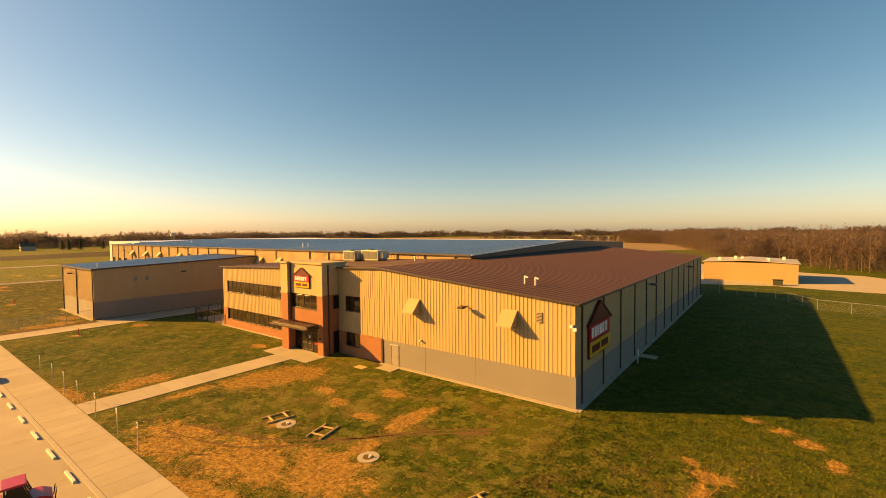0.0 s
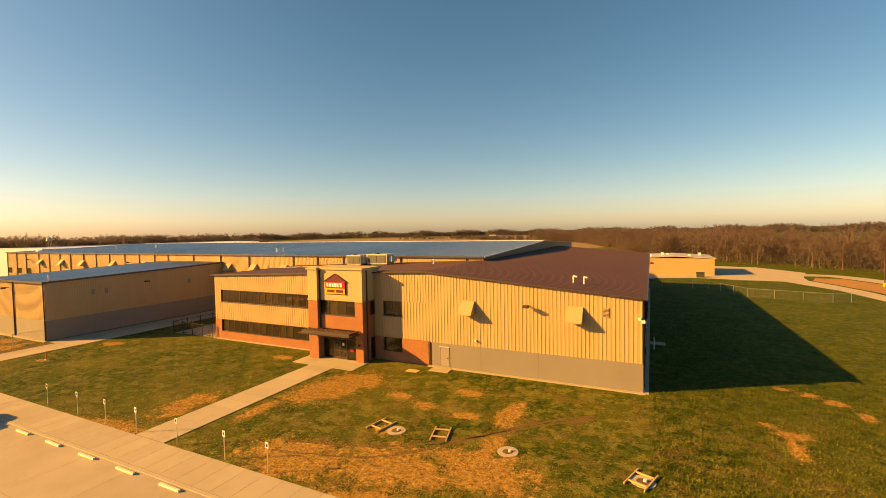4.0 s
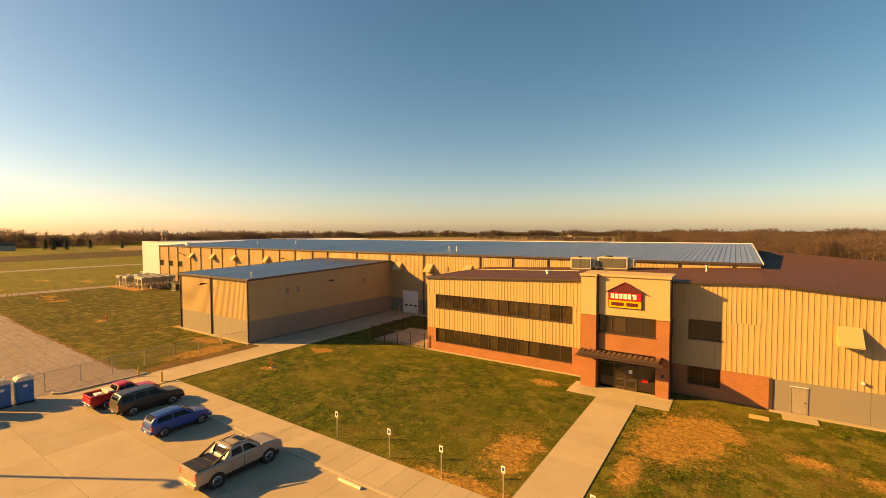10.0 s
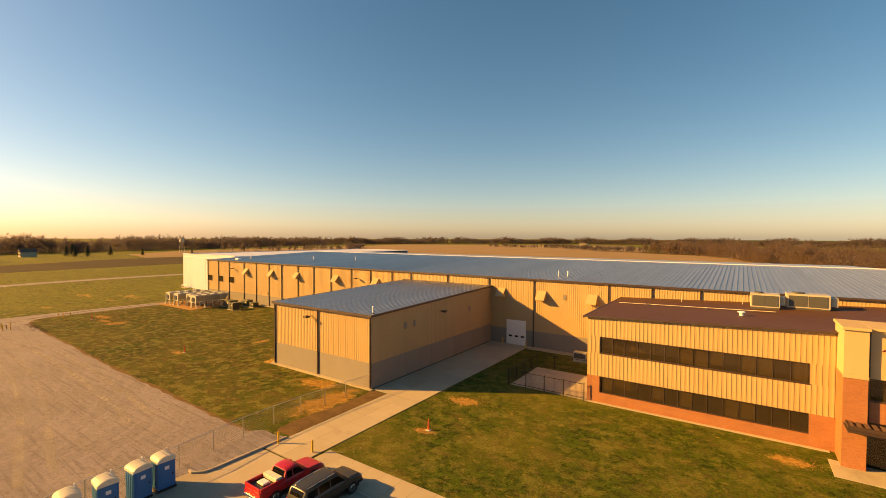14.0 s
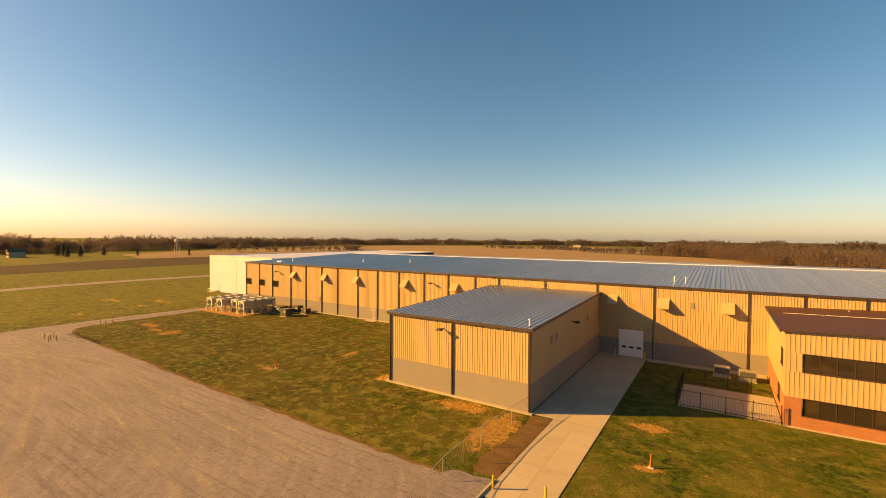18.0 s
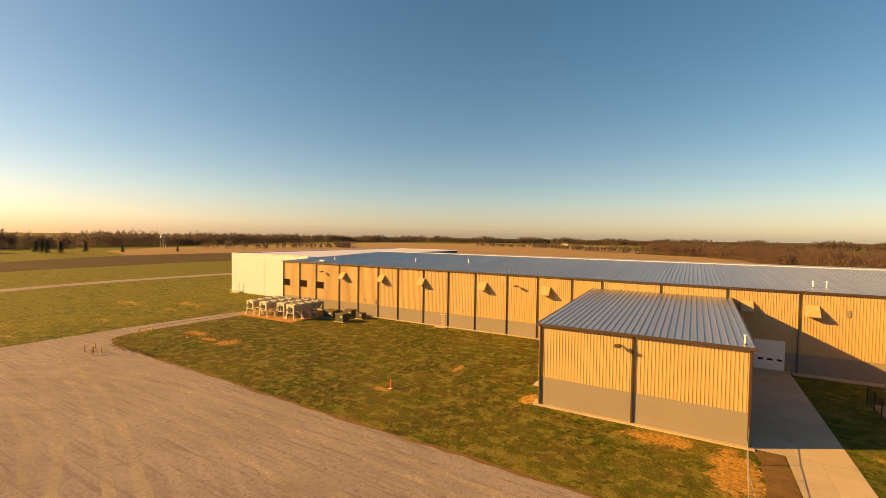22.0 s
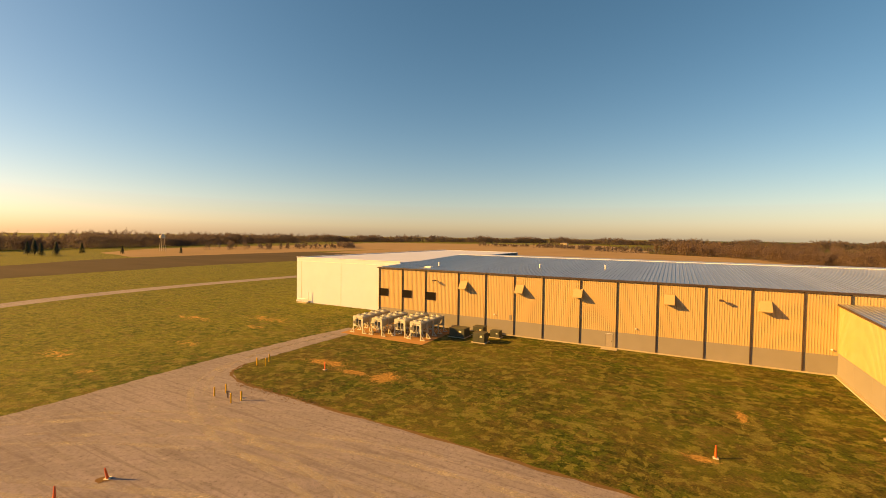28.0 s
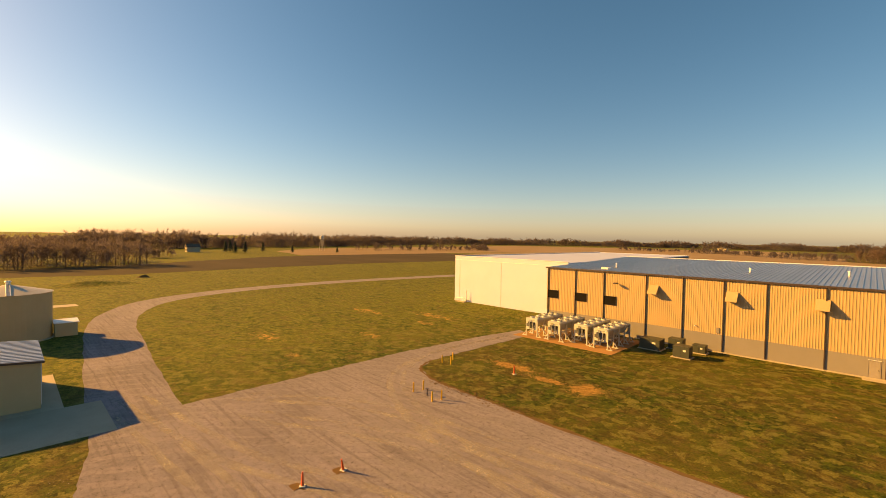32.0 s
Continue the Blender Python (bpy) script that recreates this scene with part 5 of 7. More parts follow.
for x, y in ((-55.3, 55.6), (-52.6, 55.2)):
    c = thing("condenser", "grey outdoor condenser unit by the wall", "condenser", (x, y, 0), "condensers")
    new("casing", mesh_of("casing", boxed(-0.9, 0.9, -0.5, 0.5, 0.05, 1.35, 0.03), "steel")).parent = c
    new("grille", mesh_of("grille", boxed(-0.8, 0.8, -0.53, -0.505, 0.5, 1.2), "grille")).parent = c
    new("base", mesh_of("base", boxed(-1.0, 1.0, -0.6, 0.6, -0.05, 0.05), "concrete")).parent = c


# ---- chillers ----
def chiller(x, y):
    c = thing("chiller", "pale grey steel dry cooler on braced legs with rows of fans", "chiller", (x, y, 0), "dry coolers")
    L, Wd, H = 8.3, 2.1, 2.75

    def bit(nm, bm, mat="frame_grey", owner=None):
        o = new(nm, mesh_of(nm, bm, mat))
        o.parent = owner or c
        return o
    leg = mesh_of("leg", boxed(-0.08, 0.08, -0.08, 0.08, 0, H), "frame_grey")
    foot = mesh_of("foot", boxed(-0.16, 0.75, -0.11, 0.11, 0.0, 0.16), "frame_grey")
    brace = mesh_of("brace", tube(bm_new(), (0.62, 0, 0.14), (0.0, 0, 0.95), 0.06, None, 6), "frame_grey")
    fan = bm_new()
    for k in range(5):
        a = 2 * math.pi * k / 5
        prism(fan, [(0.05 * math.cos(a), 0.05 * math.sin(a)), (0.4 * math.cos(a - 0.2), 0.4 * math.sin(a - 0.2)), (0.4 * math.cos(a + 0.35), 0.4 * math.sin(a + 0.35))], 0.0, 0.02)
    fan = mesh_of("fan", fan, "black")
    n = 5
    for j in range(n):
        yy = 0.1 + j * (L - 0.2) / (n - 1)
        for sx in (-1, 1):
            for me in (leg, foot, brace):
                o = new(me.name.split(".")[0], me)
                o.parent = c
                o.matrix_basis = pose(sx * Wd / 2, yy, 0, 0, 0, 0 if sx > 0 else 180)
            if j < n - 1:
                bit("diagonal", tube(bm_new(), (sx * Wd / 2, yy, 0.3), (sx * Wd / 2, yy + (L - 0.2) / (n - 1), 1.2), 0.035, None, 6))
        bit("cross_beam", boxed(-Wd / 2, Wd / 2, yy - 0.07, yy + 0.07, 1.2, 1.38))
        if j < n - 1:
            dy = (L - 0.2) / (n - 1)
            for k in range(2):
                cx = -Wd / 4 if k == 0 else Wd / 4
                cowl = bit("fan_cowl", tube(bm_new(), (cx, yy + dy / 2, H + 0.3), (cx, yy + dy / 2, H + 0.45), 0.5, 0.47, 16), "fan_grey")
                o = new("fan", fan)
                o.parent = cowl
                o.matrix_basis = pose(cx, yy + dy / 2, H + 0.455, 0, 0, 35 + 20 * j)
                bit("motor", tube(bm_new(), (cx, yy + dy / 2, H + 0.43), (cx, yy + dy / 2, H + 0.5), 0.1, None, 8), "steel", cowl)
    for sx in (-1, 1):
        bit("side_rail", boxed(sx * Wd / 2 - 0.07, sx * Wd / 2 + 0.07, 0, L, H, H + 0.28))
        bit("coil", prism(bm_new(), [(sx * 0.98, H - 0.02), (sx * 0.93, H - 0.02), (sx * 0.16, 1.5), (sx * 0.22, 1.5)], 0.25, L - 0.25, "y"), "fan_grey")
    bit("deck", boxed(-Wd / 2 + 0.07, Wd / 2 - 0.07, 0.04, L - 0.04, H + 0.24, H + 0.3))
    for y0 in (-0.03, L):
        bit("end_panel", boxed(-Wd / 2 + 0.05, Wd / 2 - 0.05, y0, y0 + 0.03, H + 0.02, H + 0.28))
    for yy in (0.02, L - 0.1):
        for sx in (-1, 1):
            bit("end_post", boxed(sx * 0.83 - 0.14, sx * 0.83 + 0.14, yy, yy + 0.08, 1.38, H - 0.3, 0.02))
            bit("gusset", prism(bm_new(), [(sx * 0.69, 1.38), (sx * 0.35, 1.38), (sx * 0.69, 1.72)], yy + 0.01, yy + 0.07, "y"))
        bit("end_beam", boxed(-Wd / 2 + 0.08, Wd / 2 - 0.08, yy, yy + 0.08, H - 0.3, H - 0.02, 0.02))
    bit("header_pipe", tube(bm_new(), (-0.3, -0.15, 1.3), (-0.3, -0.15, H + 0.1), 0.08), "steel")
    bit("header_pipe", tube(bm_new(), (0.35, -0.15, 1.3), (0.35, -0.15, H - 0.2), 0.08), "steel")
    bit("control_box", boxed(-Wd / 2 + 0.15, -Wd / 2 + 0.65, -0.2, -0.04, 1.7, 2.2, 0.02), "grille")


M["frame_grey"] = surface("weathered_galvanised", (0.3608, 0.3526, 0.287), (0.4756, 0.4674, 0.3854), 1.2, 9.0, 0.6, 0.05)
solid("chiller_pad", boxed(-161.5, -144.5, 45.0, 57.2, -0.1, 0.05), "clay", "dusty earth pad under the dry coolers", "pad", "structure")
for x, y in ((-158.7, 46.3), (-154.6, 46.4), (-150.6, 47.6), (-147.1, 47.1)):
    chiller(x, y)
for x, y, w, d, h, lab in ((-142.0, 53.6, 2.9, 2.2, 1.55, "dark green generator cabinet beside the dry coolers"), (-139.4, 56.6, 2.0, 1.6, 1.5, "dark transformer cabinet by the wall"),
                           (-137.2, 51.7, 2.1, 1.7, 1.6, "square green transformer box on the grass"), (-136.2, 56.3, 1.7, 1.4, 1.15, "small grey-green cabinet by the wall")):
    g = thing("utility_cabinet", lab, "utility cabinet", (x, y, 0), "utility cabinets")
    for nm, bm, mat in (("pad", boxed(-w / 2 - 0.2, w / 2 + 0.2, -d / 2 - 0.2, d / 2 + 0.2, -0.05, 0.1), "concrete"), ("body", boxed(-w / 2, w / 2, -d / 2, d / 2, 0.1, h, 0.03), "genset"),
                        ("lid", boxed(-w / 2 - 0.04, w / 2 + 0.04, -d / 2 - 0.04, d / 2 + 0.04, h, h + 0.07, 0.02), "genset"), ("door_seam", boxed(-0.015, 0.015, -d / 2 - 0.012, -d / 2, 0.2, h - 0.1), "black"),
                        ("label_plate", boxed(w * 0.12, w * 0.3, -d / 2 - 0.012, -d / 2 - 0.002, h * 0.6, h * 0.78), "cream")):
        new(nm, mesh_of(nm, bm, mat)).parent = g


# ---- vehicles ----
def wheel(owner, x, y, r, side):
    t = new("wheel", mesh_of("wheel", tube(bm_new(), (-0.12, 0, 0), (0.12, 0, 0), r, r, 20), "rubber"))
    t.parent, t.matrix_basis = owner, pose(x, y, r)
    rim = new("rim", mesh_of("rim", tube(bm_new(), (side * 0.121, 0, 0), (side * 0.135, 0, 0), r * 0.66, r * 0.6, 16), "chrome"))
    hub = new("hub", mesh_of("hub", tube(bm_new(), (side * 0.136, 0, 0), (side * 0.15, 0, 0), r * 0.2, r * 0.16, 10), "black"))
    for k in range(5):
        sp = new("spoke_gap", mesh_of("spoke_gap", boxed(side * 0.136 - 0.002, side * 0.136 + 0.004, -r * 0.09, r * 0.09, r * 0.26, r * 0.52), "black"))
        sp.parent, sp.matrix_basis = t, pose(0, 0, 0, 72 * k, 0, 0)
    rim.parent = hub.parent = t


def tapered(outline, half, z0, z1, shrink, bevel=0.06):
    """A side outline, pushed across the car, leaning in towards the roof."""
    bm = prism(bm_new(), outline, -half, half, "x")
    bmesh.ops.bevel(bm, geom=list(bm.edges), offset=bevel, segments=3, affect="EDGES", profile=0.6)
    for v in bm.verts:
        v.co.x *= 1 - shrink * min(1, max(0, (v.co.z - z0) / (z1 - z0)))
    return bm


def car_section(stations, y):
    """Half outline (x, z) of a car body at y; stations: y, sill, belt, top, half width, half width of the roof."""
    k = [p[0] for p in stations]
    sill, belt, top, w, wt = [sum(float(np.interp(y + d, k, [p[c] for p in stations])) for d in (-0.05, 0.0, 0.05)) / 3 for c in range(1, 6)]
    return [(w * 0.86, sill), (w * 0.985, sill + 0.1), (w, (sill + belt) / 2), (w * 0.985, belt - 0.06), (w * 0.93, belt), (wt + (w * 0.93 - wt) * 0.1, belt + (top - belt) * 0.88),
            (wt * 0.87, top - 0.015), (wt * 0.45, top), (0.0, top + 0.008)]


def car_shell(stations):
    bm, rings = bm_new(), []
    lo, hi = stations[0][0], stations[-1][0]
    n = 56
    for q in range(n + 1):
        y = lo + (hi - lo) * q / n
        half = car_section(stations, y)
        loop = [(-x, z) for x, z in half] + [(x, z) for x, z in half[-2::-1]]
        rings.append([bm.verts.new((x, y, z)) for x, z in loop])
    for a, b in zip(rings, rings[1:]):
        for q in range(len(a) - 1):
            bm.faces.new((a[q], a[q + 1], b[q + 1], b[q]))
        bm.faces.new((a[-1], a[0], b[0], b[-1]))
    bm.faces.new(rings[0])
    bm.faces.new(rings[-1][::-1])
    bmesh.ops.recalc_face_normals(bm, faces=bm.faces)
    return bm


def vehicle(name, label, at, turn, stations, side_glass, screens, wheels, r, paint, trim="black"):
    """A car facing +y. side_glass: y of the lower and upper rear corner, lower and upper front corner; screens: y at the foot and the head of the windscreen and of the rear window."""
    c = thing(name, label, {"pickup_truck": "pickup truck"}.get(name, "car"), at, "parked vehicles")
    c.matrix_basis = pose(*at, 0, 0, turn)
    half = max(p[4] for p in stations)
    lo, hi = stations[0][0], stations[-1][0]

    def bit(nm, bm, mat, lab="", owner=None):
        o = new(nm, mesh_of(nm, bm, mat))
        o.parent = owner or c
        if lab:
            o["label"] = lab
        return o
    body = bit("body", car_shell(stations), paint)
    body.data.shade_smooth()
    body.data.set_sharp_from_angle(angle=radians(32))
    bit("underbody", boxed(-half * 0.84, half * 0.84, lo + 0.25, hi - 0.25, 0.2, 0.62), "black")
    for y0, y1, y2, y3 in side_glass:
        for sd in (-1, 1):
            bm, low, high = bm_new(), [], []
            for q in range(7):
                f = q / 6
                for row, y, g in ((low, y0 + (y2 - y0) * f, 0.14), (high, y1 + (y3 - y1) * f, 0.86)):
                    sec = car_section(stations, y)
                    (xa, za), (xb, zb) = sec[4], sec[5]
                    row.append(bm.verts.new((sd * (xa + (xb - xa) * g + 0.012), y, za + (zb - za) * g + 0.004)))
            faces = [bm.faces.new((low[q], low[q + 1], high[q + 1], high[q])) for q in range(6)]
            bmesh.ops.solidify(bm, geom=faces, thickness=0.012)
            bmesh.ops.recalc_face_normals(bm, faces=bm.faces)
            bit("side_window", bm, "dark_glass", owner=body)
    for nm, (ya, yb) in zip(("windscreen", "rear_window"), screens):
        bm, rows = bm_new(), []
        for q in range(6):
            y = ya + (yb - ya) * (0.08 + 0.84 * q / 5)
            sec = car_section(stations, y)
            rows.append([bm.verts.new((sec[6][0] * g, y, sec[8][1] - (0.02 if abs(g) > 0.6 else 0.0) + 0.016)) for g in (-0.97, -0.5, 0.0, 0.5, 0.97)])
        faces = [bm.faces.new((a[q], a[q + 1], b[q + 1], b[q])) for a, b in zip(rows, rows[1:]) for q in range(4)]
        bmesh.ops.solidify(bm, geom=faces, thickness=0.01)
        bmesh.ops.recalc_face_normals(bm, faces=bm.faces)
        bit(nm, bm, "dark_glass", owner=body)
    for yy in wheels:
        w = car_section(stations, yy)[2][0]
        for sd in (-1, 1):
            bit("wheel_arch", tube(bm_new(), (sd * (w - 0.25), yy, r), (sd * (w + 0.006), yy, r), r * 1.17, r * 1.17, 22), "black")
            wheel(c, sd * (w - 0.1), yy, r, sd)
    belt = car_section(stations, hi - 0.12)[4][1]
    tail = car_section(stations, lo + 0.1)[4][1]
    for sd in (-1, 1):
        bit("headlight", boxed(sd * half * 0.70 - 0.17, sd * half * 0.70 + 0.17, hi - 0.2, hi - 0.01, belt - 0.16, belt + 0.0, 0.03), "light_lens")
        bit("tail_light", boxed(sd * half * 0.84 - 0.07, sd * half * 0.84 + 0.07, lo - 0.008, lo + 0.12, tail - 0.42, tail - 0.06, 0.02), "sign_red")
        ym = screens[0][0] - 0.12
        bit("mirror", boxed(sd * (half + 0.08) - 0.1, sd * (half + 0.08) + 0.1, ym - 0.08, ym + 0.04, car_section(stations, ym)[4][1] + 0.02, car_section(stations, ym)[4][1] + 0.2, 0.03), paint)
        for y0, _, y2, _ in side_glass[-2:]:
            xd, zd = car_section(stations, y0 + 0.12)[3]
            bit("door_handle", boxed(sd * xd - 0.025, sd * xd + 0.025, y0 + 0.05, y0 + 0.22, zd - 0.1, zd - 0.06, 0.006), trim)
            bit("door_seam", boxed(sd * car_section(stations, y0 - 0.03)[2][0] - 0.008, sd * car_section(stations, y0 - 0.03)[2][0] + 0.004, y0 - 0.04, y0 - 0.02, 0.55, zd), "black")
    bit("front_bumper", boxed(-half * 0.9, half * 0.9, hi - 0.22, hi + 0.07, 0.36, 0.62, 0.06), trim)
    bit("rear_bumper", boxed(-half * 0.92, half * 0.92, lo - 0.1, lo + 0.15, 0.4, 0.64, 0.05), trim)
    bit("grille", boxed(-half * 0.5, half * 0.5, hi - 0.1, hi + 0.02, 0.62, belt - 0.1, 0.02), "black")
    bit("number_plate", boxed(-0.15, 0.15, lo - 0.115, lo - 0.101, 0.46, 0.58), "white_trim")
    return c, bit


PICKUP = [(-2.8, 0.55, 1.25, 1.3, 0.92, 0.8), (-2.72, 0.5, 1.32, 1.36, 0.99, 0.86), (-1.15, 0.5, 1.34, 1.38, 1.0, 0.86), (-1.05, 0.5, 1.34, 1.45, 1.0, 0.84), (-0.72, 0.5, 1.34, 1.9, 1.0, 0.75), (-0.1, 0.5, 1.33, 1.96, 1.0, 0.75),
          (0.45, 0.5, 1.33, 1.92, 1.0, 0.74), (1.32, 0.5, 1.32, 1.36, 1.0, 0.82), (2.2, 0.5, 1.24, 1.29, 0.99, 0.84), (2.65, 0.5, 1.1, 1.16, 0.95, 0.8), (2.8, 0.55, 0.86, 0.92, 0.88, 0.72)]
c, bit = vehicle("pickup_truck", "pewter crew-cab pickup with black bed cover and big alloy wheels", (-43.8, 11.9, 0.012), 0, PICKUP, [(-0.72, -0.62, -0.02, -0.02), (0.07, 0.07, 0.98, 0.5)], [(1.32, 0.45), (-1.05, -0.72)], (-1.65, 1.72), 0.43, "silver", "silver")
for k in range(3):
    bit("bed_cover", boxed(-0.84, 0.84, -2.7 + k * 0.52, -2.2 + k * 0.52, 1.34, 1.4, 0.012), "black")
for sd in (-1, 1):
    bit("sail_panel", prism(bm_new(), [(-1.9, 1.36), (-1.62, 1.36), (-0.8, 1.84), (-0.78, 1.92)], sd * 0.86, sd * 0.76, "x"), "black")
    bit("roof_rail", tube(bm_new(), (sd * 0.58, -0.66, 1.96), (sd * 0.58, 0.4, 1.97), 0.022), "black")
for y in (-0.5, 0.0):
    bit("cross_bar", tube(bm_new(), (-0.58, y, 1.985), (0.58, y, 1.985), 0.018), "black")
bit("sunroof", boxed(-0.36, 0.36, 0.08, 0.42, 1.93, 1.965, 0.01), "dark_glass")

HATCH = [(-2.12, 0.45, 0.95, 1.0, 0.72, 0.55), (-2.02, 0.38, 1.02, 1.3, 0.8, 0.58), (-1.75, 0.36, 1.05, 1.55, 0.83, 0.6), (-0.6, 0.36, 1.06, 1.63, 0.84, 0.62), (0.15, 0.36, 1.06, 1.58, 0.84, 0.61), (0.95, 0.36, 1.04, 1.1, 0.83, 0.6),
         (1.6, 0.36, 0.94, 1.0, 0.79, 0.52), (2.05, 0.36, 0.74, 0.82, 0.73, 0.46), (2.12, 0.4, 0.6, 0.66, 0.68, 0.4)]
vehicle("car", "small bright blue retro hatchback parked nose to the walk", (-53.1, 12.9, 0.012), 0, HATCH, [(-1.75, -1.6, -0.72, -0.72), (-0.63, -0.63, 0.62, 0.22)], [(0.95, 0.15), (-2.06, -1.72)], (-1.33, 1.33), 0.33, "blue", "blue")
WAGON = [(-2.47, 0.55, 1.1, 1.2, 0.86, 0.66), (-2.4, 0.5, 1.16, 1.5, 0.92, 0.7), (-2.22, 0.5, 1.18, 1.8, 0.93, 0.71), (-1.0, 0.5, 1.18, 1.88, 0.94, 0.72), (0.3, 0.5, 1.17, 1.84, 0.94, 0.71), (1.2, 0.5, 1.15, 1.2, 0.94, 0.76),
         (2.1, 0.5, 1.06, 1.12, 0.92, 0.76), (2.4, 0.5, 0.92, 0.98, 0.87, 0.7), (2.48, 0.55, 0.72, 0.78, 0.82, 0.6)]
c, bit = vehicle("car", "dark olive sport utility wagon with roof rails", (-59.3, 13.4, 0.012), 0, WAGON, [(-2.2, -2.1, -1.36, -1.36), (-1.26, -1.26, -0.4, -0.4), (-0.31, -0.31, 0.86, 0.36)], [(1.2, 0.3), (-2.44, -2.24)], (-1.45, 1.48), 0.37, "green")
for sd in (-1, 1):
    bit("roof_rail", tube(bm_new(), (sd * 0.6, -2.0, 1.87), (sd * 0.6, 0.1, 1.89), 0.025), "chrome")
OLD = [(-2.62, 0.5, 0.98, 1.02, 0.86, 0.74), (-2.55, 0.48, 1.04, 1.07, 0.92, 0.8), (-0.8, 0.48, 1.05, 1.08, 0.92, 0.8), (-0.74, 0.48, 1.05, 1.2, 0.92, 0.78), (-0.58, 0.48, 1.05, 1.66, 0.92, 0.69), (0.1, 0.48, 1.05, 1.72, 0.92, 0.7),
       (0.4, 0.48, 1.05, 1.68, 0.92, 0.69), (1.15, 0.48, 1.04, 1.08, 0.92, 0.76), (2.2, 0.48, 0.96, 1.0, 0.9, 0.76), (2.5, 0.48, 0.84, 0.9, 0.85, 0.7), (2.62, 0.5, 0.66, 0.72, 0.8, 0.62)]
c, bit = vehicle("pickup_truck", "red extended-cab pickup with an open loaded bed", (-62.7, 12.8, 0.012), 0, OLD, [(-0.58, -0.5, -0.14, -0.14), (-0.06, -0.06, 0.84, 0.44)], [(1.15, 0.4), (-0.77, -0.58)], (-1.5, 1.6), 0.36, "red", "chrome")
bit("bed_liner", boxed(-0.76, 0.76, -2.5, -0.85, 1.06, 1.1), "black")
for b in ((-0.9, -0.78, -2.58, -0.8), (0.78, 0.9, -2.58, -0.8), (-0.78, 0.78, -2.6, -2.5)):
    bit("bed_wall", boxed(b[0], b[1], b[2], b[3], 1.03, 1.3, 0.02), "red")
bit("tool_box", boxed(-0.75, 0.75, -1.35, -0.86, 1.1, 1.4, 0.03), "cream")
bit("load", boxed(-0.4, 0.35, -2.05, -1.5, 1.1, 1.24, 0.06), "white_trim")

# red utility vehicle
u = thing("utility_vehicle", "red off-road utility vehicle with cab and dump bed", "utility vehicle", (-11.9, 12.0, 0.006), "parked vehicles")
u.matrix_basis = pose(-11.9, 12.0, 0.006, 0, 0, -8)


def ubit(nm, bm, mat):
    o = new(nm, mesh_of(nm, bm, mat))
    o.parent = u
    return o


ubit("chassis", boxed(-0.6, 0.6, -1.5, 1.35, 0.4, 0.62, 0.03), "black")
ubit("hood", prism(bm_new(), [(0.55, 0.6), (0.55, 1.12), (1.1, 1.05), (1.45, 0.85), (1.45, 0.55)], -0.62, 0.62, "x"), "red")
ubit("bed_floor", boxed(-0.7, 0.7, -1.55, -0.4, 0.8, 0.86), "black")
for b in ((-0.74, -0.68, -1.55, -0.4), (0.68, 0.74, -1.55, -0.4), (-0.68, 0.68, -0.46, -0.4), (-0.68, 0.68, -1.58, -1.52)):
    ubit("bed_wall", boxed(b[0], b[1], b[2], b[3], 0.8, 1.18, 0.01), "red")
ubit("cab_side", boxed(-0.68, -0.62, -0.36, 0.55, 0.6, 1.15, 0.01), "black")
ubit("cab_side", boxed(0.62, 0.68, -0.36, 0.55, 0.6, 1.15, 0.01), "black")
ubit("cab_glass", tapered([(-0.3, 1.15), (-0.22, 1.85), (0.35, 1.85), (0.62, 1.12)], 0.64, 1.1, 1.85, 0.1, 0.03), "dark_glass")
ubit("roof", boxed(-0.66, 0.66, -0.45, 0.5, 1.86, 1.98, 0.05), "red")
for sx in (-1, 1):
    ubit("cab_post", tube(bm_new(), (sx * 0.64, -0.35, 1.1), (sx * 0.6, -0.3, 1.88), 0.035), "black")
    ubit("cab_post", tube(bm_new(), (sx * 0.64, 0.66, 1.1), (sx * 0.6, 0.4, 1.88), 0.035), "black")
    ubit("brush_bar", tube(bm_new(), (sx * 0.4, 1.5, 0.5), (sx * 0.4, 1.58, 1.05), 0.025), "black")
    for yy in (-1.0, 0.95):
        wheel(u, sx * 0.62, yy, 0.34, sx)
ubit("brush_bar", tube(bm_new(), (-0.4, 1.58, 1.05), (0.4, 1.58, 1.05), 0.025), "black")
ubit("seat", boxed(-0.55, 0.55, -0.25, 0.2, 0.65, 0.85, 0.05), "cream")


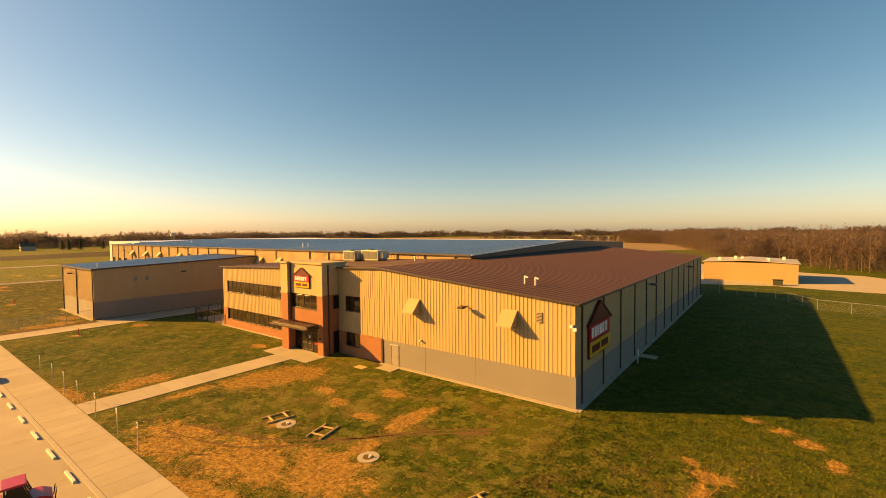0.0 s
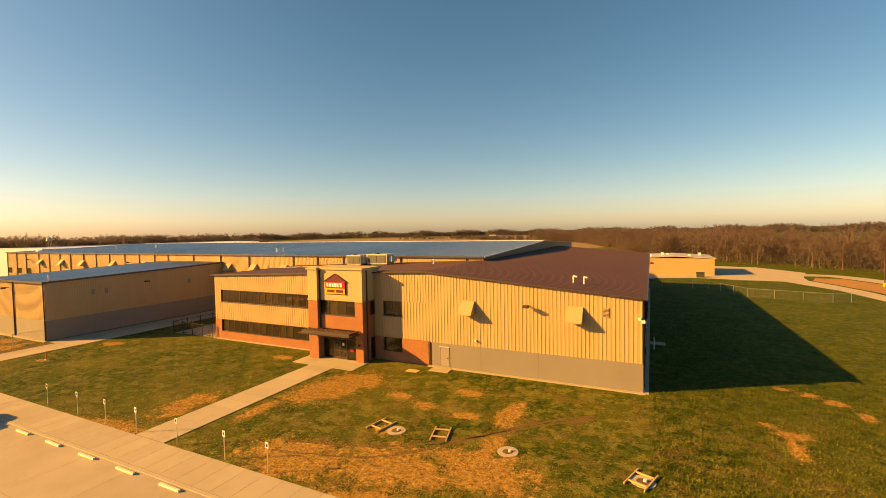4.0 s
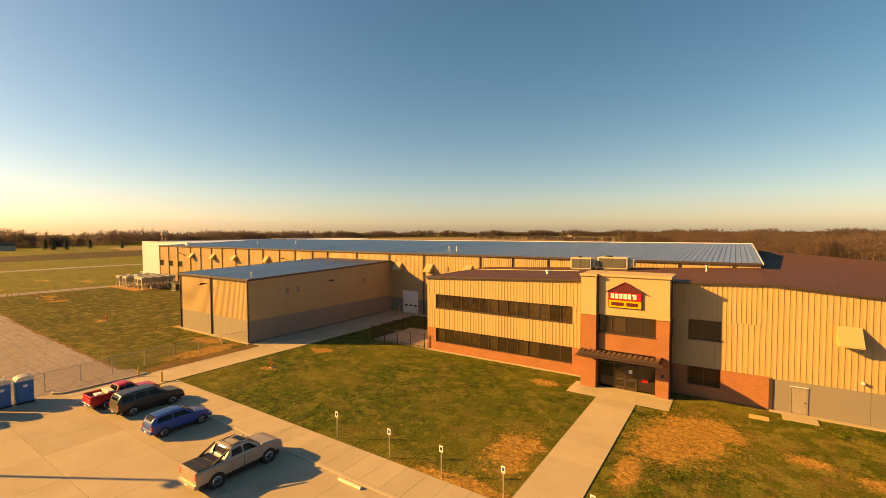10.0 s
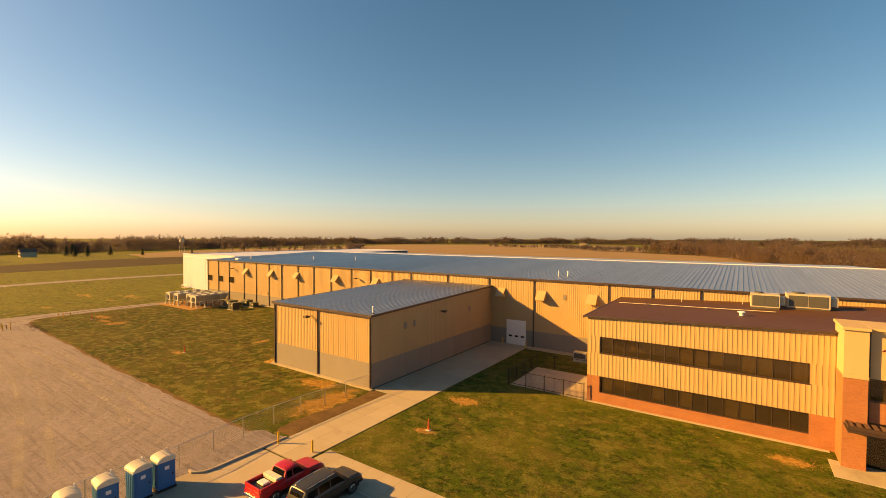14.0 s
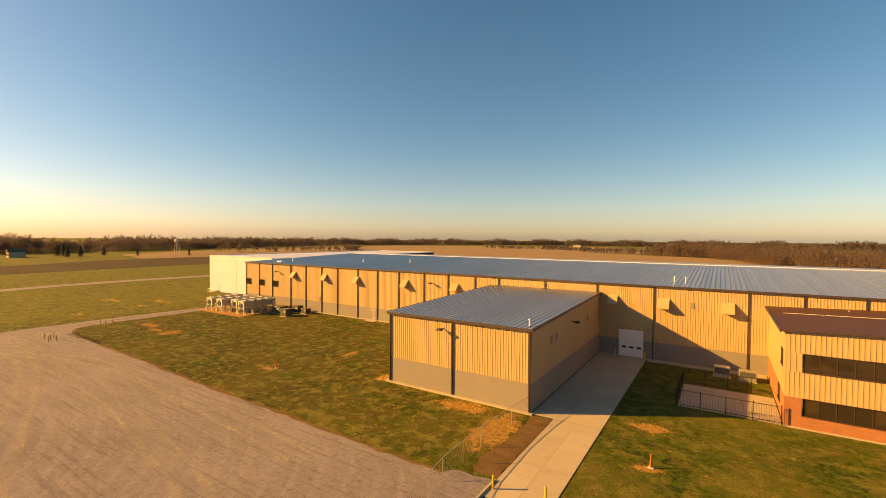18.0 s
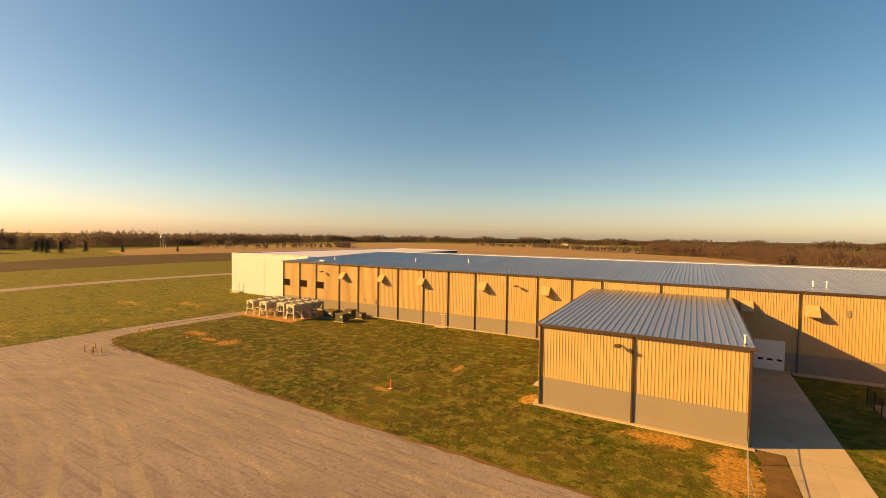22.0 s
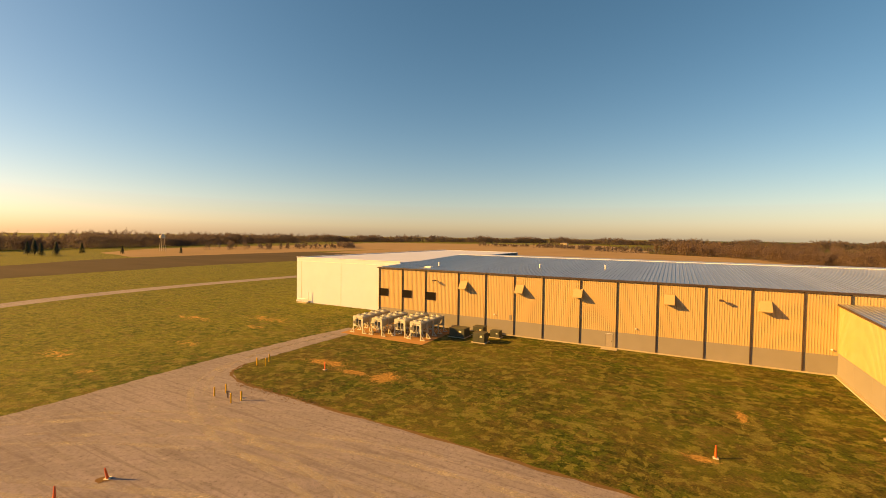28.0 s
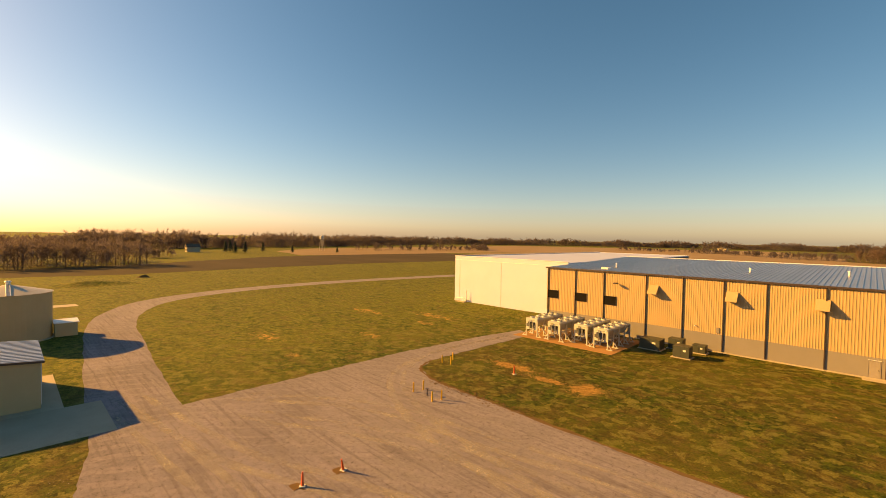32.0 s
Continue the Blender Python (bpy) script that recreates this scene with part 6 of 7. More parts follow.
# ---- portable toilets ----
def toilet():
    t = thing("portable_toilet", "blue plastic portable toilet with a domed cream roof", "portable toilet", (0, 0, 0), "portable toilets")

    def bit(nm, bm, mat, owner=None):
        o = new(nm, mesh_of(nm, bm, mat))
        o.parent = owner or t
        return o
    bit("skid", boxed(-0.6, 0.6, -0.6, 0.6, 0.0, 0.14, 0.02), "black")
    bit("wall", boxed(-0.56, 0.56, -0.56, 0.56, 0.14, 2.02, 0.04), "toilet_blue")
    for s in (-1, 1):
        for k in range(4):
            bit("wall_rib", boxed(-0.45 + k * 0.25, -0.32 + k * 0.25, s * 0.56 - 0.025, s * 0.56 + 0.025, 0.25, 1.85, 0.008), "toilet_blue")
    d = bit("door", boxed(0.561, 0.6, -0.42, 0.42, 0.2, 1.95, 0.015), "toilet_blue")
    bit("notice", boxed(0.601, 0.608, -0.14, 0.14, 1.45, 1.68), "white_trim", d)
    bit("latch", boxed(0.601, 0.63, 0.3, 0.37, 1.0, 1.12), "black", d)
    arc = [(-0.6, 2.0)] + [(0.6 * math.cos(a) * -1, 2.06 + 0.32 * math.sin(a)) for a in [math.pi * k / 10 for k in range(11)]] + [(0.6, 2.0)]
    roof = bit("roof", prism(bm_new(), arc, -0.6, 0.62, "x"), "cream")
    for k in range(5):
        rib = [(-(0.615) * math.cos(a), 2.06 + 0.345 * math.sin(a)) for a in [math.pi * j / 10 for j in range(11)]]
        bit("roof_rib", prism(bm_new(), rib, -0.5 + k * 0.24, -0.42 + k * 0.24, "x"), "cream", roof)
    bit("vent_pipe", tube(bm_new(), (-0.45, 0.4, 2.1), (-0.45, 0.4, 2.5), 0.05), "white_trim")
    return t


first = toilet()
first.matrix_basis = pose(-69.5, 2.6, 0.006, 0, 0, -6)
for x, y, a in ((-69.55, 4.5, -4), (-69.75, 6.4, 3), (-69.75, 7.9, -2)):
    copy_thing(first, pose(x, y, 0.006, 0, 0, a))


# ---- markers, posts, bollards ----
def cone(x, y, h=1.05, lean=0.0, turn=0.0):
    c = thing("delineator", "orange traffic delineator post on a pale base", "traffic cone", (x, y, 0), "orange delineators")
    c.matrix_basis = pose(x, y, 0.02, lean, 0, turn)
    for nm, bm, mat in (("base", boxed(-0.2, 0.2, -0.2, 0.2, 0.0, 0.06, 0.01), "cream"), ("post", tube(bm_new(), (0, 0, 0.06), (0, 0, h), 0.1, 0.05, 10), "orange"),
                        ("band", tube(bm_new(), (0, 0, h * 0.62), (0, 0, h * 0.76), 0.078, 0.07, 10), "orange")):
        new(nm, mesh_of(nm, bm, mat)).parent = c


for x, y in ((-59.88, 25.64), (-105.62, 25.88), (-148.71, 27.38)):
    cone(x, y)
cone(-144.2, 0.8, 0.9, 14, 20)
cone(-144.3, -2.2, 0.9, -10, 60)
for x, y in ((-144.2, 0.6), (-144.4, -2.4)):
    ring = [(x + 0.5 * math.cos(k * 0.7854) + 0.3 * math.sin(k * 2.3 + x), y + 0.32 * math.sin(k * 0.7854) + 0.2 * math.cos(k * 1.7)) for k in range(8)]
    solid("soil_patch", ragged(bm_new(), ring, 0.035, 0.12, 0.1, int(-x)), "dirt", "dark loose soil round a leaning marker", "soil", "structure")


def bollard(x, y, h=1.0, r=0.08):
    b = thing("bollard", "yellow steel guard post in the gravel", "bollard", (x, y, 0), "yellow bollards")
    new("post", mesh_of("post", tube(bm_new(), (0, 0, -0.1), (0, 0, h), r, None, 12), "yellow")).parent = b
    new("cap", mesh_of("cap", tube(bm_new(), (0, 0, h), (0, 0, h + 0.05), r, r * 0.4, 12), "yellow")).parent = b


for x, y in ((-152.39, 14.52), (-152.14, 15.7), (-149.17, 14.14), (-148.82, 15.12), (-157.87, 24.33), (-156.68, 24.73), (-157.86, 26.32), (-68.79, 16.36), (-65.21, 17)):
    bollard(x, y)
hyd = thing("valve_stand", "small dark valve stand between the yellow bollards", "valve", (-150.7, 14.9, 0))
part("post", tube(bm_new(), (-150.7, 14.9, 0), (-150.7, 14.9, 0.7), 0.06), "bronze", hyd)
part("wheel", tube(bm_new(), (-150.7, 14.9, 0.7), (-150.7, 14.9, 0.76), 0.18, None, 12), "bronze", hyd)


def sign_post(x, y, tone):
    s = thing("parking_sign", "small parking sign on a thin steel post in the grass", "sign", (x, y, 0), "parking signs")
    post = new("post", mesh_of("post", boxed(-0.03, 0.03, -0.02, 0.02, 0, 1.95), "steel"))
    plate = new("plate", mesh_of("plate", boxed(-0.13, 0.13, -0.035, -0.022, 1.58, 1.98), "white_trim"))
    mark = new("mark", mesh_of("mark", boxed(-0.07, 0.07, -0.04, -0.036, 1.68, 1.88), tone))
    post.parent = plate.parent = s
    mark.parent = plate


for i, x in enumerate((-41.6, -36.7, -32.6, -28.5, -23.7, -18.8, -14.9)):
    sign_post(x, 18.3, "blue" if i % 2 else "black")
stop = thing("wheel_stop", "pale concrete wheel stop on the lot", "wheel stop", (0, 0, 0), "wheel stops")
new("block", mesh_of("block", prism(bm_new(), [(-0.09, 0.0), (0.09, 0.0), (0.06, 0.13), (-0.06, 0.13)], -0.92, 0.92, "x"), "cream")).parent = stop
stop.matrix_basis = pose(-36.7, 14.75, 0.02)
for i in range(1, 8):
    copy_thing(stop, pose(-36.7 + i * 4.43, 14.75, 0.02))
marks = bm_new()
for i in range(9):
    box(marks, -38.9 + i * 4.43, -38.8 + i * 4.43, 8.6, 13.9, 0.0, 0.0095)
for x0 in (-30.1, -21.2, -12.3):
    for k in range(4):
        prism(marks, [(x0 + 0.3, 9.0 + k * 1.2), (x0 + 0.42, 9.0 + k * 1.2), (x0 + 1.6, 10.0 + k * 1.2), (x0 + 1.48, 10.0 + k * 1.2)], 0.0, 0.0097)
solid("lot_markings", marks, "concrete", "faint pale parking stripes on the concrete", "road marking", "structure")


def lawn_frame(x, y, turn, w=1.15, l=2.1):
    f = thing("timber_frame", "raw lumber frame lying on the straw-covered lawn", "timber frame", (x, y, 0), "timber frames")
    f.matrix_basis = pose(x, y, 0.0, 0, 0, turn)
    for s in (-1, 1):
        new("side_board", mesh_of("side_board", boxed(s * w / 2 - 0.04, s * w / 2 + 0.04, -l / 2, l / 2, 0.0, 0.12, 0.01), "wood")).parent = f
        new("cross_board", mesh_of("cross_board", boxed(-w / 2 + 0.05, w / 2 - 0.05, s * l * 0.27 - 0.06, s * l * 0.27 + 0.06, 0.06, 0.14, 0.01), "wood")).parent = f


lawn_frame(-12.1, 26.7, -12)
lawn_frame(-7.3, 27.2, 14)
lawn_frame(6.0, 26.6, -20)
for x, y in ((-10.6, 26.4), (6.1, 26.5), (-2.1, 26.7)):
    h = thing("drain_cover", "round concrete drain collar in bare soil", "manhole", (x, y, 0), "drain covers")
    ring = bm_new()
    for k in range(20):
        a, b = 2 * math.pi * k / 20, 2 * math.pi * (k + 1) / 20
        prism(ring, [(r * math.cos(q), r * math.sin(q)) for r, q in ((0.36, a), (0.7, a), (0.7, b), (0.36, b))], -0.05, 0.035)
    new("collar", mesh_of("collar", ring, "curb")).parent = h
    new("lid", mesh_of("lid", tube(bm_new(), (0, 0, -0.05), (0, 0, 0.02), 0.36, None, 20), "dirt")).parent = h
    new("cap", mesh_of("cap", tube(bm_new(), (0.12, 0.05, 0.03), (0.12, 0.05, 0.16), 0.11, 0.1, 12), "white_trim")).parent = h


# ---- chain-link fences ----
def mesh_fence(name, pts, label, h=1.8, spacing=3.0, net=0.17):
    f = thing(name, label, "fence", (pts[0][0], pts[0][1], 0))
    post = mesh_of("post", tube(bm_new(), (0, 0, -0.05), (0, 0, h), 0.035, None, 6), "steel")
    wires = bm_new()
    for (x0, y0), (x1, y1) in zip(pts, pts[1:]):
        l = math.hypot(x1 - x0, y1 - y0)
        n = max(1, round(l / spacing))
        for i in range(n):
            piece("post", post, f, pose(x0 + (x1 - x0) * i / n, y0 + (y1 - y0) * i / n, 0))
        part("rail", tube(bm_new(), (x0, y0, h - 0.03), (x1, y1, h - 0.03), 0.022, None, 6), "steel", f)
        k, m = int(l / net), int(h / net)
        for i in range(-m, k):
            for s in (0, 1):
                a0, a1 = (i * net, (i + m) * net)
                z0, z1 = (0.02, h - 0.04) if s == 0 else (h - 0.04, 0.02)
                f0, f1 = max(0, -a0 / (a1 - a0)), min(1, (l - a0) / (a1 - a0))
                if f1 <= f0:
                    continue
                p = [(x0 + (x1 - x0) * (a0 + (a1 - a0) * g) / l, y0 + (y1 - y0) * (a0 + (a1 - a0) * g) / l, z0 + (z1 - z0) * g) for g in (f0, f1)]
                t = 0.0055
                vs = [wires.verts.new((p[0][0], p[0][1], p[0][2] - t)), wires.verts.new((p[1][0], p[1][1], p[1][2] - t)), wires.verts.new((p[1][0], p[1][1], p[1][2] + t)), wires.verts.new((p[0][0], p[0][1], p[0][2] + t))]
                wires.faces.new(vs)
    o = part("netting", wires, "steel", f)
    o["kind"] = "stuff"
    return f


mesh_fence("chain_link_fence", [(-68.5, -9.0), (-70.6, -0.9), (-71.5, 4.0), (-71.5, 9.7), (-72.3, 15.3), (-72.4, 21.4), (-72.0, 26.9), (-71.6, 30.3)], "galvanised chain-link fence between gravel and parking lot")
mesh_fence("chain_link_fence", [(9, 121), (18.8, 118.6), (24.6, 107.5), (33, 104.6), (37.2, 103.6), (43.6, 107.2)], "pale chain-link fence across the far lawn", 1.8, 4.0, 0.45)

# gravel island with a kerb beside the toilets, bare strip along the drive
kb = bm_new()
for (x0, y0), (x1, y1) in zip([(-70.5, 9.95), (-69.9, 9.9), (-69.35, 10.4), (-69.2, 11.2), (-69.15, 17.3)], [(-69.9, 9.9), (-69.35, 10.4), (-69.2, 11.2), (-69.15, 17.3), (-69.15, 17.4)]):
    d = Vector((x1 - x0, y1 - y0)).normalized() * 0.08
    prism(kb, [(x0 + d.y, y0 - d.x), (x1 + d.y, y1 - d.x), (x1 - d.y, y1 + d.x), (x0 - d.y, y0 + d.x)], -0.1, 0.16)
solid("kerb", kb, "curb", "curved concrete kerb round the gravel island", "kerb", "structure")
solid("bare_strip", ragged(bm_new(), [(-69.15, 17.8), (-69.15, 30.2), (-71.2, 30.2), (-70.9, 25), (-71.5, 20), (-71.2, 17.8)], 0.022, 0.45, 0.14, 13), "dirt", "strip of bare brown soil beside the drive", "soil", "structure")

# lamp pole in the lot
lp = thing("lamp_post", "dark square lamp post with a shoebox head", "street lamp", (-66.0, -2.9, 0))
for nm, bm, mat in (("base", tube(bm_new(), (-66.0, -2.9, 0), (-66.0, -2.9, 0.8), 0.3, None, 16), "concrete"), ("pole", boxed(-66.08, -65.92, -2.98, -2.82, 0.8, 9.5), "bronze"),
                    ("arm", boxed(-65.95, -65.5, -2.93, -2.87, 9.35, 9.45), "bronze"), ("head", boxed(-65.55, -64.95, -3.25, -2.55, 9.25, 9.5, 0.02), "bronze")):
    part(nm, bm, mat, lp)

# ---- sheds by the road ----
TKX, TKY = -209.0, -15.3
tank = thing("water_tank", "round tan storage tank with a shallow cone roof", "storage tank", (TKX, TKY, 0))
part("shell", tube(bm_new(), (TKX, TKY, 0), (TKX, TKY, 7.0), 4.9, 4.9, 48), "tan_smooth", tank)
part("roof", tube(bm_new(), (TKX, TKY, 7.0), (TKX, TKY, 8.2), 5.05, 0.25, 48), "hvac", tank)
part("vent", tube(bm_new(), (TKX, TKY, 8.15), (TKX, TKY, 8.6), 0.28, None, 12), "white_trim", tank)
part("vent_cap", tube(bm_new(), (TKX, TKY, 8.6), (TKX, TKY, 8.75), 0.42, 0.3, 12), "white_trim", tank)
climb = bm_new()
for side in (-0.22, 0.22):
    tube(climb, (TKX + 0.4, TKY + side, 8.24), (TKX + 5.0, TKY + side, 7.08), 0.045, None, 6)
for k in range(14):
    f = k / 13
    tube(climb, (TKX + 0.4 + 4.6 * f, TKY - 0.22, 8.24 - 1.16 * f), (TKX + 0.4 + 4.6 * f, TKY + 0.22, 8.24 - 1.16 * f), 0.035, None, 5)
part("roof_ladder", climb, "white_trim", tank, "pale ladder lying on the cone roof")
part("base_ring", tube(bm_new(), (TKX, TKY, -0.05), (TKX, TKY, 0.12), 5.3, None, 48), "concrete", tank)
pump = thing("pump_house", "small tan pump house beside the tank", "shed", (-208.2, -8.8, 0))
part("wall", boxed(-209.6, -206.8, -10.3, -7.6, 0, 2.05), "tan_smooth", pump)
part("roof", prism(bm_new(), [(-209.8, 2.05), (-206.6, 2.05), (-206.6, 2.15), (-209.8, 2.3)], -10.4, -7.4, "y"), "white_trim", pump)
part("door", boxed(-208.7, -207.8, -7.595, -7.55, 0.05, 1.9), "door_grey", pump)
UX0, UX1, UY0, UY1, UYR = -182.3, -172.2, -23.4, -13.4, -18.4
util = thing("utility_shed", "tan metal utility shed with a pale ribbed roof", "shed", (-177, -18, 0))
part("wall", prism(bm_new(), [(UY0, 0), (UY1, 0), (UY1, 4.3), (UYR, 4.75), (UY0, 4.3)], UX0, UX1, "x"), "tan_smooth", util)
for y0, y1, z0, z1 in ((UY0 - 0.25, UYR, 4.3, 4.78), (UYR, UY1 + 0.25, 4.78, 4.3)):
    part("roof", prism(bm_new(), [(y0, z0), (y1, z1), (y1, z1 + 0.1), (y0, z0 + 0.1)], UX0 - 0.25, UX1 + 0.25, "x"), "blue_roof", util)
for k in range(16):
    x = UX0 + 0.2 + k * 0.655
    part("roof_seam", prism(bm_new(), [(UYR, 4.885), (UY1 + 0.25, 4.405), (UY1 + 0.25, 4.445), (UYR, 4.925)], x, x + 0.05, "x"), "blue_roof", util)
part("ridge_cap", prism(bm_new(), [(UYR - 0.32, 4.86), (UYR + 0.32, 4.86), (UYR + 0.05, 4.95), (UYR - 0.05, 4.95)], UX0 - 0.28, UX1 + 0.28, "x"), "white_trim", util)
part("rake_trim", prism(bm_new(), [(UY0 - 0.25, 4.22), (UYR, 4.7), (UY1 + 0.25, 4.22), (UY1 + 0.25, 4.42), (UYR, 4.9), (UY0 - 0.25, 4.42)], UX1 + 0.255, UX1 + 0.3, "x"), "bronze", util)
for x in (-173.4, -180.9):
    part("downpipe", boxed(x, x + 0.12, UY1 + 0.01, UY1 + 0.12, 0.05, 4.3), "white_trim", util)
part("door", boxed(-176.6, -175.4, UY1 + 0.003, UY1 + 0.05, 0.05, 2.2), "door_grey", util, "grey steel door")
solid("pavement", boxed(-184.0, -171.0, -25.0, -11.9, -0.1, 0.03), "concrete", "concrete apron round the utility shed", "pavement", "structure")
solid("pavement", boxed(-170.99, -162.4, -18.2, -9.2, -0.1, 0.028), "concrete", "concrete drive from the utility shed to the road", "pavement", "structure")
solid("slab", ragged(bm_new(), [(-244.5, -9.2), (-240.6, -9.0), (-240.8, -4.2), (-244.6, -4.6)], 0.012, 1.0, 0.2, 71), "concrete", "bare pale concrete slab in the grass", "slab", "structure")


def mound(name, x, y, rx, ry, h, material, label, category, seed):
    bm, rows, n = bm_new(), [], 28
    for k in range(7):
        f = k / 6
        rows.append([bm.verts.new((x + rx * f * math.cos(a), y + ry * f * math.sin(a), h * (math.cos(math.pi * f) + 1) / 2 * (0.85 + 0.3 * noise.noise((math.cos(a) * f * 2 + seed, math.sin(a) * f * 2, 0))) - 0.05 * f)) for a in (6.2832 * j / n for j in range(n))])
    for r, q in zip(rows[1:], rows[2:]):
        for j in range(n):
            bm.faces.new((r[j], q[j], q[(j + 1) % n], r[(j + 1) % n]))
    bm.faces.new(rows[1])
    for v in rows[0]:
        bm.verts.remove(v)
    return solid(name, bm, material, label, category, "structure")


mound("earth_mound", -287, 3, 9, 15, 1.5, "lawn", "low grassy earth mound beside the tilled field", "mound", 3)
mound("soil_heap", -304.5, 19.7, 1.6, 2.6, 1.1, "dirt", "small dark heap of soil in the grass", "soil", 5)

# ---- far yard to the east ----
solid("concrete_yard", ragged(bm_new(), [(-14, 146), (3.5, 138.5), (19, 143), (28, 140.5), (38, 139.5), (44, 124), (46.7, 106), (47.6, 93), (47.2, 82), (45, 66), (41, 50), (45, 49), (49, 66), (50.9, 82), (51.2, 92), (50.8, 104), (49.9, 114), (48.8, 124), (46.4, 134), (43.6, 143), (45, 152), (49, 166), (40, 184), (27, 188), (8, 205), (-14, 220)], 0.01, 8, 0.3, 15), "concrete", "pale concrete yard and lane beyond the lawn", "yard", "structure")
solid("yard_road", lane([(45, 158), (52.5, 158), (58, 148), (61, 136), (61.8, 124), (63.5, 110), (70, 96), (84, 86), (120, 74)], 6.0, 0.012, 72, 0.2), "concrete", "pale concrete road round the bare earth", "road", "structure")
solid("bare_ground", ragged(bm_new(), [(47, 150), (44.6, 143), (47.6, 134), (50.2, 124), (51.4, 114), (52.4, 104), (52.6, 88), (60, 86), (62, 98), (58.5, 112), (57.8, 124), (57, 138), (53, 150)], 0.016, 5, 0.6, 16), "clay", "bare orange earth inside the yard road", "soil", "structure")
booth = thing("guard_booth", "low tan guard booth with a dark flat roof", "booth", (56, 105, 0))
part("wall", boxed(53.6, 60.2, 102.8, 107.4, 0, 2.9), "tan", booth)
part("roof", boxed(53.1, 60.7, 102.3, 107.9, 2.9, 3.3), "bronze", booth)
for x in (54.2, 56.3, 58.4):
    part("window", boxed(x, x + 1.3, 102.73, 102.79, 1.0, 2.2), "dark_glass", booth)
for y in (103.4, 105.6):
    part("window", boxed(53.53, 53.59, y, y + 1.3, 1.0, 2.2), "dark_glass", booth)
dump = thing("waste_container", "dark waste container beside the far shed", "waste container", (19.4, 145, 0))
part("body", boxed(18.4, 20.4, 144.3, 145.7, 0.0, 1.35, 0.05), "genset", dump)
part("lid", boxed(18.3, 20.5, 144.2, 145.8, 1.35, 1.47, 0.02), "black", dump)
for x, y in ((51.9, 101), (55.4, 134), (66.5, 150)):
    p = thing("yard_lamp", "thin dark yard lamp post on a yellow base", "street lamp", (x, y, 0), "yard lamps")
    part("pole", boxed(x - 0.08, x + 0.08, y - 0.08, y + 0.08, 0, 8.0), "bronze", p)
    part("base", tube(bm_new(), (x, y, 0), (x, y, 0.9), 0.28, None, 12), "yellow", p)
    part("head", boxed(x - 0.45, x + 0.45, y - 0.2, y + 0.2, 8.0, 8.18), "bronze", p)


# ---- woods ----
def twig_material():
    m, t, p = nodes_of("bare_twigs")
    geo = t.nodes.new("ShaderNodeNewGeometry")
    mr = t.nodes.new("ShaderNodeMix")
    mr.data_type = "RGBA"
    t.links.new(geo.outputs["Random Per Island"], mr.inputs[0])
    mr.inputs[6].default_value, mr.inputs[7].default_value = (0.1312, 0.0918, 0.0722, 1), (0.2132, 0.1558, 0.1246, 1)
    t.links.new(mr.outputs[2], p.inputs["Base Color"])
    p.inputs["Roughness"].default_value = 0.95
    p.inputs["Specular IOR Level"].default_value = 0.05
    return m


def thin_wood(m):
    """Fine twigs let light through between them: half of it passes to the far side."""
    t = m.node_tree
    p = t.nodes["Principled BSDF"]
    tr = t.nodes.new("ShaderNodeBsdfTranslucent")
    t.links.new(p.inputs["Base Color"].links[0].from_socket, tr.inputs["Color"])
    mx = t.nodes.new("ShaderNodeMixShader")
    t.links.new(p.outputs[0], mx.inputs[1])
    t.links.new(tr.outputs[0], mx.inputs[2])
    t.links.new(mx.outputs[0], t.nodes["Material Output"].inputs[0])
    return m


M["twigs"] = thin_wood(twig_material())
# distance haze is mixed into the twig colour: greyer and bluer than bare wood
M["far_twigs"] = surface("haze_tinted_bare_wood", (0.123, 0.0968, 0.0861), (0.1804, 0.146, 0.1312), 0.05, 0.6, 0.95, spec=0.02)
thin_wood(M["far_twigs"])


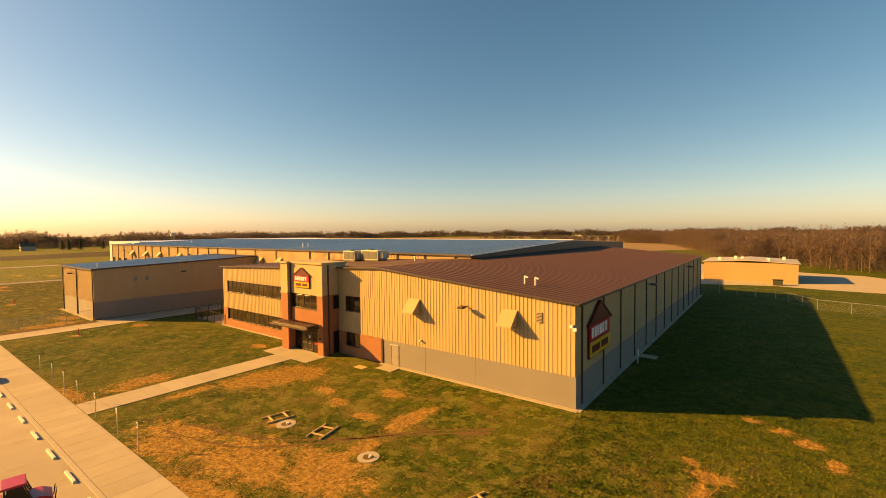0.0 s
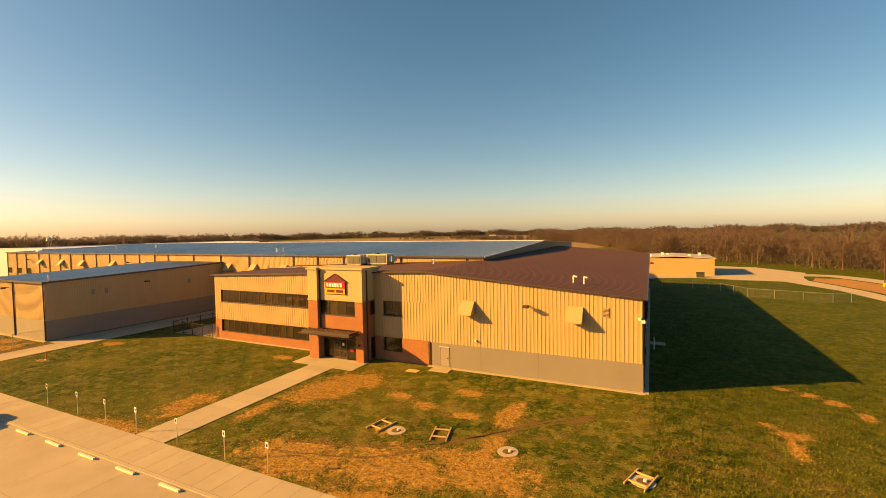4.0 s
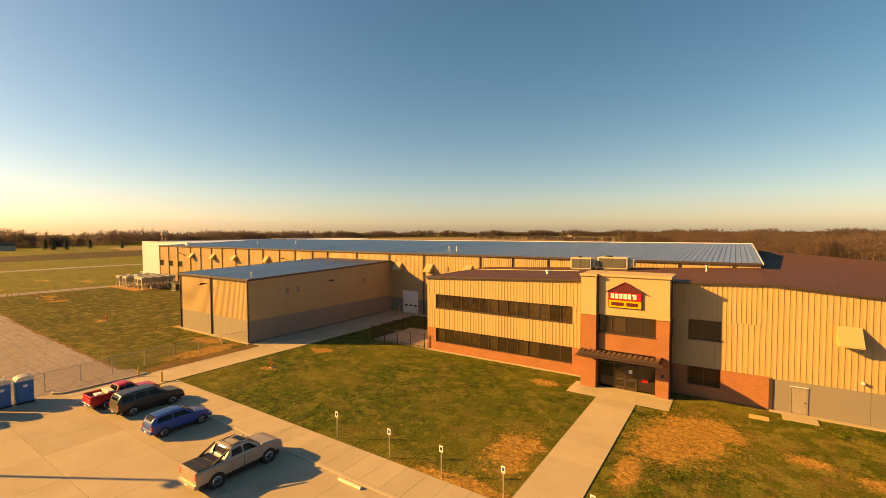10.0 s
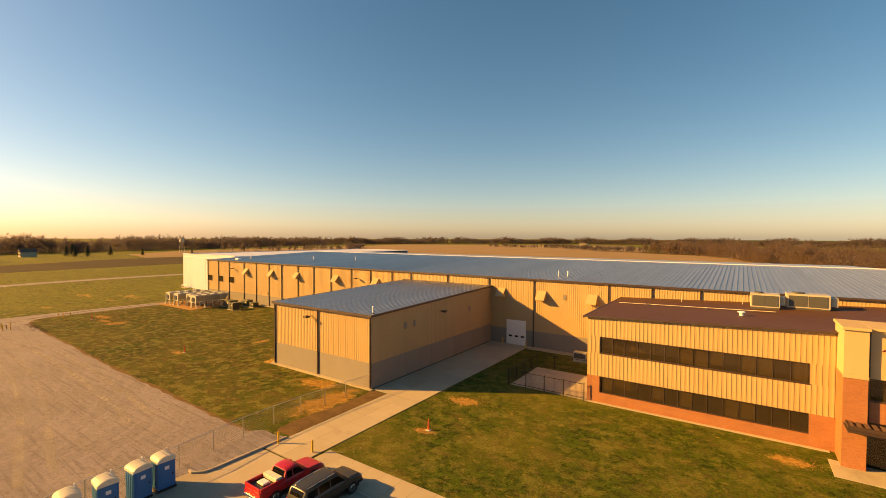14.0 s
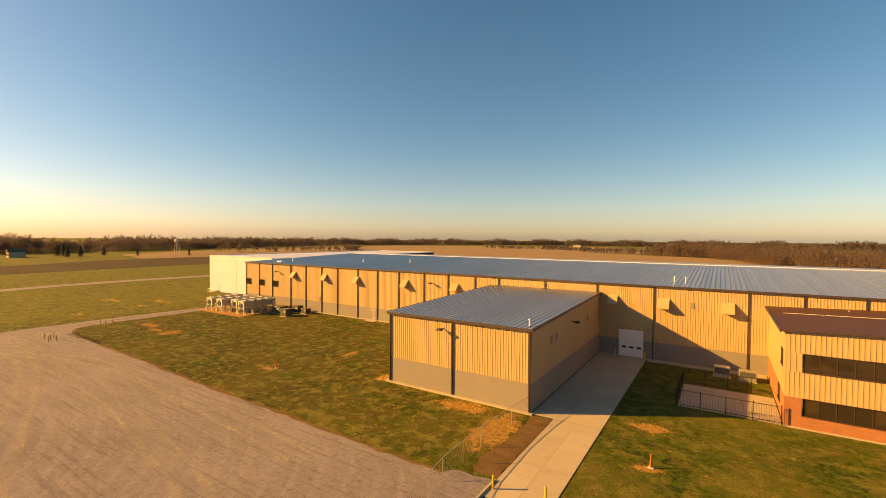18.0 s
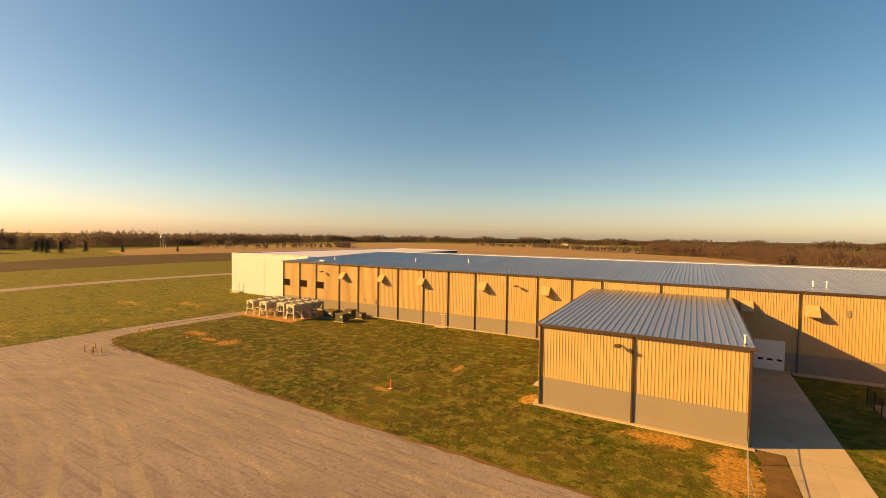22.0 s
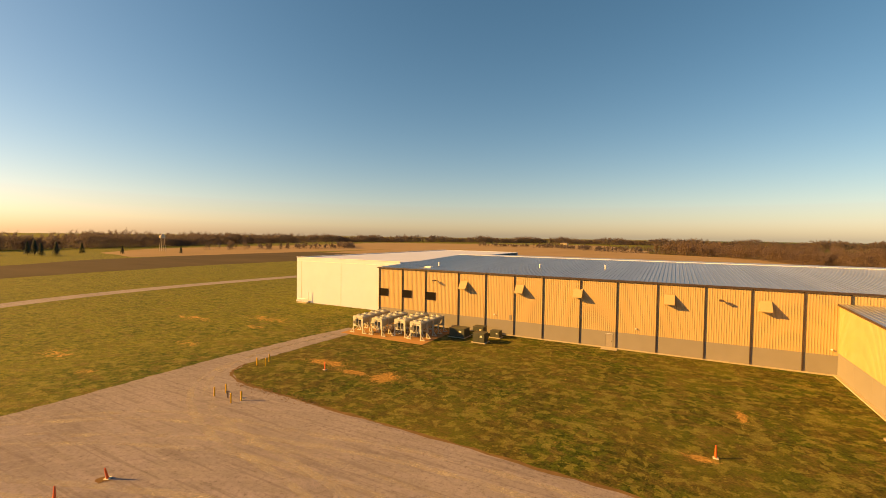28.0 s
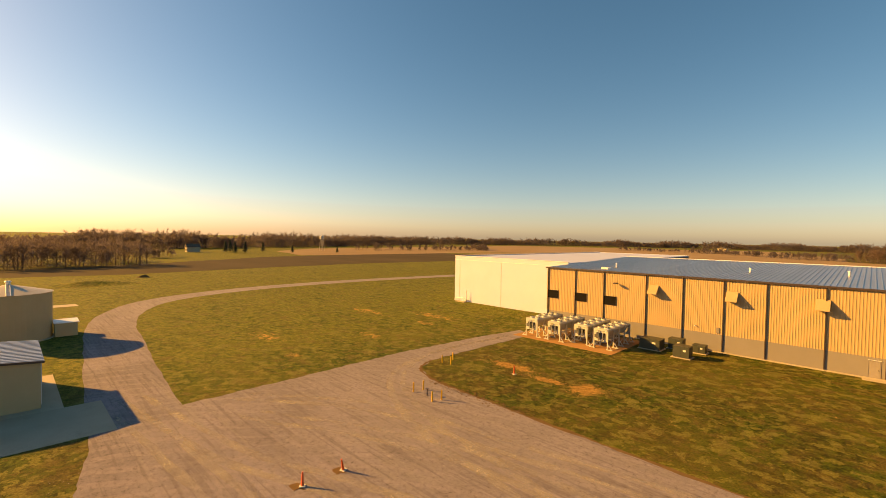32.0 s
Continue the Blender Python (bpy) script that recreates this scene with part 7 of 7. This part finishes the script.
def woods(name, spots, label, twigs, size, seed, limbs=9, slim=0.11, brush=0, material="twigs"):
    """Bare winter trees: tapered trunk, limbs and a loose crown of twig slivers; spots: x, y, height."""
    rng = np.random.default_rng(seed)
    sticks, slivers = [], []
    for x, y, h in spots:
        foot, wide = np.array((x, y, -0.2)), h * rng.uniform(0.2, 0.32)
        tip = foot + (rng.normal(0, 0.3), rng.normal(0, 0.3), h * 0.82)
        sticks.append((*foot, *tip, h * 0.013, h * 0.003))
        f, a = rng.uniform(0.25, 0.85, limbs), rng.uniform(0, 6.283, limbs)
        p = foot + (tip - foot) * f[:, None]
        q = p + np.stack((np.cos(a) * wide * rng.uniform(0.5, 1, limbs), np.sin(a) * wide * rng.uniform(0.5, 1, limbs), h * rng.uniform(0.12, 0.3, limbs)), 1)
        for i in range(limbs):
            sticks.append((*p[i], *q[i], h * 0.005, h * 0.0012))
        k = rng.integers(0, limbs, twigs)
        c = p[k] + (q - p)[k] * rng.uniform(0.3, 1.1, (twigs, 1)) + rng.normal(0, h * 0.035, (twigs, 3))
        slivers.append(c)
        if brush:
            slivers.append(np.stack((x + rng.normal(0, wide, brush), y + rng.normal(0, wide, brush), rng.uniform(0, h * 0.6, brush)), 1))
    c = np.concatenate(slivers)
    n = len(c)
    d = rng.normal(0, 1, (n, 3)) + (0, 0, 0.8)
    d *= size * rng.uniform(0.5, 1.3, (n, 1)) / (np.linalg.norm(d, axis=1, keepdims=True) + 1e-9)
    s = np.cross(d, rng.normal(0, 1, (n, 3)))
    s *= size * slim / (np.linalg.norm(s, axis=1, keepdims=True) + 1e-9)
    leaf = np.stack((c - s, c + s, c + d), 1).reshape(-1, 3)
    S = np.array(sticks)
    A, B = S[:, 0:3], S[:, 3:6]
    u = np.cross(B - A, (0.31, 0.77, 0.2))
    u /= np.linalg.norm(u, axis=1, keepdims=True) + 1e-9
    w = np.cross(B - A, u)
    w /= np.linalg.norm(w, axis=1, keepdims=True) + 1e-9
    rows = []
    for e, r in ((A, S[:, 6:7]), (B, S[:, 7:8])):
        for j in range(3):
            rows.append(e + r * (math.cos(2.094 * j) * u + math.sin(2.094 * j) * w))
    wood = np.stack(rows, 1).reshape(-1, 3)
    base = np.arange(len(S)) * 6
    F = [(b + j, b + (j + 1) % 3, b + 3 + (j + 1) % 3, b + 3 + j) for b in base.tolist() for j in range(3)]
    o = len(wood)
    F += [(o + 3 * i, o + 3 * i + 1, o + 3 * i + 2) for i in range(n)]
    me = bpy.data.meshes.new(name)
    me.from_pydata(np.concatenate((wood, leaf)).tolist(), [], F)
    me.materials.append(M[material])
    return tagged(new(name, me), label, "woods", "", "stuff")


def along(line, depth, count, lo, hi, seed):
    """Trees strewn behind a line of points."""
    rnd = random.Random(seed)
    segs = [(a, b, math.hypot(b[0] - a[0], b[1] - a[1])) for a, b in zip(line, line[1:])]
    total, out = sum(s[2] for s in segs), []
    for _ in range(count):
        d = rnd.uniform(0, total)
        for a, b, l in segs:
            if d <= l:
                break
            d -= l
        f = d / l
        nx, ny = -(b[1] - a[1]) / l, (b[0] - a[0]) / l
        k = depth * rnd.random() ** 1.6
        out.append((a[0] + (b[0] - a[0]) * f + nx * k + rnd.uniform(-2, 2), a[1] + (b[1] - a[1]) * f + ny * k + rnd.uniform(-2, 2), rnd.uniform(lo, hi) * (0.8 + 0.2 * math.sin(d * 0.05))))
    return out


woods("near_woods", along([(-130, 535), (-62, 470), (-22, 350), (2, 246), (29, 213), (43, 199), (55, 186), (68, 169), (84, 155), (130, 124), (240, 66)], 75, 1000, 12.5, 17, 4), "dense bare brown winter woods behind the yard", 480, 0.95, 21, 10, 0.08, 260)
woods("far_woods", along([(-640, -520), (-620, -100), (-610, 90), (-650, 260), (-720, 430), (-800, 700), (-700, 1000), (-420, 1180), (-120, 1150), (200, 1050), (600, 900)], 90, 4200, 16.5, 21, 5), "long dark line of bare winter woods on the horizon", 120, 1.9, 22, 4, 0.12, 80, "far_twigs")
woods("hedgerow", along([(-130, 545), (-190, 600), (-260, 700), (-420, 720)], 30, 190, 6, 10, 6), "low brown hedgerow along the stubble field", 120, 1.4, 23, 6, 0.09, 40, "far_twigs")
woods("hedgerow", along([(-436, 48), (-445, 62)], 14, 14, 6, 10, 7), "brown clump of bare brush beside the tilled field", 140, 1.3, 24, 6, 0.09, 40, "far_twigs")
woods("dark_woods", along([(-352, -420), (-356, -120), (-363, -30), (-369, 4), (-368, 34)], 60, 620, 11, 16, 17), "dense dark bare woods behind the tilled field", 300, 1.2, 26, 8, 0.08, 160, "far_twigs")
woods("hedgerow", along([(-520, 250), (-500, 330), (-470, 420), (-560, 520)], 20, 120, 6, 11, 8), "row of bare trees along the tilled field", 120, 1.5, 25, 6, 0.09, 40, "far_twigs")


def needle_tree(x, y, h, seed):
    t = thing("conifer", "dark green spruce by a far farmhouse", "tree", (x, y, 0), "conifers")
    rnd = random.Random(seed)
    part("trunk", tube(bm_new(), (x, y, 0), (x, y, h * 0.9), h * 0.02, 0.02, 6), "bark", t)
    bm = bm_new()
    for k in range(1100):
        f = rnd.random() ** 0.8
        z, r = h * (0.08 + 0.9 * f), h * 0.24 * (1 - f) * rnd.uniform(0.5, 1.1)
        a = rnd.uniform(0, 6.283)
        c = Vector((x + r * math.cos(a), y + r * math.sin(a), z))
        d = Vector((math.cos(a), math.sin(a), -0.5)) * h * 0.075
        s = Vector((-math.sin(a), math.cos(a), 0.1)) * h * 0.025
        bm.faces.new([bm.verts.new(v) for v in (c - s, c + s, c + d)])
    part("crown", bm, "needles", t)


M["needles"] = surface("spruce_needles", (0.0328, 0.0426, 0.0205), (0.0697, 0.0779, 0.0369), 0.5, 3.0, 0.9)
for i, (x, y, h) in enumerate(((-516, 119, 10), (-519, 124, 11), (-494, 119, 9.5), (-496, 128, 10), (-510, 149, 9), (-490, 167, 7), (-472, 202, 6))):
    needle_tree(x, y, h, i)
for x, y, w, d in ((-528, 97, 7, 10), (-330, 980, 16, 12)):
    hs = thing("farmhouse", "small pale farmhouse far off among trees", "house", (x, y, 0), "far houses", "structure")
    part("wall", boxed(x - w / 2, x + w / 2, y - d / 2, y + d / 2, 0, 4.2), "concrete", hs)
    part("roof", prism(bm_new(), [(x - w / 2 - 0.4, 4.1), (x + w / 2 + 0.4, 4.1), (x, 7.0)], y - d / 2 - 0.4, y + d / 2 + 0.4, "y"), "old_shingle", hs)
    for k in range(3):
        part("window", boxed(x - w / 2 + 1 + k * 2.4, x - w / 2 + 2 + k * 2.4, y - d / 2 - 0.05, y - d / 2 - 0.002, 1.2, 2.8), "dark_glass", hs)

# ---- far water tower, rubble by the bollards ----
wt = thing("water_tower", "pale water tower on slim legs far beyond the field", "water tower", (-531, 220, 0))
part("bowl", tube(bm_new(), (-531, 220, 12), (-531, 220, 14.5), 2.4, 2.2, 20), "hvac", wt)
part("cap", tube(bm_new(), (-531, 220, 14.5), (-531, 220, 16), 2.3, 0.3, 20), "hvac", wt)
for k in range(4):
    a = math.pi / 4 + k * math.pi / 2
    part("leg", tube(bm_new(), (-531 + 2.6 * math.cos(a), 220 + 2.6 * math.sin(a), 0), (-531 + 1.6 * math.cos(a), 220 + 1.6 * math.sin(a), 12), 0.2, 0.16, 6), "hvac", wt)
rnd = random.Random(44)
heap = bm_new()
for _ in range(420):
    f = rnd.random()
    x, y, r = -153.5 + 12.5 * f + rnd.gauss(0, 0.5), 18.4 + rnd.gauss(0, 0.45), rnd.uniform(0.03, 0.13)
    vs = [heap.verts.new((x + r * rnd.uniform(0.6, 1.3) * math.cos(a), y + r * rnd.uniform(0.6, 1.3) * math.sin(a), 0.0)) for a in (0, 1.3, 2.5, 3.8, 5.1)]
    top = heap.verts.new((x + rnd.uniform(-0.03, 0.03), y, r * rnd.uniform(0.5, 1.1)))
    for i in range(5):
        heap.faces.new((vs[i], vs[(i + 1) % 5], top))
solid("rubble", heap, "dirt", "loose clods of soil strewn along the gravel edge", "rubble", "stuff")

# ---- loose blades, straw and stones ----
def island_material(name, a, b):
    m, t, p = nodes_of(name)
    geo = t.nodes.new("ShaderNodeNewGeometry")
    mx = t.nodes.new("ShaderNodeMix")
    mx.data_type = "RGBA"
    t.links.new(geo.outputs["Random Per Island"], mx.inputs[0])
    mx.inputs[6].default_value, mx.inputs[7].default_value = rgb(a), rgb(b)
    t.links.new(mx.outputs[2], p.inputs["Base Color"])
    p.inputs["Roughness"].default_value, p.inputs["Specular IOR Level"].default_value = 0.95, 0.05
    return m


M["straw"] = island_material("loose_straw", (0.19, 0.107, 0.03), (0.53, 0.325, 0.105))
M["stones"] = island_material("loose_stones", (0.1312, 0.1066, 0.082), (0.3772, 0.328, 0.2624))
BARE = [(-28.4, -24.7, 17.5, 41), (-31, -22.2, 36.4, 45), (-50.8, 6.4, 40.9, 60), (-71.6, -63.9, 15, 60), (-90.4, -71.1, 29.9, 60), (-59.8, -50, 40.9, 59), (-162, -144, 44.8, 58), (-166, -50, 58.4, 62), (-200, -163, 67.0, 90), (-166.5, -159, -20, 51), (-15, -12.4, 39.5, 41), (-119.3, -116.4, 57, 59), (-92.3, -89.8, 29, 59), (-17.2, -15.5, 38.4, 39.6)]
EX, EY = [p[0] for p in GRAVEL_EDGE][::-1], [p[1] for p in GRAVEL_EDGE][::-1]


def on_lawn(x, y):
    """Which of the points lie on grass."""
    ok = np.where(x > -69, y > 18.15, y > np.interp(x, EX, EY) + 0.15)
    ok |= (x < -166) & (y > 2.0)
    for x0, x1, y0, y1 in BARE:
        ok &= ~((x > x0) & (x < x1) & (y > y0) & (y < y1))
    return ok


def strewn(name, x, y, material, label, category, length, width, tilt, seed):
    rng = np.random.default_rng(seed)
    n = len(x)
    a, e = rng.uniform(0, 6.283, n), rng.uniform(tilt[0], tilt[1], n)
    l, w = rng.uniform(*length, n), rng.uniform(*width, n)
    c = np.stack((x, y, np.full(n, 0.004)), 1)
    d = np.stack((np.cos(a) * np.cos(e) * l, np.sin(a) * np.cos(e) * l, np.sin(e) * l), 1)
    s = np.stack((-np.sin(a) * w, np.cos(a) * w, np.zeros(n)), 1)
    me = bpy.data.meshes.new(name)
    me.vertices.add(3 * n)
    me.vertices.foreach_set("co", np.stack((c - s, c + s, c + d), 1).ravel())
    me.loops.add(3 * n)
    me.loops.foreach_set("vertex_index", np.arange(3 * n))
    me.polygons.add(n)
    me.polygons.foreach_set("loop_start", np.arange(n) * 3)
    me.update(calc_edges=True)
    me.materials.append(M[material])
    return tagged(new(name, me), label, category, "", "stuff")


rng = np.random.default_rng(77)
gx, gy = rng.uniform(-160, 6, 120000), rng.uniform(16, 59, 120000)
k = on_lawn(gx, gy)
strewn("grass", gx[k], gy[k], "lawn", "short uneven winter grass blades on the lawn", "grass", (0.06, 0.16), (0.015, 0.04), (0.25, 1.0), 78)
gx, gy = 6.4 + np.abs(rng.normal(0, 16, 55000)), 17 + np.abs(rng.normal(0, 38, 55000))
k = gx < 44
strewn("grass", gx[k], gy[k], "lawn", "short green grass blades east of the building", "grass", (0.08, 0.22), (0.02, 0.05), (0.4, 1.2), 82)
sx, sy = [], []
for cx, cy, rx, ry in SPOTS:
    n = int(600 * (rx * ry) ** 0.8)
    sx.append(rng.normal(cx, rx * 0.62, n))
    sy.append(rng.normal(cy, ry * 0.62, n))
sx, sy = np.concatenate(sx), np.concatenate(sy)
k = on_lawn(sx, sy)
strewn("straw", sx[k], sy[k], "straw", "golden straw strewn over bare patches of lawn", "straw", (0.09, 0.24), (0.007, 0.018), (0.02, 0.3), 80)
gx, gy = rng.uniform(-157, -76, 9000), rng.uniform(-14, 15, 9000)
strewn("loose_stones", gx, gy, "stones", "loose pale stones on the gravel yard", "gravel", (0.03, 0.09), (0.02, 0.045), (0.1, 0.5), 81)

# ---- paving pieces ----
part("joint_bed", boxed(-70.2, 0.2, -22.0, 15.05, 0.0, 0.0085), "joint", lot)
slab_field(lot, "slab", "lot", -70.2, 0.2, -22.0, 15.05, 15, 8, 0.007, 0.012)
slab_field(walk_strip, "slab", "concrete", -64.3, 3.7, 15.37, 18.03, 44, 1, 0.051, 0.056)
slab_field(entry_walk, "slab", "concrete", -28.2, -24.9, 18.07, 36.48, 1, 12, 0.041, 0.046)
slab_field(apron, "slab", "concrete", -30.9, -22.4, 36.52, 38.7, 3, 1, 0.0365, 0.0415)
slab_field(drive, "slab", "concrete", -69.1, -64.62, 15.25, 30.38, 2, 8, 0.041, 0.046)
slab_field(drive_back, "slab", "concrete", -71.4, -64.62, 30.42, 58.98, 2, 9, 0.037, 0.042)
